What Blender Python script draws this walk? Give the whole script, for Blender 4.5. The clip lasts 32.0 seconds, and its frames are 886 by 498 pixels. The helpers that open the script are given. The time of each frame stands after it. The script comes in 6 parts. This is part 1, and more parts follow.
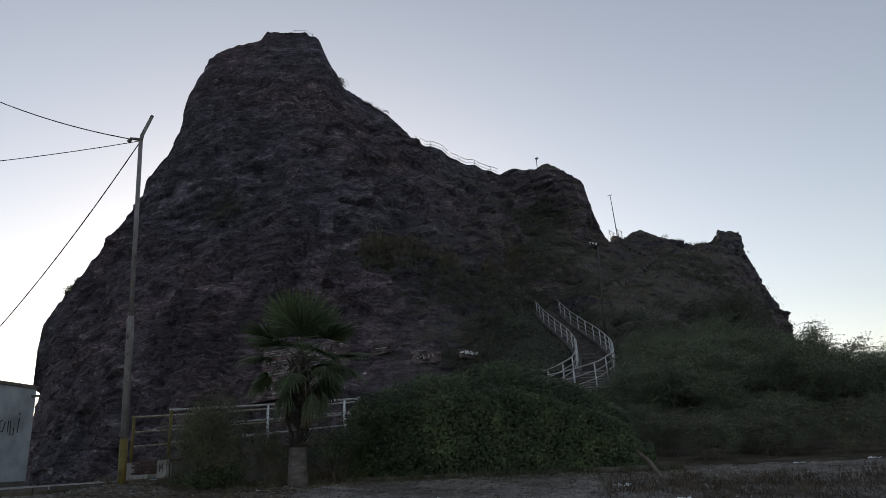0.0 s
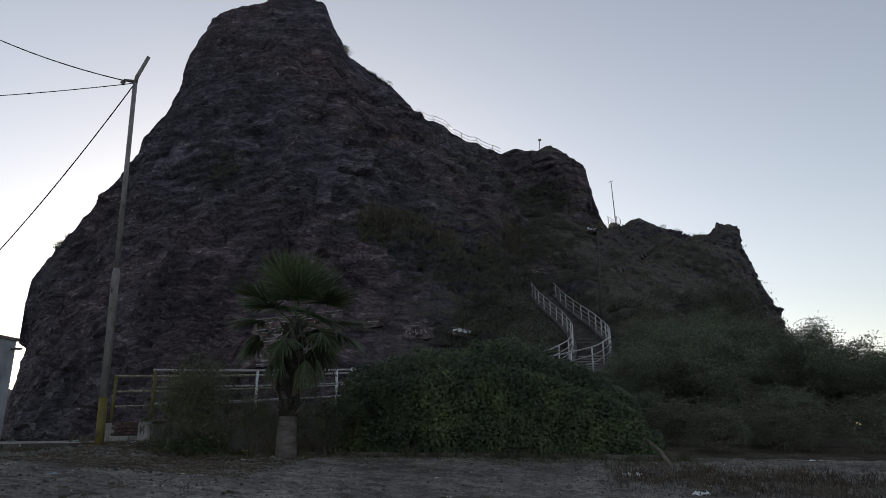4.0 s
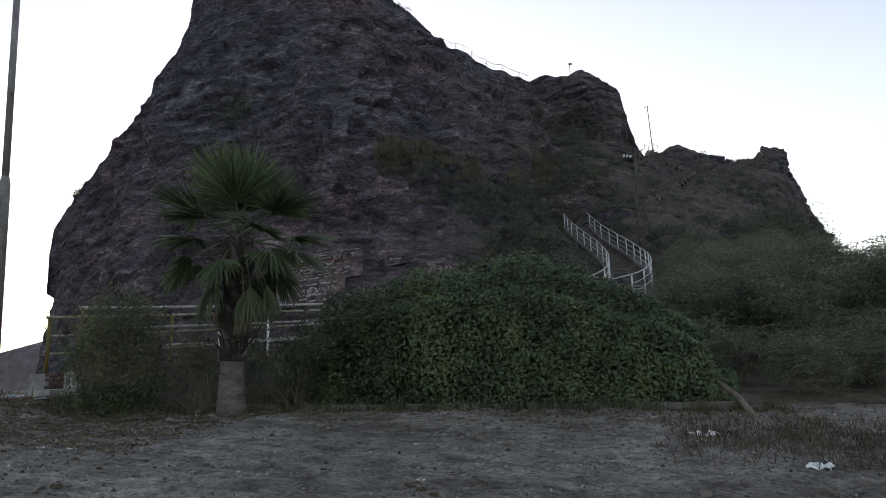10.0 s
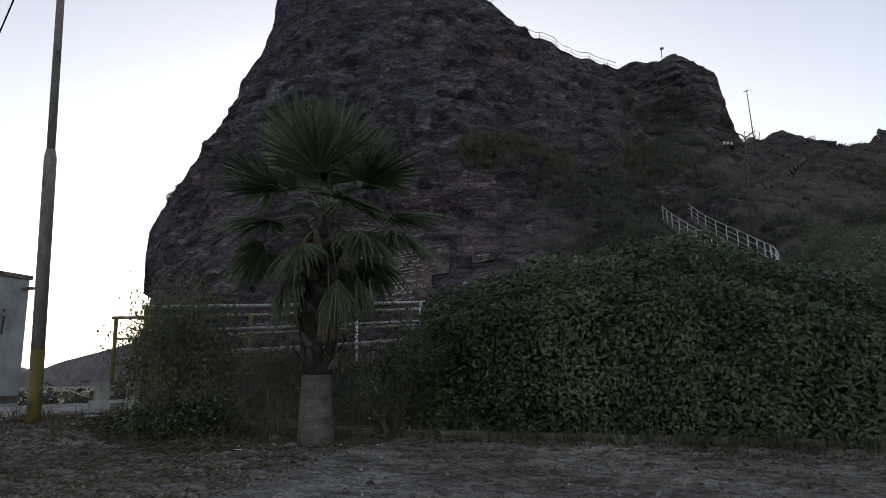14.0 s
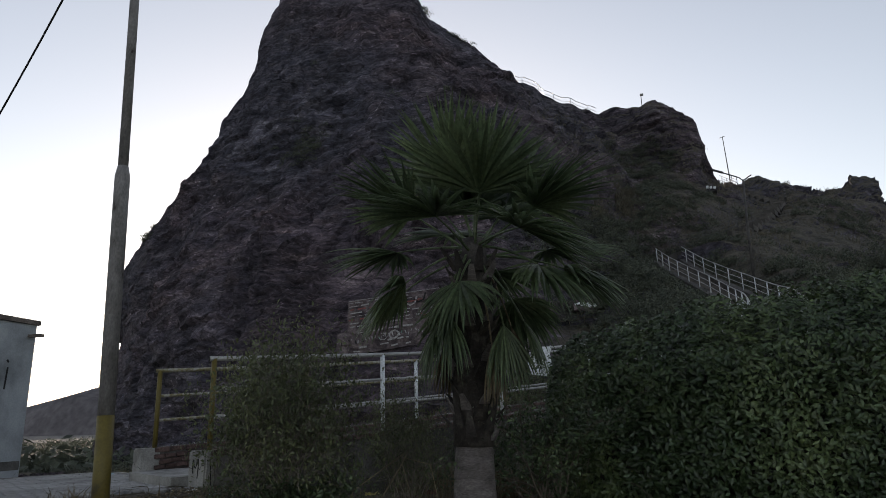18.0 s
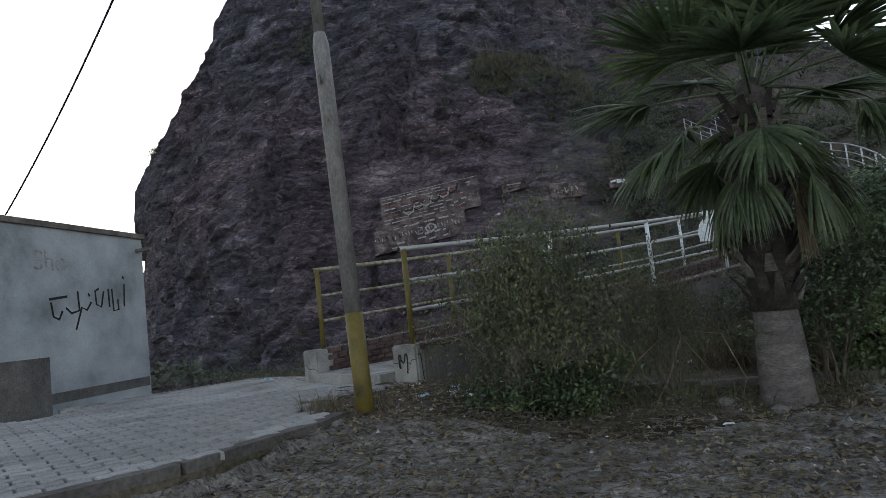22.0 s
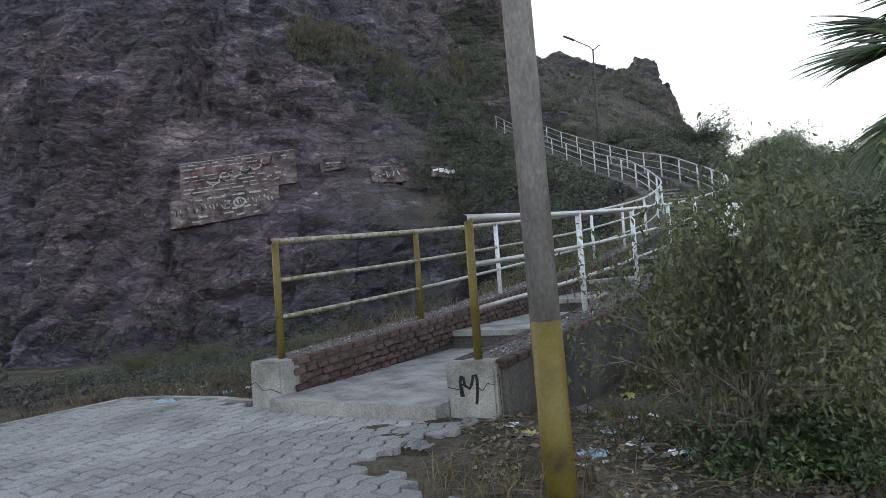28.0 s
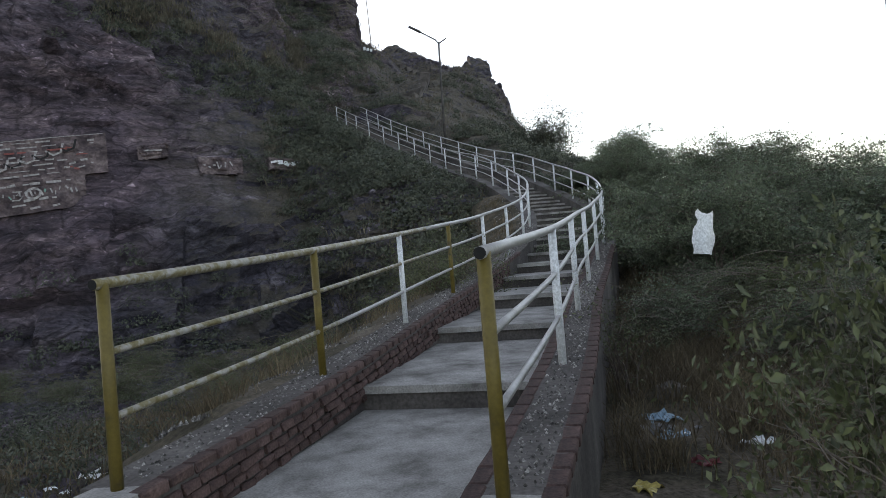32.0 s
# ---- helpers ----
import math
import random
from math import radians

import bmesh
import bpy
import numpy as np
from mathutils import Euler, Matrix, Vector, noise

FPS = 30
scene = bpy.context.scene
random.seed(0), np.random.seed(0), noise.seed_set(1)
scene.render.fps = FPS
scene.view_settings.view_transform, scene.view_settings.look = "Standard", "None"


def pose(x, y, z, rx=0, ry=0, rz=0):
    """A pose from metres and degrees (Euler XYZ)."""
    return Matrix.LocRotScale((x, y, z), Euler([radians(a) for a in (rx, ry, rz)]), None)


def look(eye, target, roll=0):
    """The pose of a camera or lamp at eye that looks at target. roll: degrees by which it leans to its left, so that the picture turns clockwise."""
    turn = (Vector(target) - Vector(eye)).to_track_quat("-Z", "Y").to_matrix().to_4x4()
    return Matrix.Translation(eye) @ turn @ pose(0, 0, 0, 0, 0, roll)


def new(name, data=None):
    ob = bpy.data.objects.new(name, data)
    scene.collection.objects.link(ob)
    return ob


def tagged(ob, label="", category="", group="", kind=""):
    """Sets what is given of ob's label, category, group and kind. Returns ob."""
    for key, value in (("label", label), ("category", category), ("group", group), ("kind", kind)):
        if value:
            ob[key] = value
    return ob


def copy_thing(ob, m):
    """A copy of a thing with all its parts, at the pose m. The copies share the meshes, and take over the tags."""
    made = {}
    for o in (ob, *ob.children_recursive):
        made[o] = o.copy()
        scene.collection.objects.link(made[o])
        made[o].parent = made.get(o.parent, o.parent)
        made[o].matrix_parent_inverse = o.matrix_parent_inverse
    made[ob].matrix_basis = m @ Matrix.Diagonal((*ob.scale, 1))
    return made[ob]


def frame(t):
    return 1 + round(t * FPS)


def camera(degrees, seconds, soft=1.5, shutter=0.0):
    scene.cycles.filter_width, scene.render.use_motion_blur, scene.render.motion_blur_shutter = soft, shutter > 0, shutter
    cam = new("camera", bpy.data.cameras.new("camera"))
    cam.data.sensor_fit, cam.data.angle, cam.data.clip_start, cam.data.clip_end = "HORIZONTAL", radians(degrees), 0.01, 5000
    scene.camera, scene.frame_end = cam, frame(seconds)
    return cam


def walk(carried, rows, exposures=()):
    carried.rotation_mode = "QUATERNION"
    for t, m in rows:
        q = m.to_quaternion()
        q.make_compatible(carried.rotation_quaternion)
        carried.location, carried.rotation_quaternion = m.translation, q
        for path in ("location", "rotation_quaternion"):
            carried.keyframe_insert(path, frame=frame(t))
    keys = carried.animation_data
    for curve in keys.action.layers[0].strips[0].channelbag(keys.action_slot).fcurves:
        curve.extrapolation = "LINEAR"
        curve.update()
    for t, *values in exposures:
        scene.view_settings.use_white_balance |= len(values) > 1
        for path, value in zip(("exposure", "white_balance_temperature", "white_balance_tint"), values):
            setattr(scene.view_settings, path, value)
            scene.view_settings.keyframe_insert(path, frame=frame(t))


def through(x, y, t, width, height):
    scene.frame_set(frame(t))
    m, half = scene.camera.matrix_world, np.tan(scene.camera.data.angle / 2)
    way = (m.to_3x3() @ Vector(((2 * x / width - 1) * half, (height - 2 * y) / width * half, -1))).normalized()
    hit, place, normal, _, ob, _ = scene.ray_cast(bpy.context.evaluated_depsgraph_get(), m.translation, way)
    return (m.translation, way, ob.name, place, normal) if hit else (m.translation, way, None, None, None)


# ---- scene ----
cam = camera(67.3, 32.0, soft=0.85)
PATH = [
    (0, (2.816, 1.913, 1.854), (2.402, 3.776, 2.453), -3.5),
    (0.5, (2.765, 1.885, 1.911), (2.367, 3.795, 2.35), -2.8),
    (1, (2.718, 1.925, 1.943), (2.274, 3.846, 2.277), -2.2),
    (1.5, (2.682, 1.945, 1.917), (2.197, 3.858, 2.245), -2.5),
    (2, (2.552, 2.046, 1.884), (1.991, 3.951, 2.123), -0.3),
    (2.5, (2.475, 2.183, 1.89), (1.834, 4.074, 2.002), 1.3),
    (3, (2.437, 2.389, 1.895), (1.751, 4.262, 2.039), 1.9),
    (3.5, (2.402, 2.608, 1.912), (1.746, 4.473, 2.216), 1.9),
    (4, (2.31, 2.765, 1.886), (1.906, 4.649, 2.423), -0.4),
    (4.5, (2.239, 2.935, 1.875), (1.92, 4.883, 2.198), -1.2),
    (6.5, (2.135, 3.958, 1.965), (1.835, 5.929, 2.121), -0.0),
    (7, (2.201, 4.328, 1.934), (1.883, 6.285, 2.197), -2.8),
    (7.5, (2.126, 4.736, 1.901), (1.762, 6.694, 2.092), -2.3),
    (8, (2.042, 5.223, 1.933), (1.77, 7.2, 2.065), -3.6),
    (8.5, (2.08, 5.694, 1.949), (1.645, 7.635, 2.164), -0.7),
    (9, (2.128, 6.03, 1.954), (1.69, 7.977, 2.078), -0.1),
    (9.5, (2.128, 6.346, 1.999), (1.777, 8.306, 2.184), -0.0),
    (10, (2.161, 6.677, 1.976), (1.648, 8.574, 2.345), -1.7),
    (10.5, (2.166, 7.024, 2.014), (1.466, 8.877, 2.289), -1.9),
    (11, (2.024, 7.286, 2.032), (1.418, 9.164, 2.359), 1.2),
    (11.5, (1.849, 7.51, 2.038), (1.343, 9.414, 2.381), -1.3),
    (12, (1.644, 7.907, 2.074), (1.105, 9.779, 2.527), -2.2),
    (12.5, (1.465, 8.133, 2.086), (0.676, 9.951, 2.354), -0.0),
    (13, (1.181, 8.302, 2.155), (0.448, 10.141, 2.444), 0.6),
    (13.5, (0.997, 8.611, 2.18), (0.267, 10.459, 2.41), 0.6),
    (14, (0.756, 8.914, 2.233), (0.015, 10.734, 2.605), -1.1),
    (14.5, (0.43, 8.963, 2.291), (-0.219, 10.785, 2.798), -0.5),
    (16.5, (-0.904, 9.149, 2.481), (-1.466, 11.005, 2.971), -0.5),
    (17, (-1.262, 9.492, 2.471), (-2.121, 11.227, 2.971), -3.0),
    (17.5, (-1.549, 9.559, 2.451), (-2.499, 11.263, 2.893), 1.5),
    (18, (-1.869, 9.554, 2.53), (-2.507, 11.383, 3.027), -1.6),
    (18.5, (-2.119, 9.573, 2.505), (-2.75, 11.419, 2.944), 0.3),
    (19, (-2.388, 9.663, 2.557), (-2.843, 11.533, 3.101), -3.6),
    (19.5, (-2.675, 9.657, 2.556), (-3.095, 11.533, 3.106), -1.4),
    (20, (-3.002, 9.569, 2.53), (-3.549, 11.435, 2.997), -2.1),
    (20.5, (-3.39, 9.541, 2.505), (-4.183, 11.37, 2.669), -4.4),
    (21, (-3.794, 9.569, 2.58), (-4.659, 11.359, 2.798), -4.8),
    (21.5, (-4.194, 9.489, 2.571), (-4.836, 11.372, 2.774), -8.9),
    (22, (-4.572, 9.445, 2.587), (-5.244, 11.319, 2.772), -6.4),
    (22.5, (-4.941, 9.597, 2.662), (-5.47, 11.506, 2.934), -6.0),
    (23, (-5.322, 9.601, 2.657), (-5.693, 11.525, 3.058), -4.0),
    (23.5, (-5.659, 9.782, 2.684), (-5.851, 11.752, 2.97), -4.4),
    (24, (-5.918, 10.023, 2.728), (-6.212, 11.98, 3.011), -7.0),
    (24.5, (-6.314, 10.208, 2.82), (-6.46, 12.177, 3.142), -3.2),
    (26.5, (-7.505, 10.917, 2.949), (-7.518, 12.907, 3.144), -6.7),
    (27, (-7.619, 11.198, 2.981), (-7.616, 13.184, 3.221), -7.5),
    (27.5, (-7.753, 11.388, 2.961), (-7.849, 13.382, 3.076), -3.6),
    (28, (-8.055, 11.515, 2.944), (-8.073, 13.513, 3.026), -4.1),
    (28.5, (-8.396, 11.678, 3.016), (-8.491, 13.675, 3.036), -2.6),
    (29, (-8.733, 12.016, 3.035), (-8.886, 14.009, 3.109), -6.1),
    (29.5, (-9.054, 12.438, 3.068), (-8.967, 14.435, 2.997), -3.0),
    (30, (-9.206, 12.685, 3.348), (-8.716, 14.624, 3.352), -6.4),
    (30.5, (-9.121, 13.001, 3.392), (-8.702, 14.95, 3.555), -7.3),
    (31, (-9.046, 13.33, 3.374), (-8.638, 15.282, 3.521), -5.5),
    (31.5, (-8.97, 13.729, 3.412), (-8.389, 15.643, 3.405), -7.4),
    (32, (-8.837, 14.091, 3.411), (-8.354, 16.032, 3.437), -4.7),
]
EXPOSURES = [(0.0, 0.95, 6500, 16), (1.0, 1.2, 6550, 16), (2.0, 1.35, 6550, 15), (3.0, 1.75, 6600, 15), (4.0, 0.95, 6500, 16), (7.0, 1.6, 6600, 15), (8.0, 1.7, 6600, 15), (9.0, 2.1, 6650, 15), (10.0, 1.7, 6600, 15), (11.0, 1.6, 6600, 16), (12.0, 1.4, 6650, 16), (13.0, 1.46, 6600, 15), (14.0, 1.38, 6700, 16), (17.0, 1.26, 6600, 16), (18.0, 1.29, 6650, 16), (19.0, 1.5, 6600, 16), (20.0, 1.32, 6600, 15), (21.0, 1.85, 6600, 15), (22.0, 2.01, 6550, 14), (23.0, 2.05, 6550, 15), (24.0, 3.12, 6600, 15), (27.0, 2.55, 6550, 15), (28.0, 2.77, 6650, 15), (29.0, 3.1, 6550, 15), (30.0, 2.85, 6650, 16), (31.0, 1.78, 6550, 16), (32.0, 2.33, 6600, 16)]
walk(cam, [(t, look(eye, target, roll)) for t, eye, target, roll in PATH], EXPOSURES)

# ---- sky and sun: dusk, the sun low behind the hill ----
world = bpy.data.worlds.new("dusk_sky")
scene.world = world
world.use_nodes = True
wn, wl = world.node_tree.nodes, world.node_tree.links
sky = wn.new("ShaderNodeTexSky")
sky.sky_type, sky.sun_disc = "NISHITA", False
sky.sun_elevation, sky.sun_rotation = radians(5.0), radians(-26.0)
sky.air_density, sky.dust_density, sky.ozone_density, sky.altitude = 1.0, 0.9, 1.6, 100
wn["Background"].inputs["Strength"].default_value = 0.15
haze = wn.new("ShaderNodeHueSaturation")
haze.inputs["Saturation"].default_value = 0.52
wl.new(sky.outputs["Color"], haze.inputs["Color"])
wl.new(haze.outputs["Color"], wn["Background"].inputs["Color"])
sun = new("sun", bpy.data.lights.new("sun", "SUN"))
sun.data.energy, sun.data.angle, sun.data.color = 2.0, radians(0.6), (1.0, 0.86, 0.7)
sun.matrix_world = look((0, 0, 80), (40 * math.sin(radians(26)), -40 * math.cos(radians(26)), 80 - 40 * math.tan(radians(5.0))))

# ---- building helpers ----
class Soup:
    """Collects vertices and faces for one mesh."""

    def __init__(self):
        self.v, self.f = [], []

    def add(self, verts, faces):
        n = len(self.v)
        self.v += [tuple(map(float, p)) for p in verts]
        self.f += [tuple(n + i for i in face) for face in faces]
        return self

    def box(self, c, s, rz=0.0, taper=1.0, rx=0.0, ry=0.0):
        m = Euler((rx, ry, rz)).to_matrix()
        pts = []
        for dz in (-1, 1):
            k = taper if dz > 0 else 1.0
            for dx, dy in ((-1, -1), (1, -1), (1, 1), (-1, 1)):
                pts.append(Vector(c) + m @ Vector((dx * s[0] / 2 * k, dy * s[1] / 2 * k, dz * s[2] / 2)))
        return self.add(pts, [(3, 2, 1, 0), (4, 5, 6, 7), (0, 1, 5, 4), (1, 2, 6, 5), (2, 3, 7, 6), (3, 0, 4, 7)])

    def tube(self, pts, r, sides=8, cap=True):
        pts = [Vector(p) for p in pts]
        rs = list(r) if hasattr(r, "__len__") else [r] * len(pts)
        rings, side = [], None
        for i, p in enumerate(pts):
            d = (pts[min(i + 1, len(pts) - 1)] - pts[max(i - 1, 0)]).normalized()
            if side is None:
                side = d.orthogonal().normalized()
            side = (side - d * side.dot(d)).normalized()
            up = d.cross(side)
            rings.append([p + rs[i] * (math.cos(a) * side + math.sin(a) * up) for a in (2 * math.pi * k / sides for k in range(sides))])
        faces = []
        for i in range(len(pts) - 1):
            for k in range(sides):
                a, b = i * sides + k, i * sides + (k + 1) % sides
                faces.append((a, b, b + sides, a + sides))
        if cap:
            faces.append(tuple(reversed(range(sides))))
            faces.append(tuple((len(pts) - 1) * sides + k for k in range(sides)))
        return self.add([v for ring in rings for v in ring], faces)

    def mesh(self, name, smooth=False):
        me = bpy.data.meshes.new(name)
        me.from_pydata(self.v, [], self.f)
        if smooth:
            me.shade_smooth()
        me.update()
        return me


def part(name, soup, mat, parent=None, label="", smooth=False):
    """One mesh object from a Soup, a bmesh or a mesh, under a thing or a part."""
    if isinstance(soup, Soup):
        me = soup.mesh(name, smooth)
    elif isinstance(soup, bmesh.types.BMesh):
        me = bpy.data.meshes.new(name)
        soup.to_mesh(me)
        soup.free()
        if smooth:
            me.shade_smooth()
    else:
        me = soup
    if not me.materials:
        me.materials.append(mat)
    ob = new(name, me)
    if parent is not None:
        ob.parent = parent
    if label:
        ob["label"] = label
    return ob


def thing(name, at=(0, 0, 0), label="", category="", group="", kind=""):
    ob = new(name)
    ob.location = at
    ob.empty_display_size = 0.2
    return tagged(ob, label, category, group, kind)


def bevelled_box(size, bevel=0.01, segments=1, jitter=0.0, seed=0):
    bm = bmesh.new()
    bmesh.ops.create_cube(bm, size=1.0)
    for v in bm.verts:
        v.co = Vector((v.co.x * size[0], v.co.y * size[1], v.co.z * size[2]))
    if bevel:
        bmesh.ops.bevel(bm, geom=bm.edges[:], offset=bevel, segments=segments, affect="EDGES")
    if jitter:
        rnd = random.Random(seed)
        for v in bm.verts:
            v.co += Vector((rnd.uniform(-1, 1), rnd.uniform(-1, 1), rnd.uniform(-1, 1))) * jitter
    return bm


def curve_at(pts, s):
    """A Catmull-Rom point on a list of points, s from 0 to len - 1."""
    n = len(pts)
    i = min(max(int(math.floor(s)), 0), n - 2)
    u = s - i
    p = [Vector(pts[min(max(i + k, 0), n - 1)]) for k in (-1, 0, 1, 2)]
    return 0.5 * ((2 * p[1]) + (p[2] - p[0]) * u + (2 * p[0] - 5 * p[1] + 4 * p[2] - p[3]) * u * u + (3 * p[1] - p[0] - 3 * p[2] + p[3]) * u ** 3)


def smooth01(a, b, x):
    t = min(max((x - a) / (b - a), 0.0), 1.0)
    return t * t * (3 - 2 * t)


def fbm(x, y, z=0.0, octaves=4, h=0.9):
    return noise.fractal(Vector((x, y, z)), h, 2.1, octaves)

# ---- materials ----
def material(name, colors, scale=3.0, rough=0.85, bump=0.3, fine=40.0, metal=0.0, spec=0.3, detail=6.0, stops=None, object_random=0.0, island_random=0.0, distance=0.02, stretch=(1, 1, 1), fine_amount=0.35):
    """A surface with variation at two scales: large patches between the colours, and fine grain."""
    m = bpy.data.materials.new(name)
    m.use_nodes = True
    n, l = m.node_tree.nodes, m.node_tree.links
    b = n["Principled BSDF"]
    co = n.new("ShaderNodeTexCoord")
    mp = n.new("ShaderNodeMapping")
    mp.inputs["Scale"].default_value = stretch
    l.new(co.outputs["Object"], mp.inputs["Vector"])
    big, small = n.new("ShaderNodeTexNoise"), n.new("ShaderNodeTexNoise")
    big.inputs["Scale"].default_value, big.inputs["Detail"].default_value, big.inputs["Roughness"].default_value = scale, detail, 0.62
    small.inputs["Scale"].default_value, small.inputs["Detail"].default_value = fine, 3.0
    l.new(mp.outputs["Vector"], big.inputs["Vector"])
    l.new(mp.outputs["Vector"], small.inputs["Vector"])
    ramp = n.new("ShaderNodeValToRGB")
    e = ramp.color_ramp.elements
    stops = stops or [0.3 + 0.4 * i / max(len(colors) - 1, 1) for i in range(len(colors))]
    while len(e) < len(colors):
        e.new(0.5)
    for el, p, c in zip(e, stops, colors):
        el.position, el.color = p, (*c, 1)
    l.new(big.outputs["Fac"], ramp.inputs["Fac"])
    col = ramp.outputs["Color"]
    gray = n.new("ShaderNodeMapRange")
    gray.inputs["From Min"].default_value, gray.inputs["From Max"].default_value = 0.25, 0.75
    gray.inputs["To Min"].default_value, gray.inputs["To Max"].default_value = 1 - fine_amount, 1 + fine_amount
    l.new(small.outputs["Fac"], gray.inputs["Value"])
    mul = n.new("ShaderNodeVectorMath")
    mul.operation = "SCALE"
    l.new(col, mul.inputs[0])
    l.new(gray.outputs["Result"], mul.inputs["Scale"])
    col = mul.outputs["Vector"]
    for amount, node, socket in ((object_random, "ShaderNodeObjectInfo", "Random"), (island_random, "ShaderNodeNewGeometry", "Random Per Island")):
        if amount:
            info, rng, mul = n.new(node), n.new("ShaderNodeMapRange"), n.new("ShaderNodeVectorMath")
            rng.inputs["To Min"].default_value, rng.inputs["To Max"].default_value = 1 - amount, 1 + amount
            mul.operation = "SCALE"
            l.new(info.outputs[socket], rng.inputs["Value"])
            l.new(col, mul.inputs[0])
            l.new(rng.outputs["Result"], mul.inputs["Scale"])
            col = mul.outputs["Vector"]
    l.new(col, b.inputs["Base Color"])
    b.inputs["Roughness"].default_value, b.inputs["Metallic"].default_value = rough, metal
    b.inputs["Specular IOR Level"].default_value = spec
    if bump:
        bp, add = n.new("ShaderNodeBump"), n.new("ShaderNodeMath")
        add.operation = "MULTIPLY_ADD"
        add.inputs[1].default_value = 0.5
        l.new(small.outputs["Fac"], add.inputs[0])
        l.new(big.outputs["Fac"], add.inputs[2])
        bp.inputs["Strength"].default_value, bp.inputs["Distance"].default_value = bump, distance
        l.new(add.outputs["Value"], bp.inputs["Height"])
        l.new(bp.outputs["Normal"], b.inputs["Normal"])
    return m


def leaf_material(name, colors, rough=0.5, through=0.25, spec=0.4):
    m = material(name, colors, scale=1.3, fine=25, rough=rough, bump=0.0, spec=spec, island_random=0.35)
    n, l = m.node_tree.nodes, m.node_tree.links
    b, out = n["Principled BSDF"], n["Material Output"]
    tr, mix = n.new("ShaderNodeBsdfTranslucent"), n.new("ShaderNodeMixShader")
    l.new(b.inputs["Base Color"].links[0].from_socket, tr.inputs["Color"])
    mix.inputs["Fac"].default_value = through
    l.new(b.outputs["BSDF"], mix.inputs[1])
    l.new(tr.outputs["BSDF"], mix.inputs[2])
    l.new(mix.outputs["Shader"], out.inputs["Surface"])
    return m


def rock_material(name):
    """Dark purple-brown bedded rock: thin level strata, a belt of steep beds, cracks, pale chips, and soil on the gentle slopes."""
    m = bpy.data.materials.new(name)
    m.use_nodes = True
    n, l = m.node_tree.nodes, m.node_tree.links
    b = n["Principled BSDF"]
    b.inputs["Roughness"].default_value, b.inputs["Specular IOR Level"].default_value = 0.9, 0.3
    place = n.new("ShaderNodeTexCoord").outputs["Object"]

    def grain(vector, scale, detail=4.0, rough=0.6):
        t = n.new("ShaderNodeTexNoise")
        t.inputs["Scale"].default_value, t.inputs["Detail"].default_value, t.inputs["Roughness"].default_value = scale, detail, rough
        l.new(vector, t.inputs["Vector"])
        return t

    def span(value, a, c, lo, hi):
        r = n.new("ShaderNodeMapRange")
        for key, v in (("From Min", a), ("From Max", c), ("To Min", lo), ("To Max", hi)):
            r.inputs[key].default_value = v
        l.new(value, r.inputs["Value"])
        return r.outputs["Result"]

    def math2(op, x, y):
        k = n.new("ShaderNodeMath")
        k.operation = op
        for q, v in enumerate((x, y)):
            if isinstance(v, float):
                k.inputs[q].default_value = v
            else:
                l.new(v, k.inputs[q])
        return k.outputs["Value"]

    def mapped(vector, scale, turn=(0, 0, 0)):
        mp = n.new("ShaderNodeMapping")
        mp.inputs["Rotation"].default_value, mp.inputs["Scale"].default_value = turn, scale
        l.new(vector, mp.inputs["Vector"])
        return mp.outputs["Vector"]

    def scaled(col, by):
        k = n.new("ShaderNodeVectorMath")
        k.operation = "SCALE"
        l.new(col, k.inputs[0])
        l.new(by, k.inputs["Scale"])
        return k.outputs["Vector"]

    def mixed(by, x, y):
        k = n.new("ShaderNodeMix")
        k.data_type = "RGBA"
        l.new(by, k.inputs["Factor"])
        for key, v in (("A", x), ("B", y)):
            socket = [q for q in k.inputs if q.name == key and q.type == "RGBA"][0]
            if isinstance(v, tuple):
                socket.default_value = (*v, 1)
            else:
                l.new(v, socket)
        return [q for q in k.outputs if q.type == "RGBA"][0]

    bent = n.new("ShaderNodeVectorMath")
    bent.operation = "MULTIPLY_ADD"
    bent.inputs[1].default_value = (3.4, 3.4, 3.4)
    l.new(grain(place, 0.13, 5).outputs["Color"], bent.inputs[0])
    l.new(place, bent.inputs[2])
    bent = bent.outputs["Vector"]
    xyz = n.new("ShaderNodeSeparateXYZ")
    l.new(bent, xyz.inputs["Vector"])
    # belt of steep beds in the middle of the lower cliff
    off = math2("ABSOLUTE", math2("ADD", xyz.outputs["X"], 30.5), 0.0)
    belt = math2("MULTIPLY", span(off, 3.5, 6.5, 1.0, 0.0), span(xyz.outputs["Z"], 22.0, 32.0, 1.0, 0.0))
    level = mapped(bent, (0.3, 0.3, 0.95), (0.0, -0.1, 0.0))
    steep = mapped(bent, (0.2, 0.25, 1.2), (0.0, 0.95, 0.0))
    strata = mixed(belt, grain(level, 1.0, 9, 0.72).outputs["Fac"], grain(steep, 1.0, 9, 0.72).outputs["Fac"])
    ramp = n.new("ShaderNodeValToRGB")
    e = ramp.color_ramp.elements
    e.new(0.5)
    e.new(0.6)
    for el, p, c in zip(e, (0.34, 0.45, 0.56, 0.7), ((0.026, 0.024, 0.031), (0.064, 0.056, 0.067), (0.1, 0.086, 0.096), (0.225, 0.197, 0.203))):
        el.position, el.color = p, (*c, 1)
    l.new(strata, ramp.inputs["Fac"])
    col = ramp.outputs["Color"]
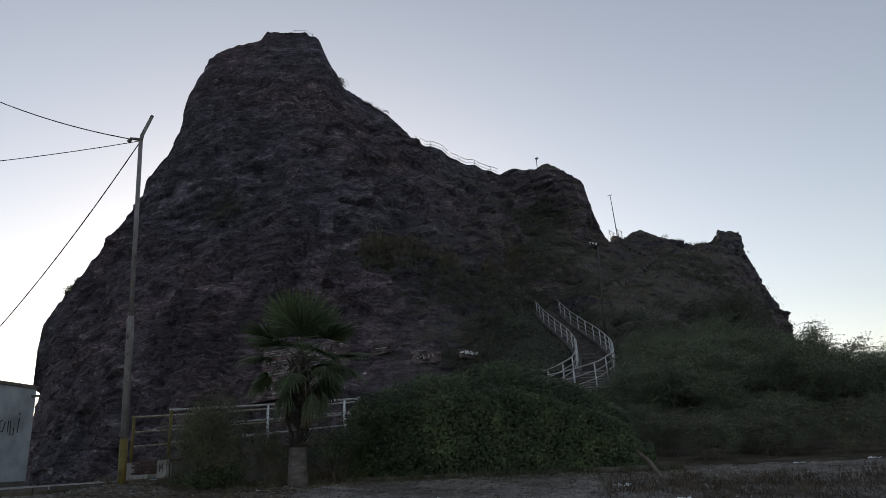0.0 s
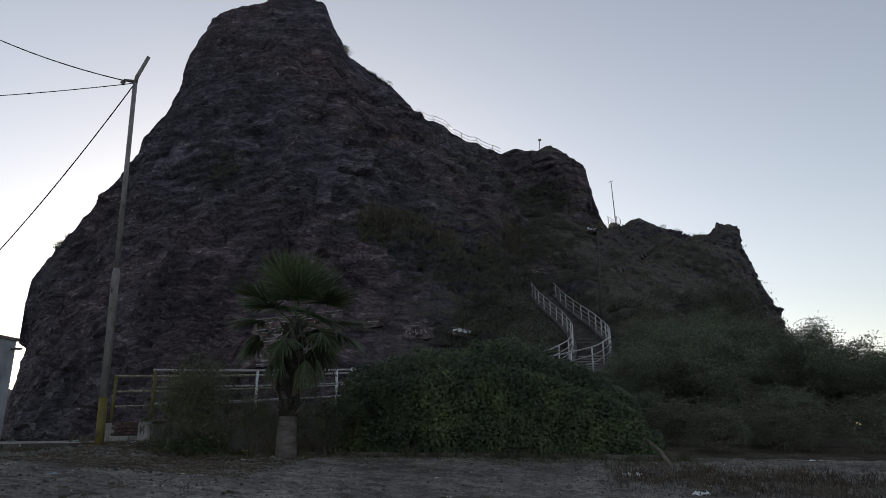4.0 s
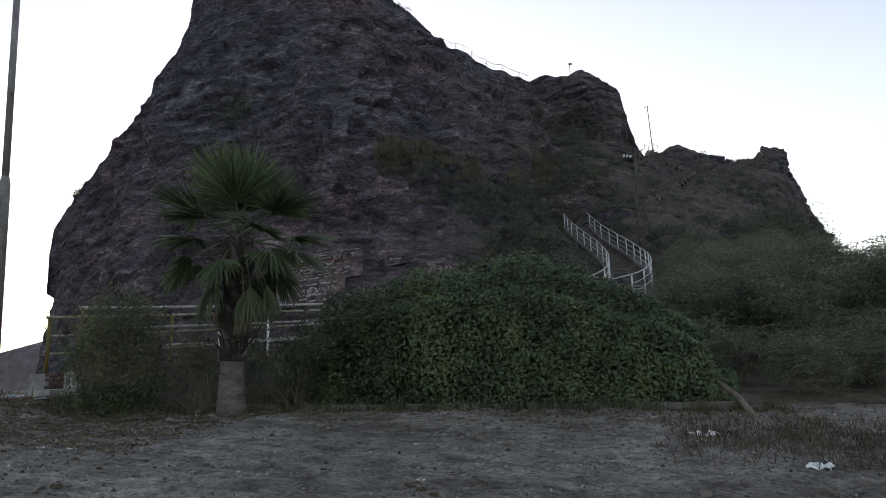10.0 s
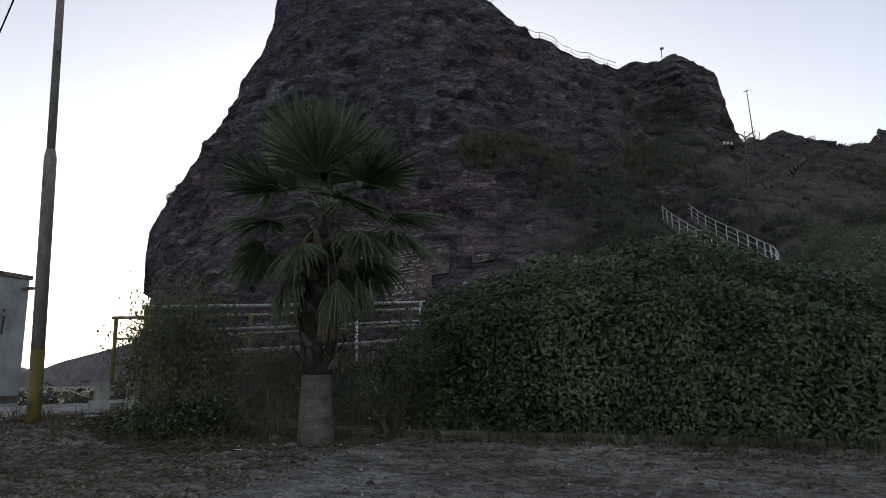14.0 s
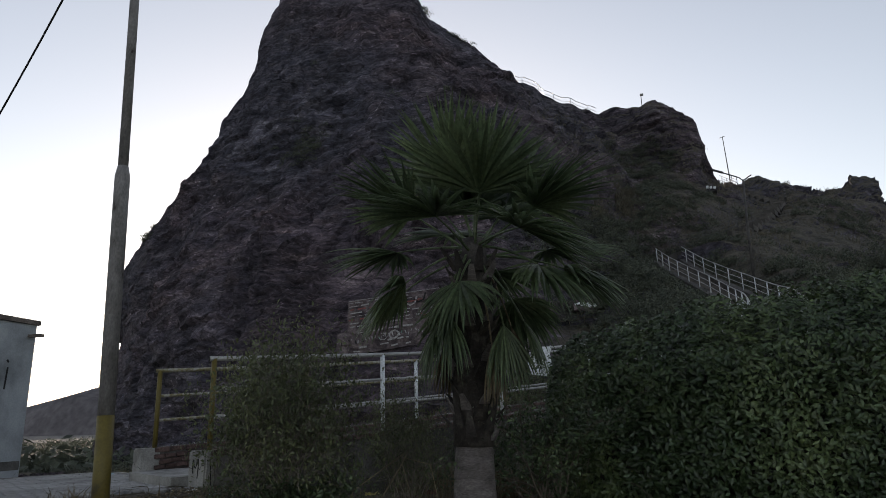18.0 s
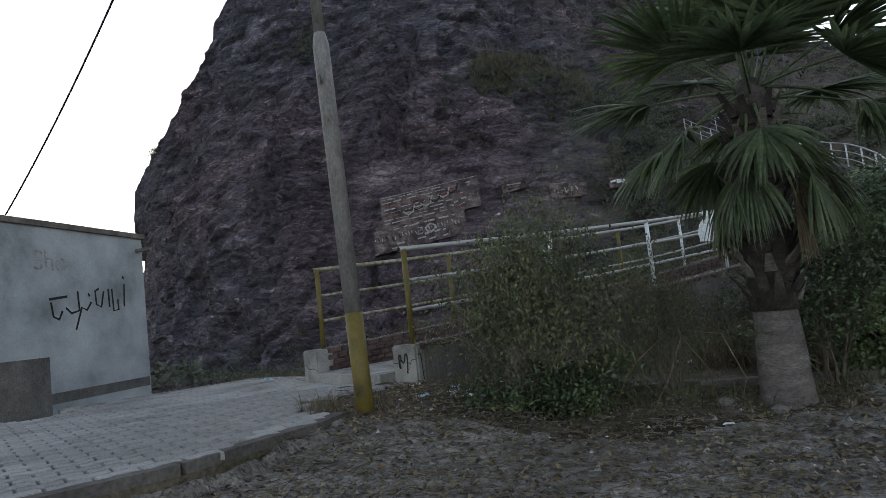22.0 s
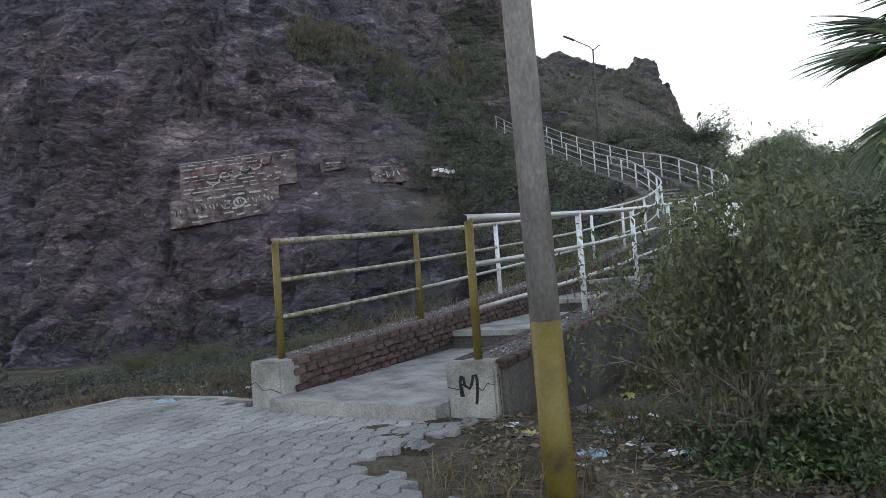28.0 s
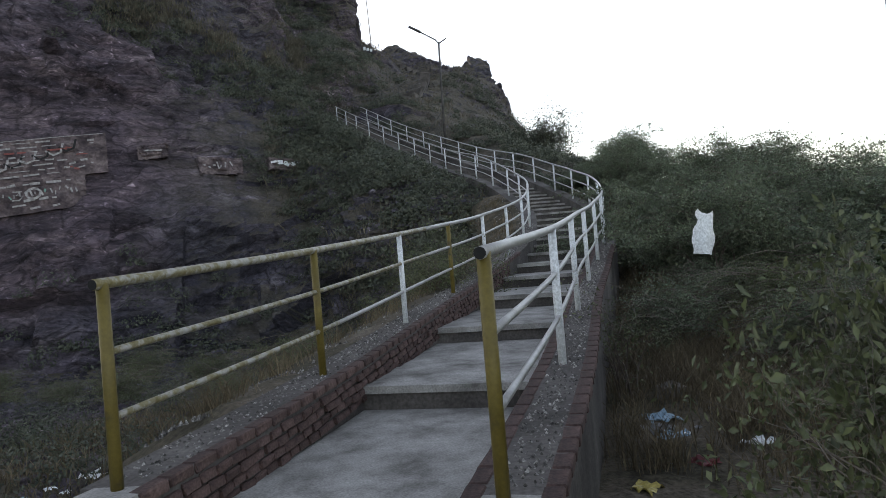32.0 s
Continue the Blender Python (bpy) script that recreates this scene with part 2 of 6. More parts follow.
    tint = mixed(span(grain(place, 0.045, 3).outputs["Fac"], 0.4, 0.62, 0.0, 1.0), (0.9, 0.98, 1.1), (1.12, 1.0, 1.04))
    k = n.new("ShaderNodeVectorMath")
    k.operation = "MULTIPLY"
    l.new(col, k.inputs[0])
    l.new(tint, k.inputs[1])
    col = k.outputs["Vector"]
    col = scaled(col, span(grain(bent, 0.22, 6, 0.65).outputs["Fac"], 0.35, 0.65, 0.72, 1.3))
    col = scaled(col, span(mixed(belt, grain(mapped(bent, (1.0, 1.0, 3.2)), 1.0, 4, 0.6).outputs["Fac"], grain(mapped(bent, (1.0, 1.0, 3.2), (0.0, 0.95, 0.0)), 1.0, 4, 0.6).outputs["Fac"]), 0.35, 0.65, 0.72, 1.3))
    col = scaled(col, span(grain(mapped(bent, (2.6, 2.6, 6.5)), 1.0, 6, 0.72).outputs["Fac"], 0.36, 0.64, 0.55, 1.5))
    # cracked blocks
    joints = mapped(bent, (0.5, 0.5, 1.5), (0.0, 0.25, 0.0))
    cell, crack = n.new("ShaderNodeTexVoronoi"), n.new("ShaderNodeTexVoronoi")
    crack.feature = "DISTANCE_TO_EDGE"
    for v in (cell, crack):
        v.inputs["Scale"].default_value = 0.8
        l.new(joints, v.inputs["Vector"])
    grey = n.new("ShaderNodeSeparateColor")
    l.new(cell.outputs["Color"], grey.inputs["Color"])
    col = scaled(col, span(grey.outputs["Red"], 0.0, 1.0, 0.75, 1.25))
    col = scaled(col, span(crack.outputs["Distance"], 0.0, 0.05, 0.5, 1.0))
    # pale chips in patches
    chips = span(grain(mapped(bent, (1.0, 1.0, 1.8)), 1.9, 5, 0.6).outputs["Fac"], 0.6, 0.68, 0.0, 1.0)
    patches = span(grain(place, 0.09, 3).outputs["Fac"], 0.46, 0.6, 0.15, 1.0)
    col = scaled(col, math2("ADD", math2("MULTIPLY", math2("MULTIPLY", chips, patches), 2.0), 0.93))
    # brown soil and dead grass where the slope lies back
    geo = n.new("ShaderNodeNewGeometry")
    up = n.new("ShaderNodeSeparateXYZ")
    l.new(geo.outputs["True Normal"], up.inputs["Vector"])
    east = span(xyz.outputs["X"], -16.0, -6.0, 0.0, 0.85)
    soil = math2("MULTIPLY", east, span(math2("ADD", up.outputs["Z"], math2("MULTIPLY", grain(place, 0.35, 6).outputs["Fac"], 0.7)), 0.68, 0.95, 0.0, 1.0))
    earth = scaled(mixed(span(grain(place, 0.7, 8, 0.7).outputs["Fac"], 0.38, 0.62, 0.0, 1.0), (0.045, 0.043, 0.031), (0.118, 0.103, 0.074)), span(grain(place, 5.0, 4).outputs["Fac"], 0.3, 0.7, 0.6, 1.4))
    col = mixed(soil, col, earth)
    l.new(col, b.inputs["Base Color"])
    nrm = None
    for height, strength, dist in ((strata, 1.0, 0.7), (grey.outputs["Green"], 0.8, 0.22), (crack.outputs["Distance"], 0.6, 0.5), (grain(bent, 2.6, 6, 0.65).outputs["Fac"], 0.8, 0.25)):
        bp = n.new("ShaderNodeBump")
        bp.inputs["Strength"].default_value, bp.inputs["Distance"].default_value = strength, dist
        l.new(height, bp.inputs["Height"])
        if nrm is not None:
            l.new(nrm, bp.inputs["Normal"])
        nrm = bp.outputs["Normal"]
    l.new(nrm, b.inputs["Normal"])
    return m


ROCK = rock_material("hill_rock")
def soil_material(name):
    """Trampled dusty soil: broad pale and dark patches, clods, dark crumbs and grit, and hollows darkened as painted
    shade.
    """
    m = material(name, [(0.092, 0.084, 0.075), (0.142, 0.132, 0.119), (0.195, 0.184, 0.169), (0.285, 0.272, 0.252)], scale=0.6, fine=34, rough=0.97, bump=1.0, distance=0.03, stops=[0.3, 0.44, 0.57, 0.74], fine_amount=0.25, detail=9, spec=0.15)
    n, l = m.node_tree.nodes, m.node_tree.links
    b = n["Principled BSDF"]
    co = n.new("ShaderNodeTexCoord")
    col, nrm = b.inputs["Base Color"].links[0].from_socket, b.inputs["Normal"].links[0].from_socket
    # low spots of each noise go darker, as specks and as shaded dents
    for scale, lo, hi, dark, dist in ((2.4, 0.36, 0.56, 0.82, 0.1), (7.0, 0.38, 0.44, 0.74, 0.06), (21.0, 0.37, 0.4, 0.6, 0.03), (45.0, 0.35, 0.375, 0.5, 0.0)):
        t, r, k = n.new("ShaderNodeTexNoise"), n.new("ShaderNodeMapRange"), n.new("ShaderNodeVectorMath")
        t.inputs["Scale"].default_value, t.inputs["Detail"].default_value, t.inputs["Roughness"].default_value = scale, 5, 0.65
        r.inputs["From Min"].default_value, r.inputs["From Max"].default_value = lo, hi
        r.inputs["To Min"].default_value, r.inputs["To Max"].default_value = dark, 1.06
        k.operation = "SCALE"
        l.new(co.outputs["Object"], t.inputs["Vector"])
        l.new(t.outputs["Fac"], r.inputs["Value"])
        l.new(col, k.inputs[0])
        l.new(r.outputs["Result"], k.inputs["Scale"])
        col = k.outputs["Vector"]
        if dist:
            bp = n.new("ShaderNodeBump")
            bp.inputs["Strength"].default_value, bp.inputs["Distance"].default_value = 0.9, dist
            l.new(t.outputs["Fac"], bp.inputs["Height"])
            l.new(nrm, bp.inputs["Normal"])
            nrm = bp.outputs["Normal"]
    # ruts: the noise that sinks them also paints their shade into the colour
    for scale, stretch, dist in ((2.4, (0.6, 1.7, 1.0), 0.22), (7.0, (0.7, 1.3, 1.0), 0.05)):
        mp, t, bp = n.new("ShaderNodeMapping"), n.new("ShaderNodeTexNoise"), n.new("ShaderNodeBump")
        mp.inputs["Scale"].default_value = stretch
        t.inputs["Scale"].default_value, t.inputs["Detail"].default_value = scale, 4
        l.new(co.outputs["Object"], mp.inputs["Vector"])
        l.new(mp.outputs["Vector"], t.inputs["Vector"])
        bp.inputs["Strength"].default_value, bp.inputs["Distance"].default_value = 1.0, dist
        l.new(t.outputs["Fac"], bp.inputs["Height"])
        l.new(nrm, bp.inputs["Normal"])
        nrm = bp.outputs["Normal"]
        r, k = n.new("ShaderNodeMapRange"), n.new("ShaderNodeVectorMath")
        for key, v in (("From Min", 0.36), ("From Max", 0.5), ("To Min", 0.78), ("To Max", 1.08)):
            r.inputs[key].default_value = v
        k.operation = "SCALE"
        l.new(t.outputs["Fac"], r.inputs["Value"])
        l.new(col, k.inputs[0])
        l.new(r.outputs["Result"], k.inputs["Scale"])
        col = k.outputs["Vector"]
    # gaps between clods are sunk and darkened too, their shading put into the colour
    for scale, hi, dark, dist in ((5.0, 0.5, 0.96, 0.035), (17.0, 0.48, 0.78, 0.015)):
        vo, r, k, bp, wp = n.new("ShaderNodeTexVoronoi"), n.new("ShaderNodeMapRange"), n.new("ShaderNodeVectorMath"), n.new("ShaderNodeBump"), n.new("ShaderNodeVectorMath")
        nz = n.new("ShaderNodeTexNoise")
        nz.inputs["Scale"].default_value, nz.inputs["Detail"].default_value = scale * 0.6, 4
        wp.operation = "MULTIPLY_ADD"
        wp.inputs[1].default_value = (1.6 / scale,) * 3
        l.new(co.outputs["Object"], nz.inputs["Vector"])
        l.new(nz.outputs["Color"], wp.inputs[0])
        l.new(co.outputs["Object"], wp.inputs[2])
        l.new(wp.outputs["Vector"], vo.inputs["Vector"])
        vo.inputs["Scale"].default_value = scale
        r.inputs["From Min"].default_value, r.inputs["From Max"].default_value = hi, hi + 0.22
        r.inputs["To Min"].default_value, r.inputs["To Max"].default_value = 1.05, dark
        k.operation = "SCALE"
        l.new(vo.outputs["Distance"], r.inputs["Value"])
        l.new(col, k.inputs[0])
        l.new(r.outputs["Result"], k.inputs["Scale"])
        col = k.outputs["Vector"]
        bp.inputs["Strength"].default_value, bp.inputs["Distance"].default_value = 1.0, dist
        bp.invert = True
        l.new(vo.outputs["Distance"], bp.inputs["Height"])
        l.new(nrm, bp.inputs["Normal"])
        nrm = bp.outputs["Normal"]
    l.new(col, b.inputs["Base Color"])
    l.new(nrm, b.inputs["Normal"])
    return m


DIRT = soil_material("dusty_soil")
EARTH = material("dark_weedy_earth", [(0.025, 0.022, 0.016), (0.055, 0.049, 0.034), (0.092, 0.078, 0.059), (0.15, 0.128, 0.104)], scale=0.9, fine=22, rough=0.97, bump=0.9, distance=0.06, stops=[0.3, 0.45, 0.58, 0.75], fine_amount=0.5, detail=12, spec=0.15)
OLDCONC = material("dark_stained_and_shaded_concrete", [(0.035, 0.032, 0.03), (0.075, 0.068, 0.064), (0.13, 0.12, 0.112)], scale=0.9, fine=30, rough=0.95, bump=0.4, distance=0.02)
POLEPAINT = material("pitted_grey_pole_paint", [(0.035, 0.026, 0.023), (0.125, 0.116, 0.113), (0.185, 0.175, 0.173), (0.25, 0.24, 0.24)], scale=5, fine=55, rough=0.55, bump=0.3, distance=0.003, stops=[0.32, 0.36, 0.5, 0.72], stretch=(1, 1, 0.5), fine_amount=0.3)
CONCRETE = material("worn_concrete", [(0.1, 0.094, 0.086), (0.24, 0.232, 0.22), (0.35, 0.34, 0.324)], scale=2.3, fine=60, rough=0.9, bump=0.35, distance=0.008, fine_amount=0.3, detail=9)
PAVER = material("grey_paver", [(0.15, 0.147, 0.145), (0.235, 0.23, 0.226), (0.29, 0.284, 0.278)], scale=1.2, fine=70, rough=0.9, bump=0.3, distance=0.004, object_random=0.12, island_random=0.12)
BRICK = material("red_brick", [(0.03, 0.023, 0.022), (0.07, 0.044, 0.04), (0.12, 0.08, 0.07)], scale=4, fine=60, rough=0.92, bump=0.4, distance=0.008, object_random=0.25, island_random=0.25)
MORTAR = material("old_mortar", [(0.06, 0.054, 0.048), (0.12, 0.108, 0.097), (0.2, 0.183, 0.166)], scale=2.5, fine=50, rough=0.95, bump=0.5, distance=0.015)
GRIT = material("grey_gravel", [(0.022, 0.021, 0.02), (0.13, 0.122, 0.115), (0.38, 0.365, 0.35)], scale=25, fine=120, rough=0.95, bump=1.0, distance=0.02, detail=3, island_random=0.6)
BLUEWALL = material("faded_blue_plaster", [(0.16, 0.172, 0.185), (0.3, 0.32, 0.342), (0.4, 0.42, 0.44)], scale=0.9, fine=30, rough=0.9, bump=0.15, distance=0.006, stops=[0.3, 0.5, 0.72], fine_amount=0.1, detail=10)
REDPAINT = material("dark_red_paint", [(0.06, 0.014, 0.016), (0.11, 0.022, 0.026), (0.15, 0.04, 0.04)], scale=1.5, fine=40, rough=0.6, bump=0.1)
ROOFSLAB = material("stained_roof_slab", [(0.06, 0.05, 0.045), (0.12, 0.1, 0.09), (0.2, 0.17, 0.15)], scale=2, fine=40, rough=0.95, bump=0.4)
PLINTH = material("stained_plinth", [(0.05, 0.047, 0.045), (0.1, 0.095, 0.09), (0.17, 0.16, 0.15)], scale=1.5, fine=40, rough=0.95, bump=0.4)
GALV = material("weathered_steel", [(0.07, 0.055, 0.05), (0.2, 0.19, 0.18), (0.3, 0.29, 0.28)], scale=3.5, fine=35, rough=0.6, metal=0.25, bump=0.15, distance=0.004, stops=[0.34, 0.44, 0.62], stretch=(1, 1, 0.35))
YELLOW = material("chipped_yellow_paint", [(0.04, 0.032, 0.02), (0.1, 0.076, 0.016), (0.14, 0.108, 0.025)], scale=3.5, fine=45, rough=0.5, bump=0.12, distance=0.003, stops=[0.3, 0.42, 0.66], fine_amount=0.15)
SILVER = material("dull_silver_paint", [(0.12, 0.1, 0.075), (0.27, 0.265, 0.258), (0.38, 0.376, 0.37)], scale=3, fine=45, rough=0.36, metal=0.25, bump=0.08, distance=0.003, stops=[0.26, 0.36, 0.65], fine_amount=0.12)
WORNPIPE = material("yellow_paint_worn_to_steel", [(0.13, 0.108, 0.045), (0.19, 0.168, 0.1), (0.26, 0.248, 0.21), (0.33, 0.322, 0.305)], scale=13, fine=45, rough=0.4, metal=0.2, bump=0.1, distance=0.003, stops=[0.36, 0.48, 0.54, 0.7], fine_amount=0.15)
WHITE = material("chipped_white_paint", [(0.16, 0.14, 0.12), (0.5, 0.525, 0.545), (0.62, 0.645, 0.665)], scale=4, fine=45, rough=0.45, bump=0.12, distance=0.004, stops=[0.3, 0.38, 0.65])
BLACK = material("black_paint_and_hollow", [(0.006, 0.006, 0.007), (0.014, 0.014, 0.014)], scale=6, rough=0.7, bump=0.0)
CHALK = material("white_scrawl", [(0.12, 0.11, 0.115), (0.4, 0.39, 0.385)], scale=6, rough=0.9, bump=0.0)
PALEPAINT = material("faded_paint_on_rock", [(0.035, 0.028, 0.032), (0.09, 0.07, 0.073), (0.2, 0.165, 0.163)], scale=1.6, fine=8, rough=0.95, bump=0.5, distance=0.1, stops=[0.32, 0.5, 0.7])
BARK = material("grey_bark", [(0.05, 0.04, 0.033), (0.11, 0.09, 0.075), (0.18, 0.155, 0.13)], scale=6, fine=50, rough=0.95, bump=0.6, stretch=(1, 1, 0.3))
PALMBASE = material("pale_palm_trunk", [(0.055, 0.047, 0.044), (0.11, 0.096, 0.092), (0.165, 0.148, 0.14)], scale=4, fine=30, rough=0.95, bump=0.6, distance=0.02, stretch=(1, 1, 3.0))
PALMFIBRE = material("dark_palm_fibre_and_hedge_shade", [(0.016, 0.014, 0.013), (0.036, 0.031, 0.028), (0.085, 0.075, 0.066)], scale=6, fine=40, rough=0.95, bump=0.8)
PALMLEAF = leaf_material("palm_leaf", [(0.05, 0.073, 0.041), (0.095, 0.13, 0.066), (0.155, 0.192, 0.1)], rough=0.42, through=0.4, spec=0.35)
TWIG = material("pale_dry_twig", [(0.09, 0.077, 0.066), (0.18, 0.155, 0.135), (0.28, 0.25, 0.22)], scale=6, fine=50, rough=0.95, bump=0.4)
DARKSTEEL = material("dark_rusted_steel", [(0.03, 0.027, 0.026), (0.06, 0.056, 0.055), (0.09, 0.086, 0.085)], scale=4, fine=40, rough=0.7, bump=0.1)
PALMDRY = leaf_material("dry_palm_leaf", [(0.08, 0.06, 0.035), (0.17, 0.135, 0.085), (0.25, 0.21, 0.14)], rough=0.75)
HEDGELEAF = leaf_material("hedge_leaf", [(0.018, 0.033, 0.013), (0.044, 0.07, 0.028), (0.115, 0.153, 0.062)], rough=0.36, through=0.12, spec=0.4)
BUSHLEAF = leaf_material("shrub_leaf", [(0.045, 0.055, 0.027), (0.088, 0.103, 0.048), (0.16, 0.168, 0.08)], rough=0.42)
SCRUBLEAF = leaf_material("dark_scrub_leaf", [(0.038, 0.046, 0.034), (0.07, 0.08, 0.056), (0.112, 0.12, 0.083)], rough=0.6)
THORNLEAF = leaf_material("thorn_tree_leaf", [(0.062, 0.078, 0.054), (0.112, 0.137, 0.088), (0.175, 0.2, 0.122)], rough=0.6, through=0.3)
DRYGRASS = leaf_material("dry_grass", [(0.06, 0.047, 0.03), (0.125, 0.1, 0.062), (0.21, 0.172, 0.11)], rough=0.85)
HILLGRASS = leaf_material("dull_hill_grass", [(0.058, 0.053, 0.039), (0.112, 0.101, 0.073), (0.175, 0.157, 0.115)], rough=0.85)
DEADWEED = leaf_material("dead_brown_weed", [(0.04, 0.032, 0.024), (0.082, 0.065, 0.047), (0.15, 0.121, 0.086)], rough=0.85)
GREENGRASS = leaf_material("thin_green_grass", [(0.035, 0.04, 0.02), (0.07, 0.076, 0.036), (0.12, 0.118, 0.06)], rough=0.75)
PLASTICW = material("white_plastic_film", [(0.55, 0.57, 0.58), (0.75, 0.77, 0.78)], scale=8, rough=0.35, bump=0.3, distance=0.01)
PLASTICB = material("blue_plastic_film", [(0.14, 0.24, 0.33), (0.28, 0.4, 0.48)], scale=8, rough=0.35, bump=0.3, distance=0.01)
PLASTICY = material("yellow_wrapper", [(0.34, 0.27, 0.05), (0.45, 0.38, 0.12)], scale=8, rough=0.3, bump=0.2, distance=0.01)
FARROCK = material("far_hills", [(0.1, 0.09, 0.095), (0.14, 0.125, 0.13)], scale=0.02, fine=0.2, rough=1.0, bump=0.0)

# ---- stair line up the hill: centre of the floor ----
STAIR = [(-9.06, 17.4, 1.95), (-7.45, 20.16, 2.14), (-5.43, 23.86, 2.46), (-3.48, 27.17, 2.82), (-0.74, 31.92, 3.53), (1.26, 36.48, 4.45), (2.08, 39.83, 5.2), (2.51, 42.69, 5.9), (2.61, 46.39, 6.95), (2.42, 51.7, 8.23), (1.71, 56.99, 9.89), (0.52, 62.02, 11.71), (-0.76, 66.74, 13.63), (-1.88, 72.27, 15.83)]
UPPER = [(-1.88, 72.27, 15.83), (-1.4, 73.5, 16.9), (1.5, 74.3, 17.5), (2.4, 76.0, 18.35), (5.3, 78.6, 19.9), (8.0, 86.5, 22.6), (10.5, 94.0, 26.0), (12.2, 101.0, 28.6), (12.8, 106.0, 29.8), (11.0, 111.0, 32.5), (9.2, 118.0, 36.5), (8.0, 123.5, 39.4)]


def dense(pts, step):
    """Points at even steps along the smooth line through pts."""
    fine = [curve_at(pts, s) for s in np.linspace(0, len(pts) - 1, len(pts) * 24)]
    out, gone = [fine[0]], 0.0
    for a, b in zip(fine, fine[1:]):
        gone += (b - a).length
        if gone >= step:
            out.append(b)
            gone = 0.0
    return out


STAIR_D, UPPER_D = dense(STAIR, 0.4), dense(UPPER, 0.8)
LINE = np.array([tuple(p) for p in STAIR_D + UPPER_D])
PAVE_Z = 1.78


def plain(x, y):
    """The open ground: it climbs gently towards the hill and the paved court."""
    z = 0.67 - 0.07 * min(max(x, -9.5), 6.5) + 0.028 * min(max(y, -6.0), 12.0)
    z += (1.42 - 0.015 * min(max(x, -9.5), 6.5) - z) * smooth01(12.0, 17.5, y)
    left = smooth01(-7.0, -12.0, x - (y - 18) * 0.55) * smooth01(18.2, 27.0, y)
    z += (-0.5 - z) * left * smooth01(18.5, 46, y)
    right = smooth01(18.0, 34.0, y) * smooth01(-9.0, -2.0, x - (y - 18) * 0.55)
    z += 1.2 * right * smooth01(26, 5, x)
    return z


def cut(x, y, z, wide=1.5, drop=0.25, rise=0.9):
    """Earth beside the stairs stays just under their floor."""
    d = np.hypot(LINE[:, 0] - x, LINE[:, 1] - y)
    i = int(d.argmin())
    if d[i] > wide + 3.5:
        return z
    k, f = 1 - smooth01(wide, wide + 3.5, d[i]), LINE[i, 2]
    low, high = f - rise, f - drop
    want = min(max(z, low), high)
    return z + (want - z) * k


def court_edge(y):
    """Where the court ends towards the bare soil."""
    return float(np.interp(y, (8.0, 12.15, 13.1, 14.4, 15.2), (-10.25, -8.36, -7.85, -7.6, -7.62)))


def in_pave(x, y):
    """Inside the paved court."""
    notch = float(np.interp(y, (15.0, 15.4, 15.7, 15.9, 16.34, 16.55, 17.2), (-8.3, -8.36, -8.62, -8.72, -8.45, -8.1, -8.2)))
    return not (y > 15.0 and x > notch) and x < court_edge(y) and x > -26 and y < 19.3 and (x < -8.05 or y < 15.1)


def ground_z(x, y):
    z = cut(x, y, plain(x, y))
    edge = x - court_edge(y)
    if edge < 0.05 and y < 19.4 and (x < -8.75 or y < 14.95) and (y < 16.4 or x > -12.0 - (19.45 - y) * 0.456):
        z = PAVE_Z - 0.12
    z += max(0.0, 1.76 - z) * (1 - smooth01(0.8, 2.8, math.hypot(x + 8.0, y - 16.1)))
    bumps = 0.03 * fbm(x * 0.8, y * 0.8)
    if -14 < x < 14 and 0 < y < 23:
        lie = 0.25 * noise.noise(Vector((x * 0.5, y * 0.5, 7.0)))
        bumps += 0.022 * noise.noise(Vector((x * 1.3, (y + lie) * 4.2, 2.0))) + 0.026 * fbm(x * 2.2, y * 3.4, 3, 3) + 0.014 * noise.noise(Vector((x * 6, y * 7.5, 5)))
        bumps -= 0.075 * max(0.0, noise.noise(Vector((x * 1.9, y * 4.4, 11.0))) - 0.18)
    return z + bumps


def axis(core_lo, core_hi, step, lo, hi, grow=1.22):
    a = list(np.arange(core_lo, core_hi, step))
    up, down, s = [a[-1]], [a[0]], step
    while up[-1] < hi:
        s *= grow
        up.append(up[-1] + s)
    s = step
    while down[-1] > lo:
        s *= grow
        down.append(down[-1] - s)
    return down[:0:-1] + a + up[1:]


gx, gy = axis(-13, 8, 0.075, -3000, 3000, 1.16), axis(2.5, 21, 0.06, -3000, 3000, 1.16)
soup = Soup()
for y in gy:
    for x in gx:
        soup.v.append((x, y, ground_z(x, y) if abs(x) < 120 and -60 < y < 160 else (0.6 if y < 0 else -0.5 if x < 0 else 0.8)))
nx = len(gx)
soup.f = [(j * nx + i, j * nx + i + 1, (j + 1) * nx + i + 1, (j + 1) * nx + i) for j in range(len(gy) - 1) for i in range(nx - 1)]
ground = tagged(part("ground", soup, DIRT, smooth=True), "dusty trampled grey-brown soil with litter and dry weeds", "ground", kind="structure")
ground.data.materials.append(EARTH)
for face in ground.data.polygons:
    x, y, z = face.center
    rim = 0.5 * fbm(x * 0.7, y * 0.7, 8.0, 3)
    east = x > 3.9 and y > 18.3 + rim or -3.6 < x <= 3.9 and y > 17.1 + 0.3 * rim
    west = x < -3.4 and y > 16.9 + 0.25 * rim and x > -8.5 or x <= -8.5 and y > 19.2 + 0.4 * rim
    yard = -9.0 < x < -3.4 + 0.6 * rim and y > 14.9 + 0.9 * rim + 0.25 * max(0.0, x + 6.0)
    if (east or west or yard) and y < 140:
        face.material_index = 1

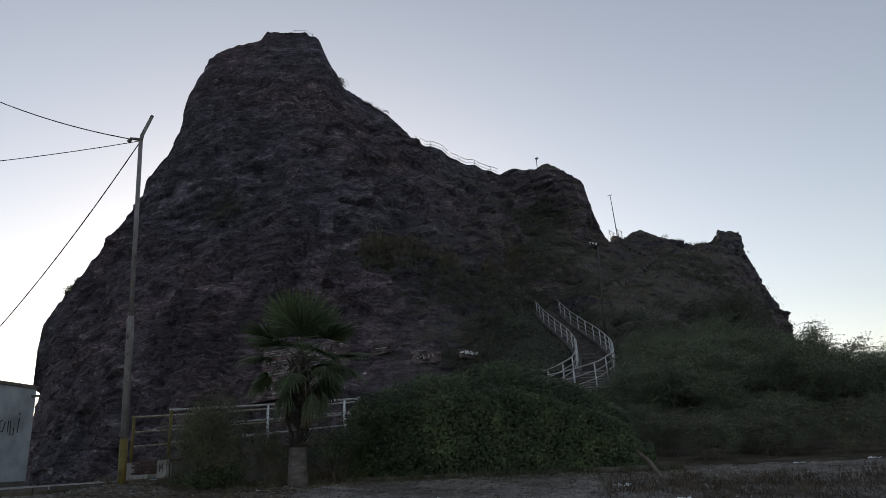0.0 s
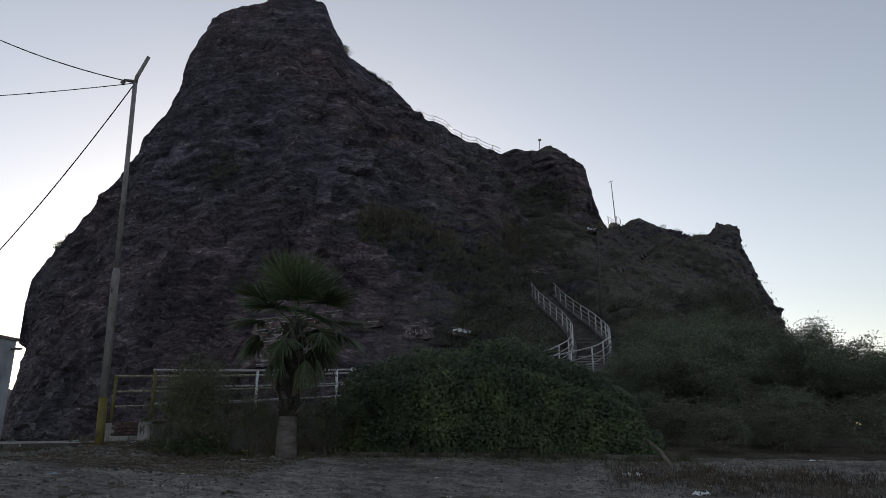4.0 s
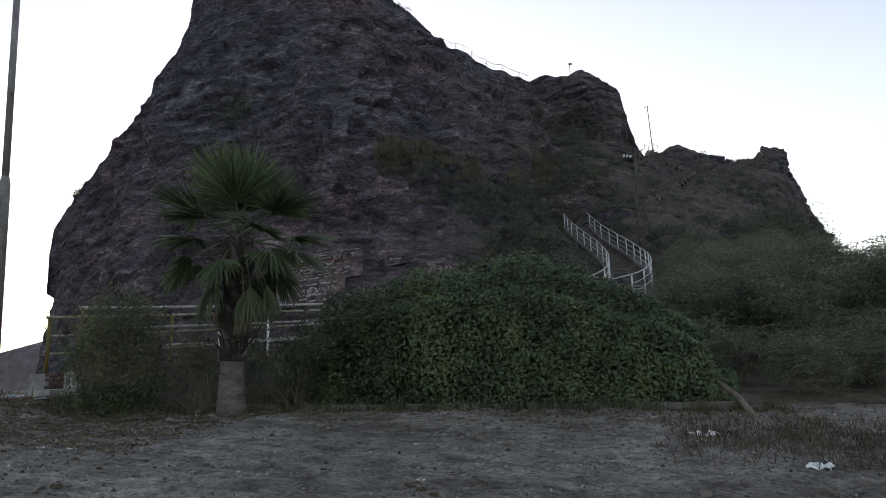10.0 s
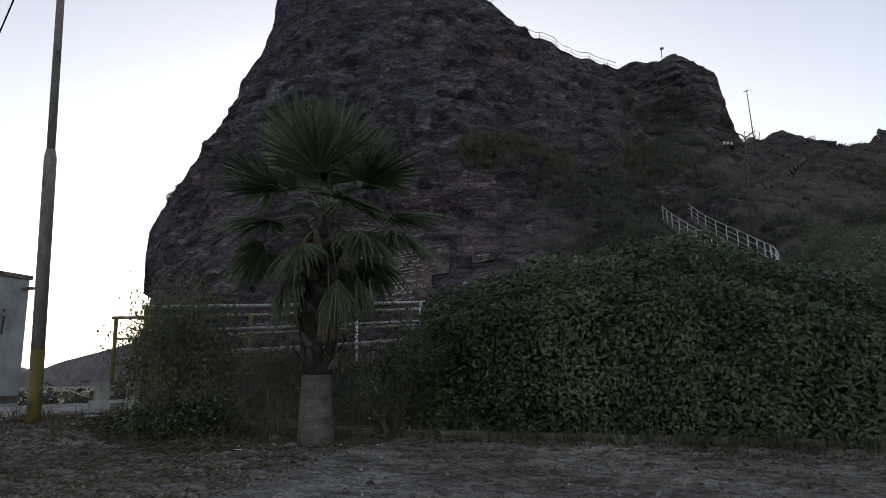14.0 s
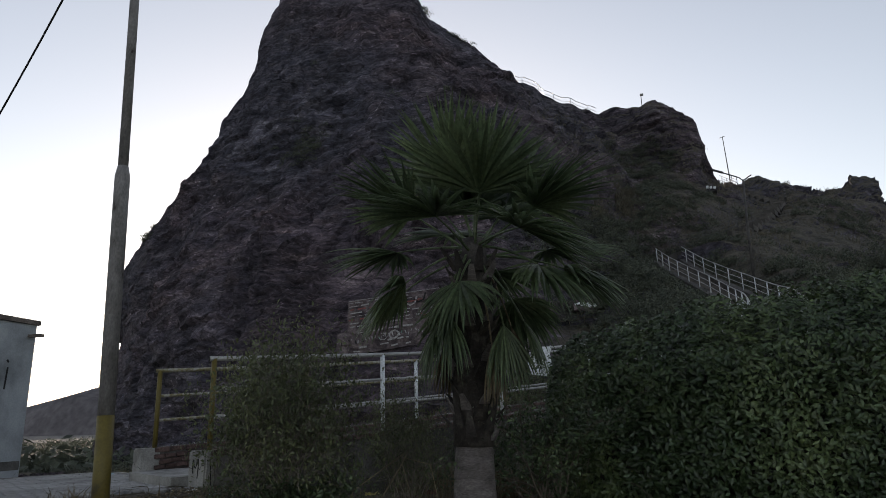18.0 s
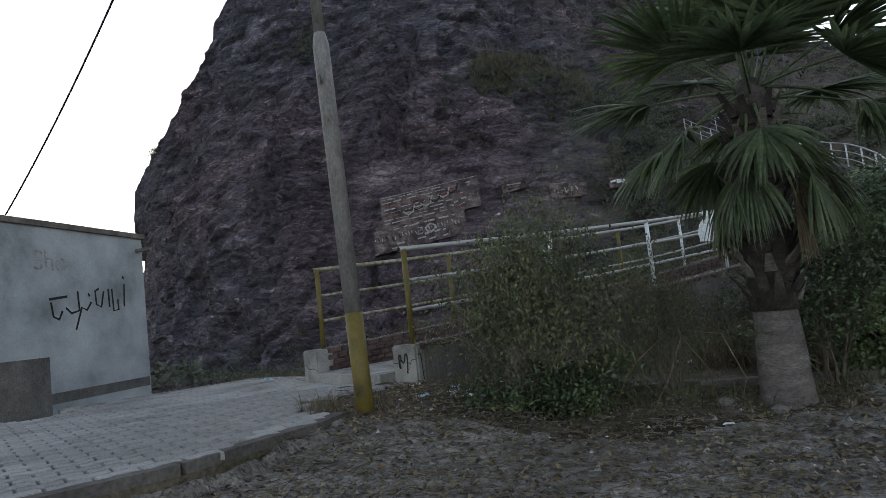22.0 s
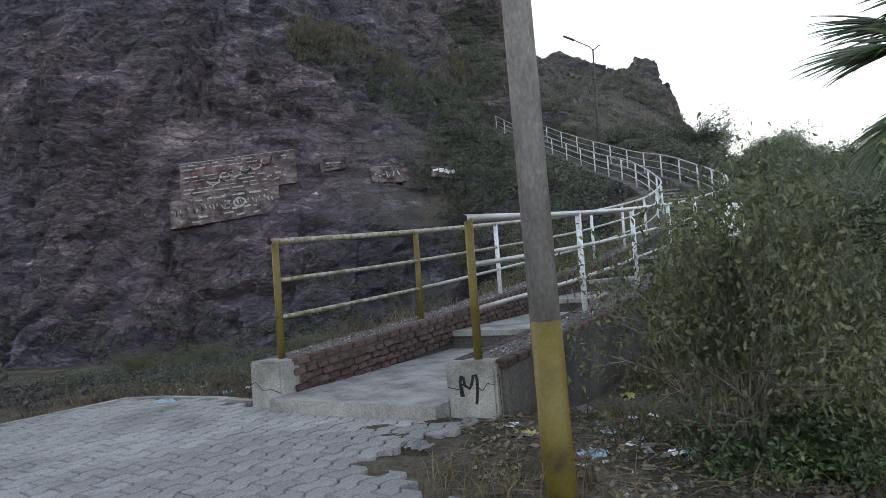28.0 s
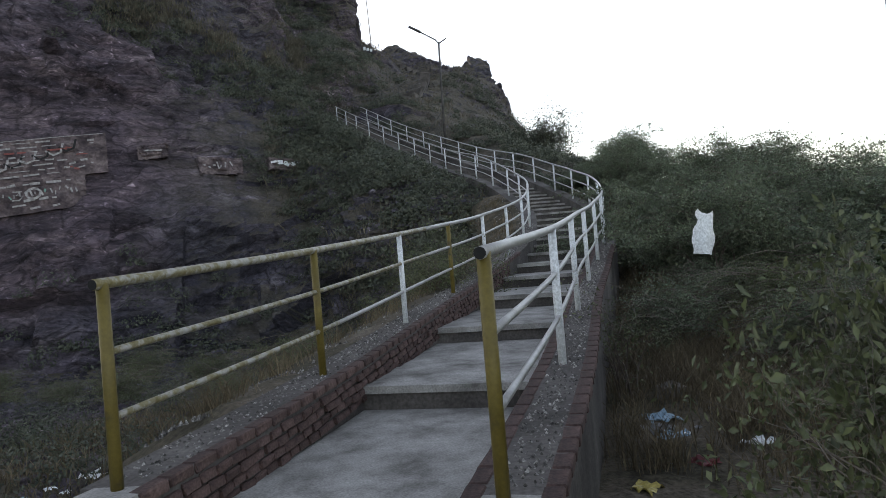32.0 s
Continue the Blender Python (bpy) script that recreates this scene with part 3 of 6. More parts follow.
# ---- the rock hill: lofted from its foot over two shoulders to the ridge ----
FOOT = [(-70.5, 74, -4), (-57, 62, -4), (-49, 54, -4), (-40, 50, -4), (-31, 47, -4), (-23, 46, -3.6), (-15, 47, -3.2), (-9, 47, -2.2), (-4, 38, 0.5), (-1, 33, 1.2), (5, 27, 1.0), (10.5, 29, 0.6), (15, 38, 0.5), (21.5, 66, 0.5), (30, 97, 0), (33.5, 112, 0)]
LOW = [(-68.8, 74.5, 6), (-58, 65, 8), (-50, 59, 11), (-41, 56, 11.5), (-31.5, 54.5, 11.3), (-22.5, 56.3, 11.8), (-15, 58.6, 12), (-9, 60.6, 11), (-5, 62, 12.5), (-1.6, 63, 13.5), (2.5, 62, 13), (8.5, 62, 11.3), (15, 70, 10.8), (23, 91, 12.0), (30, 107, 11), (33.4, 113, 6)]
HIGH = [(-68.2, 75, 13), (-59.5, 69, 18), (-51.5, 68, 27), (-42, 67.5, 31), (-34, 66.5, 31), (-26.3, 65.4, 30), (-19, 70, 31), (-12, 80, 31), (-5.5, 95, 33), (-1.7, 101.5, 36), (3.6, 97, 30.5), (11, 103, 29.2), (19, 107, 29.5), (27, 113, 29), (31.2, 117, 22), (33.2, 114, 12)]
RIDGE_WEST = [(0.0, -68.6, 74.5, 13.5), (0.01, -68.2, 74.0, 18.2), (0.21, -67.1, 73.5, 21.7), (0.62, -64.2, 72.4, 23.7), (1.0, -61.5, 71.5, 25.6), (1.5, -58.8, 73.5, 31.4), (1.62, -58.0, 74.0, 33.2), (2.0, -55.7, 75.5, 37.9), (2.14, -55.3, 75.8, 41.2), (2.68, -52.9, 76.9, 45.2), (3.0, -51.6, 77.5, 49.9), (3.18, -51.2, 78.1, 54.7), (3.78, -49.1, 80.2, 62.0), (4.08, -47.4, 81.2, 63.9), (4.58, -42.1, 82.2, 65.1), (4.68, -41.0, 82.4, 66.7), (5.32, -34.8, 83.8, 66.0), (5.55, -33.0, 84.4, 64.7), (5.8, -31.1, 85.0, 59.5), (6.0, -29.7, 85.5, 56.4), (6.42, -27.6, 87.8, 55.2), (7.0, -24.5, 91.0, 53.6)]
RIDGE_EAST = [(7.38, -21.3, 95.6, 50.4), (7.65, -18.9, 98.8, 50.5), (8.0, -15.6, 103.0, 49.1), (8.44, -9.9, 108.0, 48.0), (8.59, -7.6, 107.5, 48.5), (8.85, -3.7, 106.5, 47.3), (9.0, -1.4, 106.0, 47.9), (9.55, 2.2, 106.6, 45.4), (9.84, 4.2, 107.0, 43.7), (9.92, 4.4, 107.4, 40.9), (10.08, 5.0, 112.8, 38.1), (10.45, 7.1, 116.5, 38.6), (11.0, 10.6, 122.0, 40.2), (11.38, 15.1, 124.2, 38.9), (12.0, 22.5, 128.0, 36.1), (12.42, 25.3, 128.6, 37.4), (12.67, 27.2, 129.0, 39.7), (13.4, 31.1, 129.1, 38.9), (13.6, 31.3, 128.6, 35.6), (14.29, 31.6, 122.0, 26.5), (15.0, 32.6, 115.0, 17.6)]
RIDGE = np.array(RIDGE_WEST + RIDGE_EAST)


def hill_point(s, t):
    """s runs along the hill from its western end, t from the foot (0) over the ridge (3) down the back (4)."""
    rows = [curve_at(line, s) for line in (FOOT, LOW, HIGH)] + [Vector([float(np.interp(s, RIDGE[:, 0], RIDGE[:, k])) for k in (1, 2, 3)])]
    back = rows[3] + Vector((4, 45, -rows[3].z - 6))
    rows.append(back)
    i = min(int(t), 3)
    u = t - i
    return rows[i].lerp(rows[i + 1], u)


def hill_bumps(p):
    """Relief along the normal: level strata in the west, a belt of steep beds, broken blocks in the east."""
    warp = 1.6 * noise.noise(Vector((p.x * 0.1, p.y * 0.1, p.z * 0.1)))
    belt = (1 - smooth01(3.0, 7.0, abs(p.x + 30.5 + warp))) * (1 - smooth01(20.0, 32.0, p.z))
    tilt = 0.1 + 0.85 * belt
    bed = p.z * math.cos(tilt) - (p.x + 30.5) * math.sin(tilt) + warp
    along = p.x * math.cos(tilt) + p.z * math.sin(tilt)
    east = smooth01(-30.0, -20.0, p.x)
    relief = fbm(p.x * 0.05, p.y * 0.05, p.z * 0.05, 3) * 1.7 + fbm(p.x * 0.17 + 5, p.y * 0.17, p.z * 0.2, 3) * (0.55 + 0.45 * east)
    for amp, thick, run in ((0.5, 0.34, 0.1), (0.34, 0.8, 0.22), (0.2, 1.7, 0.5)):
        relief += amp * noise.noise(Vector((along * run, p.y * run, bed * thick)))
        relief += 0.6 * amp * noise.cell(Vector((along * run * 2.2 + 3, p.y * run, bed * thick + warp * 0.2)))
    relief += (0.3 + 0.35 * east) * noise.cell(Vector(((along + warp) * 0.3, p.y * 0.2, bed * 0.42))) + 0.22 * noise.noise(Vector((p.x * 0.9, p.y * 0.9, p.z * 1.3)))
    return relief - 0.3


def hill_surface(s, t):
    p = hill_point(s, t)
    e = 0.02
    ds = hill_point(min(s + e, 15), t) - hill_point(max(s - e, 0), t)
    dt = hill_point(s, min(t + e, 4)) - hill_point(s, max(t - e, 0))
    nrm = ds.cross(dt)
    nrm = nrm.normalized() if nrm.length > 1e-6 else Vector((0, -1, 0))
    soft = 1.0 - 0.55 * smooth01(7.4, 8.6, s) * smooth01(14.2, 13.2, s) * smooth01(2.5, 1.9, t)
    soft *= 1.0 - 0.75 * smooth01(4.2, 4.7, s) * smooth01(7.6, 7.0, s) * smooth01(0.55, 0.75, t) * smooth01(1.3, 1.1, t)
    edge = min(1.0, 0.25 + abs(t - 3.0) * 2.2)
    soft *= 0.35 + 0.65 * smooth01(0.0, 2.0, s)
    q = p + nrm * hill_bumps(p) * soft * edge
    q.z += (1 - edge) * 0.55 * noise.noise(Vector((s * 9.0, 3.1, t)))
    q.z = cut(q.x, q.y, q.z, 1.6, 0.3, 1.2)
    return q, nrm


def build_hill():
    ns, nt = 460, 310
    soup = Soup()
    for j in range(nt + 1):
        t = 3.0 * j / (nt - 40) if j <= nt - 40 else 3.0 + (j - nt + 40) / 40.0
        for i in range(ns + 1):
            soup.v.append(tuple(hill_surface(15.0 * i / ns, t)[0]))
    w = ns + 1
    soup.f = [(j * w + i, j * w + i + 1, (j + 1) * w + i + 1, (j + 1) * w + i) for j in range(nt) for i in range(ns)]
    return soup


hill = tagged(part("rock_hill", build_hill(), ROCK, smooth=False), "steep dark purple-brown rock hill with bedded cliffs", "hill", kind="structure")

# ---- paved court (blocks come last in the file) ----
soup = Soup()
soup.add([(-26, 8.0, 1.70), (-10.25, 8.0, 1.70), (-8.36, 12.15, 1.70), (-7.85, 13.1, 1.70), (-7.6, 14.4, 1.70), (-7.66, 15.05, 1.70), (-8.0, 15.2, 1.70), (-8.3, 16.0, 1.70), (-7.9, 16.6, 1.70), (-7.9, 17.3, 1.70), (-10.3, 18.75, 1.70), (-11.95, 19.4, 1.70), (-12.65, 18.05, 1.70), (-13.3, 16.6, 1.70), (-26, 16.6, 1.70)], [tuple(range(15))])
soup.add([(-10.25, 8.0, 1.70), (-8.36, 12.15, 1.70), (-7.85, 13.1, 1.70), (-7.6, 14.4, 1.70), (-7.6, 14.4, 1.3), (-7.85, 13.1, 1.3), (-8.36, 12.15, 1.3), (-10.25, 8.0, 1.3)], [(1, 0, 7, 6), (2, 1, 6, 5), (3, 2, 5, 4)])
court = tagged(part("paved_court", soup, EARTH), "sandy bed of the block-paved court", "pavement", kind="structure")

# ---- ramp and stairs ----
def side_of(i, line):
    d = line[min(i + 1, len(line) - 1)] - line[max(i - 1, 0)]
    d.z = 0
    d.normalize()
    return Vector((d.y, -d.x, 0)), d


def offset_line(line, off, up):
    return [line[i] + side_of(i, line)[0] * off + Vector((0, 0, up)) for i in range(len(line))]


stairs = thing("stairway", STAIR[0], "concrete stairway with brick side walls climbing the hill", "stairway")
HALF = 0.93


def build_stair(parent, line, step_len, first_flat, half, name):
    """Treads each as one slab with a nosing, at even lengths along the line."""
    base = parent.location
    n, piece = len(line), (line[1] - line[0]).length
    i = first_flat
    slabs = []
    if first_flat:
        slabs.append((0, first_flat))
    while i < n - 1:
        k = max(2, int(round(step_len / piece)))
        while i + k < n - 1 and line[i + k].z - line[i].z < 0.2 and k * piece < 2.3:
            k += 1
        slabs.append((i, min(i + k, n - 1)))
        i += k
    for a, b in slabs:
        s = Soup()
        rows = []
        flat = line[a].z if a else None
        for k in range(a, b + 1):
            side, d = side_of(k, line)
            z = (line[a].z + line[b].z) / 2 - 0.1 if a else 1.9 + 0.004 * k
            p = Vector((line[k].x, line[k].y, z))
            over = d * (-0.03 if k == a and a else 0)
            rows.append((p - side * half + over, p + side * half + over))
        # risers, and whole treads above 6.5 m, take a darker concrete
        for top, low, back, mat, label in ((0.0, 0.075, 0.0, CONCRETE, ""), (0.075, 0.6, 0.04, OLDCONC, "riser in darker concrete")):
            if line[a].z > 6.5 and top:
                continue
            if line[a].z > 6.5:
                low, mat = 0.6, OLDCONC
            s = Soup()
            shift = side_of(a, line)[1] * (back if a else 0.0)
            vs = []
            for lft, rgt in rows:
                vs += [lft + shift - Vector((0, 0, top)), rgt + shift - Vector((0, 0, top)), rgt + shift - Vector((0, 0, low)), lft + shift - Vector((0, 0, low))]
            fs = []
            for k in range(len(rows) - 1):
                o = 4 * k
                fs += [(o, o + 1, o + 5, o + 4), (o + 1, o + 2, o + 6, o + 5), (o + 3, o, o + 4, o + 7)]
            fs += [(3, 2, 1, 0), (4 * len(rows) - 4, 4 * len(rows) - 3, 4 * len(rows) - 2, 4 * len(rows) - 1)]
            s.add([v - base for v in vs], fs)
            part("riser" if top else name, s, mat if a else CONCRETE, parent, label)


build_stair(stairs, STAIR_D, 0.8, 8, HALF, "tread")
WALLS = {}
for sgn in (-1, 1):
    s = Soup()
    line = STAIR_D
    inner, outer = offset_line(line, sgn * HALF, 0), offset_line(line, sgn * (HALF + 0.48), 0)
    vs = []
    for k in range(1, len(line)):
        top = 0.25
        vs += [inner[k] + Vector((0, 0, top)), outer[k] + Vector((0, 0, top)), outer[k] - Vector((0, 0, 1.3)), inner[k] - Vector((0, 0, 0.5))]
    fs = []
    for k in range(len(line) - 2):
        o = 4 * k
        q = [(o, o + 1, o + 5, o + 4), (o + 1, o + 2, o + 6, o + 5), (o + 3, o, o + 4, o + 7)]
        fs += [tuple(reversed(x)) for x in q] if sgn < 0 else q
    fs += [(0, 1, 2, 3)]
    s.add([v - stairs.location for v in vs], fs)
    WALLS[sgn] = part("side_wall", s, OLDCONC, stairs, "rubble-filled brick side wall")


def rail(parent, line, off, gap, first, z0, kinds, yellow_run, r=0.037, heights=(1.2, 0.8, 0.42), pipe=None):
    """Posts at even gaps with three pipes; the first posts may have their own paint."""
    base = parent.location
    pts = offset_line(line, off, z0)
    gone, posts = 0.0, [pts[first]]
    for a, b in zip(pts[first:], pts[first + 1:]):
        length = (b - a).length
        while gone + length >= gap * len(posts):
            posts.append(a.lerp(b, (gap * len(posts) - gone) / length))
        gone += length
    for k, p in enumerate(posts):
        mat = kinds[k] if k < len(kinds) else WHITE
        part("post", Soup().tube([p - base + Vector((0, 0, -0.12)), p - base + Vector((0, 0, heights[0]))], r, 10), mat, parent, smooth=True)
    for h in heights:
        seg = [p - base + Vector((0, 0, h)) for p in pts[first:]]
        if yellow_run and h < 0.6:
            part("lower_pipe", Soup().tube(seg[:yellow_run + 1], r * 0.64, 8), WORNPIPE, parent, "pipe with worn yellow paint", smooth=True)
            part("lower_pipe", Soup().tube(seg[yellow_run:], r * 0.64, 8), SILVER, parent, smooth=True)
        else:
            if h > 1.1 and yellow_run is not None:
                seg[0] = seg[0] + (seg[0] - seg[1]).normalized() * 0.07
                # the pipe is closed; a black disc stands in for its dark hollow
                part("pipe_mouth", Soup().tube([seg[0] + (seg[0] - seg[1]).normalized() * 0.002, seg[0] + (seg[0] - seg[1]).normalized() * 0.004], r * 0.84, 12), BLACK, parent, "black disc for the dark pipe hollow")
            size, cut_at = r * (0.9 if h > 1 else 0.64), 2 * yellow_run if yellow_run else 0
            if cut_at:
                part("top_pipe" if h > 1 else "lower_pipe", Soup().tube(seg[:cut_at + 1], size, 8), WORNPIPE, parent, "pipe with worn yellow paint", smooth=True)
            part("top_pipe" if h > 1 else "lower_pipe", Soup().tube(seg[cut_at:], size, 8), pipe or SILVER, parent, smooth=True)
    return posts


left_rail = thing("handrail", (-9.9, 18.25, 2.2), "pipe handrail with yellow then white posts beside the stairs", "handrail", "stair rails")
right_rail = thing("handrail", (-7.9, 17.16, 2.2), "pipe handrail with a yellow end post and white posts", "handrail", "stair rails")
rail(left_rail, STAIR_D, -1.14, 2.66, 1, 0.25, [YELLOW, YELLOW, WHITE, YELLOW], 7)
rail(right_rail, STAIR_D, 1.14, 2.8, 1, 0.25, [YELLOW, WHITE], 0)

# ---- end blocks ----
def end_block(x, y, rz, size, label):
    bm = bevelled_box(size, 0.02, 2, 0.004, 3)
    ob = tagged(part("concrete_block", bm, CONCRETE), label, "concrete block", "ramp end blocks")
    ob.matrix_world = Matrix.Translation((x, y, 2.225 - size[2] / 2)) @ Matrix.Rotation(rz, 4, "Z")
    return ob


RZ = math.atan2(-1.09, 1.99)
block_l = end_block(-9.85, 18.3, RZ, (0.42, 0.44, 0.85), "cracked whitewashed concrete block at the ramp's foot")
block_r = end_block(-7.87, 17.23, radians(-23), (0.44, 0.44, 0.85), "whitewashed concrete block with a black painted letter")

# ---- shop ----
shop = thing("shop", (-17.3, 18.0, PAVE_Z), "small flat-roofed kiosk with faded blue plaster and a red shutter", "shop")
SH = Matrix.Rotation(math.atan2(0.15, 1.0), 4, "Z")
def sp(x, y, z):
    """Shop space: x along the front from its east corner (negative westward), y inwards, z up."""
    return Matrix.Translation((-14.6 + 17.3, 16.75 - 18.0, 0)) @ SH @ Vector((x, y, z))
def sbox(name, lo, hi, mat, label="", parent=None):
    s = Soup()
    (x0, y0, z0), (x1, y1, z1) = lo, hi
    pts = [sp(x, y, z) for z in (z0, z1) for x, y in ((x0, y0), (x1, y0), (x1, y1), (x0, y1))]
    s.add(pts, [(3, 2, 1, 0), (4, 5, 6, 7), (0, 1, 5, 4), (1, 2, 6, 5), (2, 3, 7, 6), (3, 0, 4, 7)])
    return part(name, s, mat, parent or shop, label)
sbox("wall_east", (-0.2, 0.0, -0.3), (0.0, 3.62, 3.0), BLUEWALL, "faded blue plaster wall with painted scrawl")
sbox("wall_back", (-7.0, 3.42, -0.3), (-0.2, 3.62, 3.0), BLUEWALL)
sbox("wall_west", (-7.0, 0.0, -0.3), (-6.8, 3.42, 3.0), BLUEWALL)
sbox("front_pier", (-0.62, -0.04, -0.3), (-0.2, 0.18, 2.997), REDPAINT, "dark red painted pier")
sbox("front_lintel", (-6.8, -0.02, 2.55), (-0.62, 0.18, 3.0), REDPAINT)
sbox("front_wall", (-6.8, 0.0, -0.3), (-3.6, 0.2, 2.55), REDPAINT)
sbox("roof_slab", (-7.03, -0.06, 3.0), (0.05, 3.67, 3.1), ROOFSLAB, "stained concrete roof slab")
sbox("plinth", (-6.8, -0.95, -0.3), (0.95, -0.04, 0.78), PLINTH, "stained concrete plinth")
sbox("plinth_paint", (-0.35, -0.955, 0.3), (0.945, -0.945, 0.775), REDPAINT)
for k in range(17):
    sbox("shutter_slat", (-3.6, 0.06 + 0.012 * (k % 2), 0.82 + 0.103 * k), (-0.62, 0.1 + 0.012 * (k % 2), 0.82 + 0.103 * k + 0.097), REDPAINT)
tagged(shop.children[-1])

# ---- electric pole ----
pole = thing("electric_pole", (-7.55, 15.12, 1.55), "leaning steel street pole with a yellow painted foot", "pole")
def pl(z):
    """A point on the pole's axis, relative to its foot."""
    k = (z - 1.6) / 3.69
    return Vector((-0.06 * k, -0.07 * k, z - 1.55))
part("lower_tube", Soup().tube([pl(2.67), pl(5.2), pl(5.3), pl(5.42)], [0.083, 0.08, 0.08, 0.058], 16), POLEPAINT, pole, smooth=True)
part("painted_foot", Soup().tube([pl(1.3), pl(2.67)], [0.087, 0.085], 16), YELLOW, pole, "chipped yellow paint", smooth=True)
part("upper_tube", Soup().tube([pl(5.35), pl(9.9)], [0.055, 0.05], 14), POLEPAINT, pole, smooth=True)
part("arm", Soup().tube([pl(9.85), pl(10.05) + Vector((0.03, 0, 0)), pl(10.5) + Vector((0.3, 0, 0.05))], [0.045, 0.045, 0.04], 10), GALV, pole, smooth=True)
part("bracket", Soup().tube([pl(9.95), pl(10.0) + Vector((-0.3, 0, 0.02))], 0.03, 8).tube([pl(10.0) + Vector((-0.3, 0, 0.0)), pl(9.9) + Vector((-0.36, 0, 0.02))], 0.05, 8), GALV, pole)

# ---- wires ----
def wire(a, b, sag, r=0.012, n=24):
    a, b = Vector(a), Vector(b)
    pts = [a.lerp(b, i / n) - Vector((0, 0, sag * 4 * (i / n) * (1 - i / n))) for i in range(n + 1)]
    return pts
top = Vector(pole.location) + pl(9.9)
for tgt, sag, r in (((-14.75, 17.1, 4.93), 0.35, 0.014), ((-20.0, 14.5, 17.4), 0.9, 0.014), ((-20.0, 14.5, 10.75), 0.25, 0.011)):
    w = part("wire", Soup().tube(wire(top, tgt, sag), r, 5), BLACK, smooth=True)
    tagged(w, "thin black overhead wire strung from the pole", "wire", "overhead wires")

# ---- plants ----
def leaf_quads(centres, normals, lengths, widths, rng, fold=0.25):
    """Folded two-blade leaves: six vertices and four faces each."""
    n = len(centres)
    nn = normals / np.linalg.norm(normals, axis=1, keepdims=True)
    ref = rng.normal(size=(n, 3))
    along = ref - (ref * nn).sum(1, keepdims=True) * nn
    along /= np.linalg.norm(along, axis=1, keepdims=True)
    across = np.cross(nn, along)
    L, W = lengths[:, None], widths[:, None]
    a = centres - along * L / 2
    b = centres + along * L / 2
    c = centres + nn * W * -fold * 0.3
    l = centres - across * W / 2 + nn * W * fold
    r = centres + across * W / 2 + nn * W * fold
    verts = np.stack([a, l, b, r, c], 1).reshape(-1, 3)
    k = np.arange(n)[:, None] * 5
    faces = np.concatenate([k + [0, 4, 1], k + [4, 2, 1], k + [0, 3, 4], k + [4, 3, 2]], 0)
    return verts, faces


def flat_leaves(centres, normals, lengths, widths, rng):
    """Pointed flat leaves for plants far off: four vertices and two faces each."""
    n = len(centres)
    nn = normals / np.linalg.norm(normals, axis=1, keepdims=True)
    ref = rng.normal(size=(n, 3))
    along = ref - (ref * nn).sum(1, keepdims=True) * nn
    along /= np.linalg.norm(along, axis=1, keepdims=True)
    across = np.cross(nn, along) * widths[:, None] / 2
    along *= lengths[:, None] / 2
    verts = np.stack([centres - along, centres - across, centres + along, centres + across], 1).reshape(-1, 3)
    k = np.arange(n)[:, None] * 4
    return verts, np.concatenate([k + [0, 1, 2], k + [0, 2, 3]], 0)


def raw_mesh(name, verts, faces, mat, smooth=False):
    me = bpy.data.meshes.new(name)
    me.vertices.add(len(verts))
    me.vertices.foreach_set("co", np.asarray(verts, np.float32).ravel())
    k = faces.shape[1]
    me.loops.add(len(faces) * k)
    me.loops.foreach_set("vertex_index", faces.astype(np.int32).ravel())
    me.polygons.add(len(faces))
    me.polygons.foreach_set("loop_start", np.arange(0, len(faces) * k, k, dtype=np.int32))
    me.update(calc_edges=True)
    me.validate()
    me.materials.append(mat)
    return me


def blades(centres, heights, lean, width, rng):
    """Thin upright grass blades: a bent strip of two quads each."""
    n = len(centres)
    ang = rng.uniform(0, 2 * np.pi, n)
    side = np.stack([np.cos(ang), np.sin(ang), np.zeros(n)], 1) * width[:, None] / 2
    to = rng.uniform(0, 2 * np.pi, n)
    bend = np.stack([np.cos(to), np.sin(to), np.zeros(n)], 1) * (heights * lean)[:, None]
    up = np.zeros((n, 3))
    up[:, 2] = heights
    mid, tip = centres + up * 0.55 + bend * 0.3, centres + up * 0.95 + bend
    verts = np.stack([centres - side, centres + side, mid + side * 0.8, mid - side * 0.8, tip], 1).reshape(-1, 3)
    k = np.arange(n)[:, None] * 5
    faces = np.concatenate([k + [0, 1, 2], k + [0, 2, 3], k + [3, 2, 4]], 0)
    return verts, faces


HEDGE_TOP = [(-3.65, 2.3), (-3.5, 3.2), (-3.2, 3.45), (-2.7, 3.6), (-1.5, 3.75), (-0.35, 3.9), (0.2, 3.98), (0.8, 3.92), (1.2, 3.75), (1.7, 3.5), (2.1, 3.3), (2.6, 3.1), (3.0, 2.85), (3.3, 2.6), (3.5, 1.9)]


def hedge_height(x):
    xs, zs = zip(*HEDGE_TOP)
    return float(np.interp(x, xs, zs))


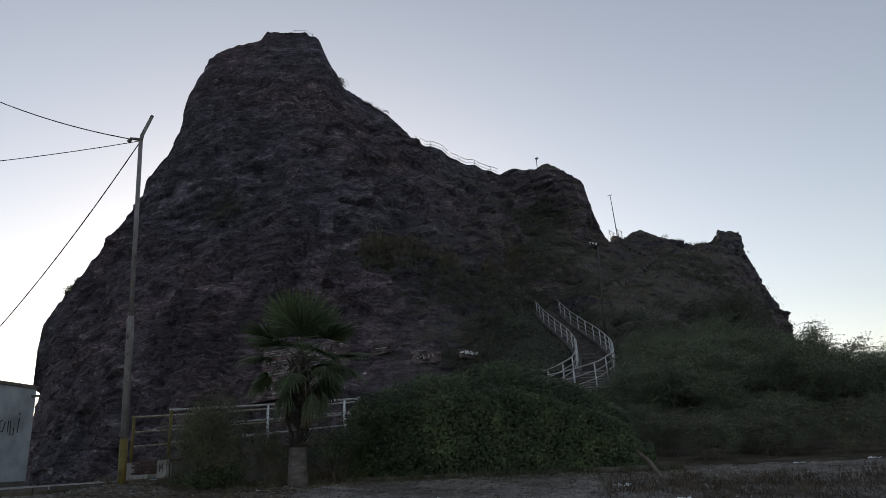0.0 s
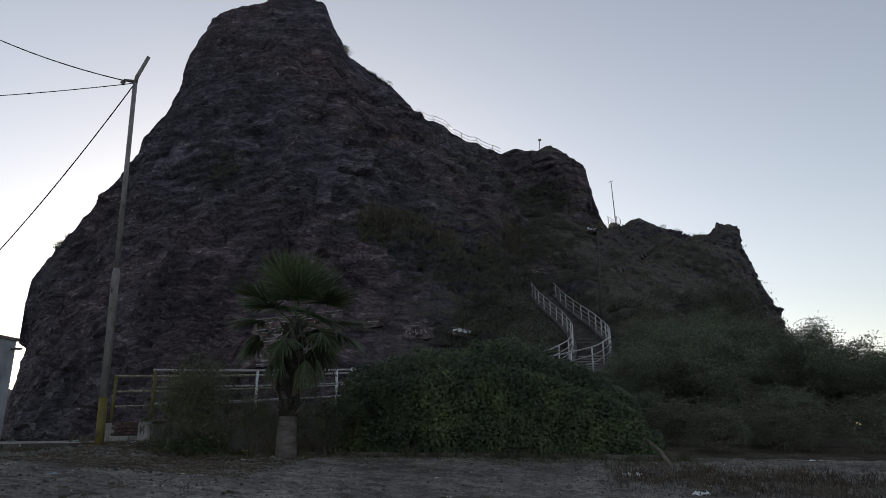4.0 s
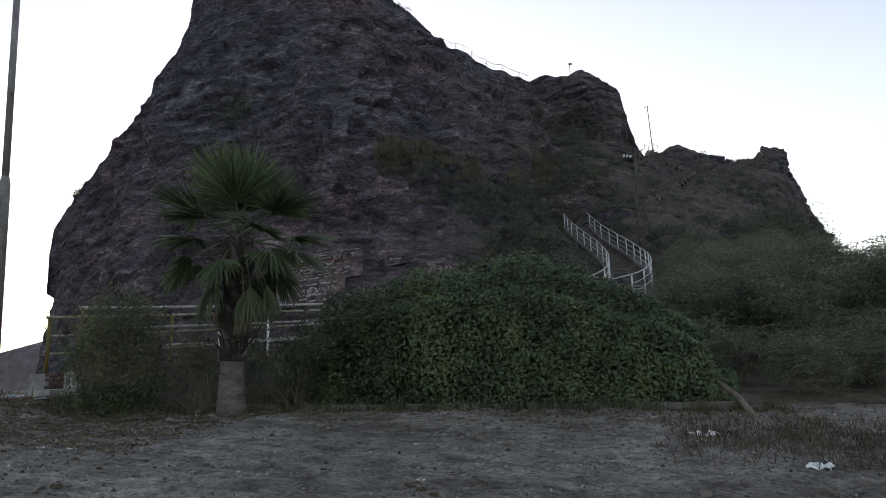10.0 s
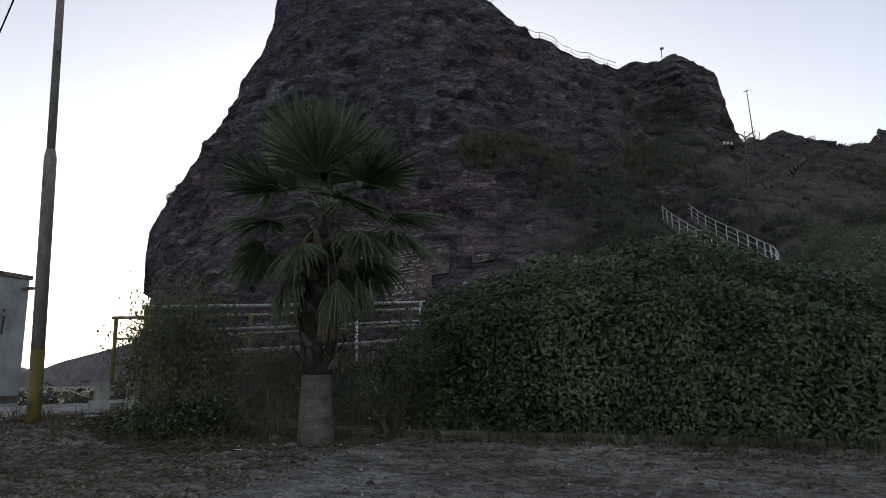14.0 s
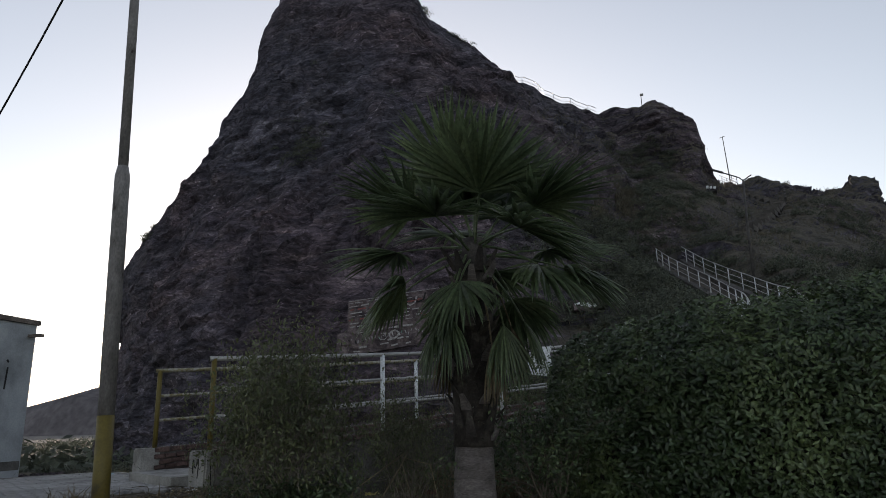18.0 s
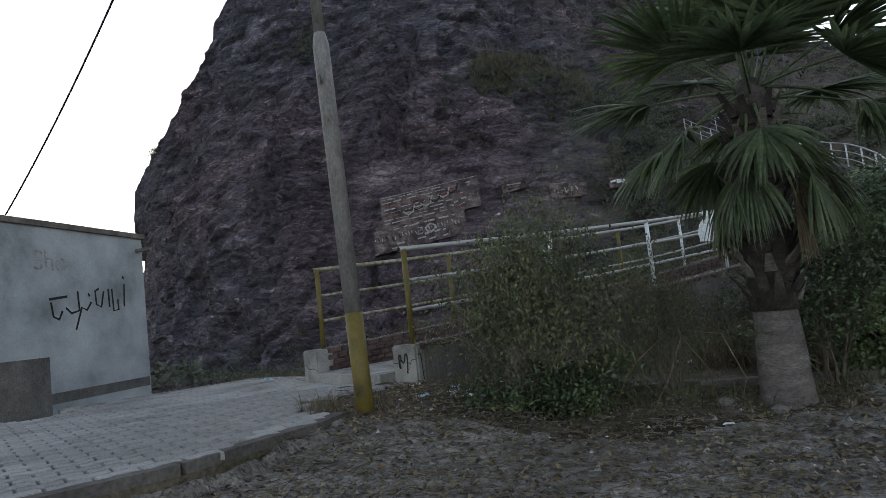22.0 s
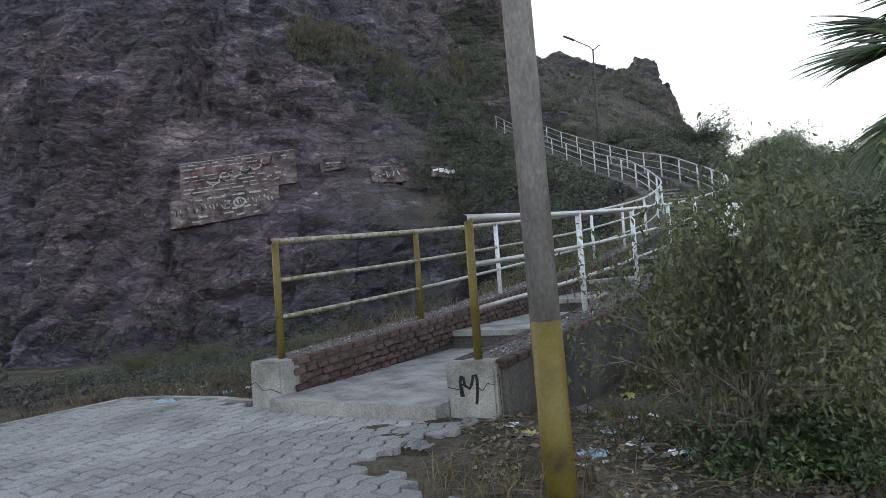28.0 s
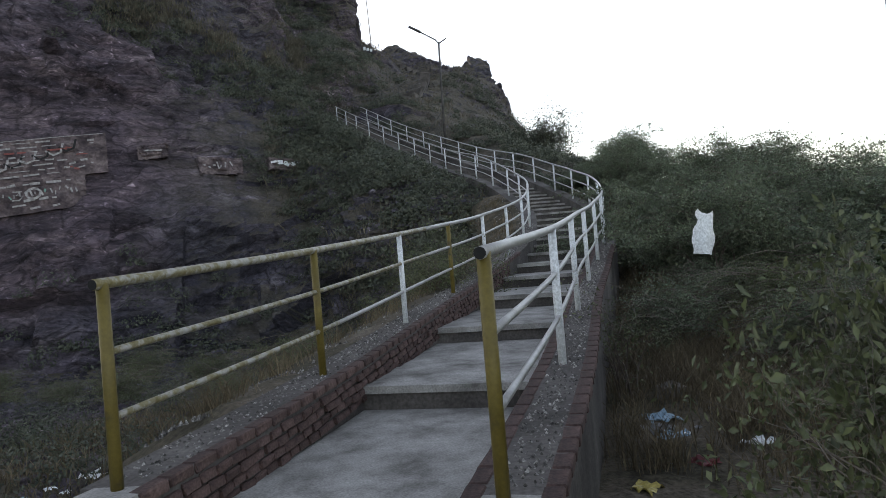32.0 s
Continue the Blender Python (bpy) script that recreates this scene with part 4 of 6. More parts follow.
def build_hedge():
    rng = np.random.default_rng(5)
    th = thing("flowering_hedge", (0.2, 18.4, 1.4), "big rounded dark green hedge with glossy leaves", "hedge")
    base = np.array(th.location)
    pts, nrm = [], []
    while len(pts) < 52000:
        x = rng.uniform(-3.65, 3.75)
        top = hedge_height(x) - 1.38
        a = rng.uniform(0.0, math.pi * 0.62) if len(pts) % 3 else 0.0
        dep = 1.55 * math.sqrt(max(0.05, 1 - ((x - 0.2) / 3.9) ** 4))
        lump = 1 + 0.1 * fbm(x * 1.6, a * 2.0, 2.0, 3)
        r = (0.78 + 0.25 * rng.random() ** 0.5) * lump
        ca, sa = math.copysign(abs(math.cos(a)) ** 0.6, math.cos(a)), math.copysign(abs(math.sin(a)) ** 0.75, math.sin(a))
        p = (x, 18.75 - dep * ca * r, 1.38 + max(-0.02, top * sa * r))
        if len(pts) % 3 == 0:
            p = (x, 18.75 - dep * r, 1.38 + rng.uniform(0.0, 0.75) * top)
        pts.append(p)
        nrm.append((0.3 * (x - 0.2) / 3, -ca - 0.2, sa * 0.9 + 0.25))
    pts, nrm = np.array(pts), np.array(nrm) + rng.normal(scale=0.55, size=(len(pts), 3))
    v, f = leaf_quads(pts - base, nrm, rng.uniform(0.055, 0.105, len(pts)), rng.uniform(0.028, 0.05, len(pts)), rng)
    tagged(part("leaves", raw_mesh("leaves", v, f, HEDGELEAF), HEDGELEAF, th), kind="stuff")
    # added dark shell behind the leaves, painted for the shade in their gaps
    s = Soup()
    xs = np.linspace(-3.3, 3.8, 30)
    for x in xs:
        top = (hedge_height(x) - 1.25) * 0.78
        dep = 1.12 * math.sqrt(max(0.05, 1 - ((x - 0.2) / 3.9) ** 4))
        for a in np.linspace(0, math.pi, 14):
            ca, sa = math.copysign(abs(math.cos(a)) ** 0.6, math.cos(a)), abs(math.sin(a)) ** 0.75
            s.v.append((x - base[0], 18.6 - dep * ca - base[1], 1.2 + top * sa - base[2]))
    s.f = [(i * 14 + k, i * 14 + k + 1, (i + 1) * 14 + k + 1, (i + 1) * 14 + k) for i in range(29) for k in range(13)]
    part("inner_mass", s, PALMFIBRE, th, "dark shell for the shaded inside", smooth=True)


build_hedge()


def twiggy(name, at, radius, height, stems, leaves, mat, seed, label, category, leaf=0.05, spread=1.0, group="", flat=1.0, bark=None, levels=3, spray=None, thick=0.008, feathers=0):
    """A shrub or small tree: forked tapering stems with leaves on the outer twigs."""
    rng = np.random.default_rng(seed)
    th = thing(name, at, label, category, group)
    s, tips = Soup(), []

    def grow(p, d, length, r, level):
        pts, rs = [p], [r]
        n = 4
        for k in range(n):
            d = (d + Vector(rng.normal(scale=0.16, size=3)) + Vector((0, 0, 0.03))).normalized()
            p = p + d * length / n
            pts.append(p)
            rs.append(r * (1 - 0.5 * (k + 1) / n))
        s.tube(pts, rs, 5 if level else 6, cap=False)
        if level >= levels - 2 and level:
            tips.extend(pts[1:])
        if level < levels:
            for _ in range(int(rng.integers(2, 4))):
                q = pts[int(rng.integers(2, n + 1))]
                out = Vector(rng.normal(size=3))
                out.z *= flat * 0.6
                grow(q, (d * 0.75 + out * 0.5 * spread).normalized(), length * rng.uniform(0.55, 0.8), rs[-1] * 0.9, level + 1)

    for k in range(stems):
        a = rng.uniform(0, 2 * math.pi)
        lean = rng.uniform(0.15, 0.75) * spread
        d = Vector((math.cos(a) * lean * radius / height * 1.2, math.sin(a) * lean * radius / height * 1.2, 1)).normalized()
        grow(Vector((math.cos(a) * 0.1, math.sin(a) * 0.1, -0.1)), d, height * (0.5 if levels < 4 else 0.36) * rng.uniform(0.75, 1.1), max(0.006, height * thick), 0)
    tp = np.array([tuple(t) for t in tips])
    pick = tp[rng.integers(0, len(tp), leaves)] + rng.normal(size=(leaves, 3)) * (spray or (leaf * 1.3,) * 3)
    if thick < 0.008:
        pick = pick[pick[:, 2] < height * 1.0]
        leaves = len(pick)
    make = flat_leaves if feathers else leaf_quads
    size = rng.uniform(0.6, 1.2, leaves) * leaf
    if feathers:
        # long arching sprays with small leaflets along them
        rows = []
        for _ in range(feathers):
            p = Vector(tp[rng.integers(0, len(tp))])
            a, ln = rng.uniform(0, 2 * math.pi), rng.uniform(0.45, 1.1)
            d = Vector((math.cos(a), math.sin(a), rng.uniform(0.15, 0.6)))
            bow = [p + d * ln * u + Vector((0, 0, -0.45 * ln * u * u)) for u in (0, 0.35, 0.7, 1.0)]
            s.tube(bow, [0.009, 0.007, 0.005, 0.003], 3, cap=False)
            for u in np.linspace(0.15, 1.0, 22):
                rows.append(tuple(curve_at(bow, u * 3)))
        rows = np.array(rows) + rng.normal(size=(len(rows), 3)) * (0.045, 0.045, 0.018)
        pick = np.concatenate([pick, rows])
        size = np.concatenate([size, rng.uniform(0.6, 1.1, len(rows)) * leaf])
    v, f = make(pick, rng.normal(size=(len(pick), 3)) + (0, -0.3, 0.6), size, size * rng.uniform(0.35, 0.55, len(pick)), rng)
    tagged(part("branchwork", s, bark or BARK, th), kind="stuff")
    tagged(part("leaves", raw_mesh("leaves", v, f, mat), mat, th), kind="stuff")
    return th


twiggy("shrub", (-6.1, 16.1, 1.5), 1.15, 2.45, 58, 12000, BUSHLEAF, 3, "twiggy half-bare shrub with small green leaves", "shrub", 0.064, 1.0, bark=TWIG, thick=0.0052, levels=4).scale = (0.79, 0.79, 1.12)
twiggy("shrub", (-4.9, 16.75, 1.4), 0.95, 2.2, 32, 8000, BUSHLEAF, 4, "twiggy half-bare shrub beside the palm", "shrub", 0.046, 1.0, bark=TWIG, thick=0.0052, levels=4).scale = (0.6, 0.6, 1.0)
twiggy("shrub", (-3.4, 17.1, 1.35), 0.8, 1.9, 16, 6500, HEDGELEAF, 8, "leafy green shrub behind the palm trunk", "shrub", 0.06, 1.0)

twiggy("green_bush", (-5.6, 15.95, 1.45), 0.6, 0.75, 14, 3500, HEDGELEAF, 9, "low leafy green plant at the shrub's foot", "bush", 0.06, 1.1)
twiggy("green_bush", (-6.35, 15.75, 1.5), 0.45, 0.55, 10, 1800, HEDGELEAF, 10, "low leafy green plant at the shrub's foot", "bush", 0.055, 1.1)

# ---- fan palm ----
def build_palm():
    rng = np.random.default_rng(11)
    th = thing("fan_palm", (-3.88, 16.08, 1.37), "fan palm with a pale trunk foot and drooping dry fronds", "palm tree")
    prof = [(0.0, 0.245), (0.12, 0.225), (0.5, 0.205), (0.95, 0.18), (1.0, 0.165)]
    s = Soup()
    rings = []
    for h, r in [(-0.2, 0.27)] + prof:
        rings.append([(r * (1 + 0.05 * math.sin(5 * a + h * 7)) * math.cos(a), r * math.sin(a), h) for a in np.linspace(0, 2 * math.pi, 24, endpoint=False)])
    s.v = [p for ring in rings for p in ring]
    s.f = [(i * 24 + k, i * 24 + (k + 1) % 24, (i + 1) * 24 + (k + 1) % 24, (i + 1) * 24 + k) for i in range(len(rings) - 1) for k in range(24)]
    part("trunk_foot", s, PALMBASE, th, "pale weathered trunk foot", smooth=True)
    core = Soup().tube([(0, 0, 0.9), (0.02, 0, 1.6), (0.06, 0, 2.4), (0.08, 0, 3.0)], [0.2, 0.21, 0.19, 0.12], 14)
    part("trunk", core, PALMFIBRE, th, "dark fibrous trunk", smooth=True)
    for k in range(90):
        h = 0.95 + 1.75 * k / 90
        a = k * 2.4
        out = Vector((math.cos(a), math.sin(a), 0))
        c = Vector((0.02 + 0.02 * (h - 1), 0, h)) + out * 0.2
        tip = c + out * rng.uniform(0.06, 0.16) + Vector((0, 0, rng.uniform(0.12, 0.26)))
        boot = Soup()
        side = Vector((-out.y, out.x, 0)) * 0.055
        boot.add([c - side, c + side, tip + side * 0.45, tip - side * 0.45, c - out * 0.06 - side, c - out * 0.06 + side], [(0, 1, 2, 3), (5, 4, 3, 2), (0, 3, 4), (1, 5, 2)])
        part("leaf_base", boot, PALMFIBRE if k % 3 else PALMBASE, th)

    def frond(az, el, stalk, size, mat, name, droop, spread=1.95, segs=46, wide=0.029):
        out = Vector((math.cos(az) * math.cos(el), math.sin(az) * math.cos(el), math.sin(el)))
        start = Vector((0.08, 0, 2.75 + 0.25 * rng.random()))
        pts, d, p = [start], out.copy(), start.copy()
        for k in range(6):
            d = (d - Vector((0, 0, droop * 0.07))).normalized()
            p = p + d * stalk / 6
            pts.append(p.copy())
        st = Soup().tube(pts, [0.018 - 0.0016 * k for k in range(7)], 5, cap=False)
        fr = part(name, st, mat, th)
        side = d.cross(Vector((0, 0, 1)))
        side = side.normalized() if side.length > 0.05 else Vector((-math.sin(az), math.cos(az), 0))
        nrm = side.cross(d).normalized()
        bl = Soup()
        roll = rng.uniform(-0.35, 0.35)
        side, nrm = side * math.cos(roll) + nrm * math.sin(roll), nrm * math.cos(roll) - side * math.sin(roll)
        for k in range(segs):
            a = (k / (segs - 1) - 0.5) * 2 * spread
            dirn = d * math.cos(a) + side * math.sin(a)
            ln = size * (0.62 + 0.38 * math.cos(a * 0.75)) * rng.uniform(0.92, 1.06)
            wd = wide * size / 0.9
            perp = (side * math.cos(a) - d * math.sin(a))
            q, rows = pts[-1].copy(), []
            dd = dirn + nrm * (0.06 * (1 if k % 2 else -1)) + Vector(rng.normal(scale=0.05, size=3))
            for j in range(6):
                u = j / 5
                w = wd * (0.25 + 1.9 * u if u < 0.45 else 1.15 * (1 - (u - 0.45) / 0.55) + 0.02)
                rows.append((q - perp * w, q + nrm * w * 0.5, q + perp * w))
                dd = (dd - Vector((0, 0, droop * (0.05 + 0.34 * u * u)))).normalized()
                q = q + dd * ln / 5
            vs = [x for row in rows for x in row]
            fs = []
            for j in range(5):
                o = 3 * j
                fs += [(o, o + 1, o + 4, o + 3), (o + 1, o + 2, o + 5, o + 4)]
            bl.add(vs, fs)
        part("blade", bl, mat, fr)

    golden = 2.399963
    for k in range(17):
        u = k / 16
        frond(0.9 + golden * k, radians(87 - 86 * u), 0.6 + 0.34 * u, 0.95 - 0.08 * u, PALMLEAF, "frond", 0.12 + 0.5 * u, spread=1.4)
    # older fronds lower down, hanging round the trunk: bearing, rise, stalk, blade length, dry
    for az, el, stalk, size, dry in ((0.1, 2, 0.95, 0.8, 0), (-0.45, -8, 0.9, 0.75, 0), (3.1, -6, 0.9, 0.75, 0), (3.75, -12, 0.85, 0.72, 0), (-1.6, -20, 0.6, 0.66, 0), (1.2, -20, 0.85, 0.75, 0), (2.1, -15, 0.85, 0.75, 0), (3.95, -46, 0.95, 0.72, 0), (-0.05, -38, 0.85, 0.7, 0), (-0.6, -50, 0.95, 0.7, 0), (-0.78, -64, 1.05, 0.6, 1), (1.6, -45, 0.9, 0.7, 0), (-1.95, -47, 0.95, 0.72, 0), (0.6, -52, 0.9, 0.6, 1), (2.7, -55, 0.95, 0.65, 1)):
        frond(az, radians(el), stalk, size, PALMDRY if dry else PALMLEAF, "old_frond", 1.0 + 0.022 * abs(el), spread=1.35 if el > -30 else 0.8 if not dry else 0.5, segs=36 if el > -30 else 34, wide=0.036 if el > -30 else 0.02)


build_palm()

# ---- thorn trees and scrub to the east, and on the slope ----
def clump_mesh(name, clumps, per, spread, size, mat, seed, squash=0.8):
    """Leaf sprays round many centres, as one mesh."""
    rng = np.random.default_rng(seed)
    c = np.repeat(np.array(clumps), per, 0)
    r = np.repeat(rng.uniform(0.5, 1.2, len(clumps)), per)[:, None] * spread
    d = rng.normal(size=c.shape)
    d[:, 2] = np.abs(d[:, 2]) * squash
    d /= np.linalg.norm(d, axis=1, keepdims=True)
    pts = c + d * r * rng.uniform(0.55, 1.05, len(c))[:, None]
    v, f = flat_leaves(pts, d + rng.normal(scale=0.6, size=d.shape), rng.uniform(0.6, 1.3, len(c)) * size, rng.uniform(0.3, 0.55, len(c)) * size, rng)
    return raw_mesh(name, v, f, mat)


rng = np.random.default_rng(21)
scrub = []
while len(scrub) < 1500:
    s, t = rng.uniform(7.2, 13.5), rng.uniform(0.05, 2.4)
    q, nrm = hill_surface(s, t)
    d = np.hypot(LINE[:, 0] - q.x, LINE[:, 1] - q.y).min()
    if d < 2.0 or (t > 1.25 and s < 8.0) or fbm(q.x * 0.09, q.y * 0.09, 4.0, 3) < -0.3 + 0.3 * (t > 1.5) + 0.25 * (s > 10.0 and t > 0.9):
        continue
    scrub.append(tuple(q + Vector((0, 0, 0.1))))
for s0, t0, n, ws, wt in ((3.55, 2.02, 40, 0.2, 0.05), (7.3, 1.36, 160, 0.5, 0.06), (6.2, 1.5, 60, 0.3, 0.05), (8.6, 1.45, 200, 0.45, 0.2), (8.2, 1.0, 240, 0.45, 0.2), (8.5, 0.6, 260, 0.45, 0.25), (7.5, 0.95, 60, 0.5, 0.12), (6.0, 0.2, 120, 1.3, 0.14), (9.9, 1.3, 90, 0.4, 0.2), (1.0, 2.95, 8, 0.08, 0.03), (5.5, 2.2, 6, 0.5, 0.1), (5.92, 2.98, 5, 0.02, 0.01), (6.75, 2.98, 8, 0.2, 0.01), (11.75, 2.98, 10, 0.12, 0.01)):
    for _ in range(n):
        q = hill_surface(s0 + rng.normal() * ws, max(0.02, t0 + rng.normal() * wt))[0]
        if np.hypot(LINE[:, 0] - q.x, LINE[:, 1] - q.y).min() > 1.7:
            scrub.append(tuple(q))
tagged(part("hillside_scrub", clump_mesh("hillside_scrub", scrub, 120, 0.85, 0.2, SCRUBLEAF, 22), SCRUBLEAF), "low dark green thorn scrub on the rocky slope", "scrub", kind="stuff")
grass = []
while len(grass) < 34000:
    s, t = (rng.uniform(7.0, 14.6), rng.uniform(0.02, 2.6)) if rng.random() < 0.6 else (rng.uniform(5.7, 8.0), rng.normal(1.58, 0.06))
    q, nrm = hill_surface(s, t)
    d = np.hypot(LINE[:, 0] - q.x, LINE[:, 1] - q.y).min()
    if d < 1.6 or fbm(q.x * 0.11, q.y * 0.11, 9.0, 3) < (-0.05 if t > 1.1 else 0.15):
        continue
    for _ in range(9):
        grass.append((q.x + rng.normal() * 0.35, q.y + rng.normal() * 0.35, q.z - 0.05))
g = np.array(grass)
v, f = blades(g, rng.uniform(0.25, 0.65, len(g)), 0.6, rng.uniform(0.03, 0.07, len(g)), rng)
tagged(part("hillside_grass", raw_mesh("hillside_grass", v, f, HILLGRASS), HILLGRASS), "dry straw-coloured grass on the rocky slope", "grass", kind="stuff")

TREES = []
for k, (h, lv, sd) in enumerate(((3.5, 24000, 31), (3.1, 22000, 32), (4.0, 26000, 33))):
    TREES.append(twiggy("thorn_tree", (5.5 + 4.5 * k, 27.0 + 5 * k, ground_z(5.5 + 4.5 * k, 27.0 + 5 * k)), h * 0.75, h, 9, lv, THORNLEAF, sd, "spreading thorn tree with wispy feathery twigs", "thorn tree", 0.09, 1.25, "thorn trees east of the hedge", 0.5, spray=(0.26, 0.26, 0.09), feathers=420))
spots = [(4.5, 31.5, 0.8), (7.0, 23.5, 0.75), (9.5, 29.0, 0.85), (12.0, 25.0, 0.6), (14.5, 33.0, 0.8), (17.0, 28.0, 0.65), (20.0, 36.0, 0.85), (22.5, 30.0, 0.7), (26.0, 40.0, 0.95), (19.0, 45.0, 1.0), (13.0, 41.0, 1.0), (8.5, 36.0, 0.95), (24.0, 52.0, 0.8), (30.0, 48.0, 0.8), (35.0, 58.0, 0.9), (29.0, 66.0, 0.6), (17.0, 55.0, 0.8), (10.5, 47.0, 1.0), (6.5, 41.0, 0.8), (27.0, 30.0, 0.75), (32.0, 38.0, 0.9), (40.0, 50.0, 0.9), (24.0, 72.0, 0.6), (29.0, 92.0, 0.8), (36.0, 84.0, 0.9), (5.2, 36.5, 0.7), (1.0, 27.5, 0.55), (3.0, 25.0, 0.6), (39.0, 70.0, 1.0), (11.5, 34.0, 1.0), (15.5, 22.5, 0.5), (0.9, 30.2, 0.92), (4.7, 30.0, 0.9), (6.6, 29.6, 0.95), (8.7, 31.5, 0.95), (7.6, 34.0, 0.85), (10.4, 36.5, 1.1), (13.2, 35.0, 1.1), (5.4, 38.5, 0.72), (8.0, 38.6, 0.9), (11.0, 42.0, 1.05), (7.8, 43.0, 0.75), (10.0, 46.5, 0.8), (4.9, 42.5, 0.62), (14.0, 46.0, 1.1), (17.5, 39.0, 1.3), (2.6, 27.2, 0.85), (0.2, 26.6, 0.8), (4.6, 26.4, 0.85), (15.0, 30.0, 0.95), (13.0, 28.2, 0.8)]
hill_tree = bpy.data.objects["rock_hill"].data


HV = np.empty(len(hill_tree.vertices) * 3, np.float32)
hill_tree.vertices.foreach_get("co", HV)
HV = HV.reshape(-1, 3)


CELL = 0.7
HGRID = np.full((320, 360), -99.0)
np.maximum.at(HGRID, (np.clip(((HV[:, 0] + 90) / CELL).astype(int), 0, 319), np.clip(((HV[:, 1] + 10) / CELL).astype(int), 0, 359)), HV[:, 2])


def land(x, y):
    """Height of hill or plain, whichever is on top."""
    i, j = int((x + 90) / CELL), int((y + 10) / CELL)
    high = float(HGRID[i, j]) if 0 <= i < 320 and 0 <= j < 360 else -99.0
    return max(ground_z(x, y), high)


for ob in TREES:
    ob.location.z = land(ob.location.x, ob.location.y) - 0.05
for k, (x, y, sc) in enumerate(spots):
    m = Matrix.LocRotScale((x, y, land(x, y) - 0.05), Euler((0, 0, k * 1.9)), (sc, sc, sc * (0.85 + 0.1 * (k % 3))))
    copy_thing(TREES[k % 3], m)

bushy = (15.8, 71.8)
twiggy("bushy_tree", (*bushy, land(*bushy) - 0.1), 3.0, 8.2, 18, 18000, SCRUBLEAF, 47, "round bushy dark tree beside the rock knob", "tree", 0.17, 1.0, levels=4, spray=(0.3, 0.3, 0.25))

# low dry bushes behind the hedge's eastern end
low = twiggy("dry_bush", (5.2, 20.5, ground_z(5.2, 20.5)), 1.1, 1.25, 16, 6500, THORNLEAF, 41, "low dusty half-dry bush", "bush", 0.045, 1.1, "low bushes behind the bare ground", feathers=70)
for k, (x, y, sc) in enumerate(((6.8, 21.2, 1.0), (8.6, 20.7, 1.1), (10.4, 22.0, 1.05), (12.5, 21.3, 1.1), (14.8, 22.6, 1.2), (17.5, 23.2, 1.2), (20.5, 24.0, 1.3), (4.4, 22.3, 1.1), (7.6, 22.8, 1.2), (2.5, 21.8, 1.1), (11.0, 24.2, 1.3), (-0.5, 22.3, 1.0), (-2.2, 21.2, 0.95), (-2.8, 23.6, 1.0), (-0.8, 25.3, 1.0), (-1.5, 20.2, 1.2), (1.2, 23.7, 1.2))):
    copy_thing(low, Matrix.LocRotScale((x, y, land(x, y) - 0.03), Euler((0, 0, k * 2.3)), (sc, sc, sc)))

# brush on both sides of the ramp
twiggy("shrub", (-5.6, 27.2, land(-5.6, 27.2) - 0.05), 1.3, 2.5, 22, 9000, BUSHLEAF, 44, "twiggy dark shrub grown up against the handrail", "shrub", 0.06, 1.0)
twiggy("sapling", (-4.85, 21.4, land(-4.85, 21.4) - 0.05), 0.5, 1.7, 7, 900, BUSHLEAF, 45, "thin leafy sapling grown through the handrail", "sapling", 0.05, 0.8)
low2 = twiggy("green_bush", (-3.2, 18.4, land(-3.2, 18.4) - 0.03), 0.9, 1.25, 18, 9000, BUSHLEAF, 46, "dense feathery green bush beside the ramp", "bush", 0.038, 1.1, "green bushes along the ramp", spray=(0.1, 0.1, 0.03), feathers=60)
for k, (x, y, sc) in enumerate(((-2.6, 19.9, 1.0), (-1.6, 22.0, 1.25), (-0.4, 24.0, 1.3), (-1.9, 24.6, 0.9), (0.6, 26.5, 1.2), (1.8, 29.0, 1.3), (3.6, 28.6, 1.4), (3.2, 32.0, 1.3), (5.0, 34.0, 1.5), (-9.9, 26.0, 0.8), (-12.2, 29.5, 0.9), (-9.0, 30.0, 1.0), (-14.5, 33.0, 1.0), (-11.0, 35.5, 1.2), (-7.6, 34.5, 1.2), (-17.5, 37.0, 1.1), (-5.5, 33.5, 1.1), (-3.6, 32.0, 1.0), (-8.5, 39.5, 1.3), (-13.8, 40.5, 1.2), (-20.5, 41.5, 1.2), (-4.6, 37.0, 1.2), (-2.2, 36.4, 1.1), (-16.0, 28.0, 0.7))):
    copy_thing(low2, Matrix.LocRotScale((x, y, land(x, y) - 0.03), Euler((0, 0, k * 2.1)), (sc, sc, sc * (0.7 + 0.12 * (k % 4)))))
bank = []
while len(bank) < 800:
    y = rng.uniform(21.0, 47.0)
    x = -9.6 + (y - 19) * 0.52 - 1.0 - abs(rng.normal()) * (4.0 + (y - 21) * 0.4)
    if x < -34 or fbm(x * 0.25, y * 0.25, 2.0, 3) < -0.15:
        continue
    bank.append((x, y, land(x, y) - 0.05))
tagged(part("bank_scrub", clump_mesh("bank_scrub", bank, 90, 0.42, 0.06, SCRUBLEAF, 52, 0.7), SCRUBLEAF), "low dusty green scrub on the bank below the hill", "scrub", kind="stuff")
s = Soup()
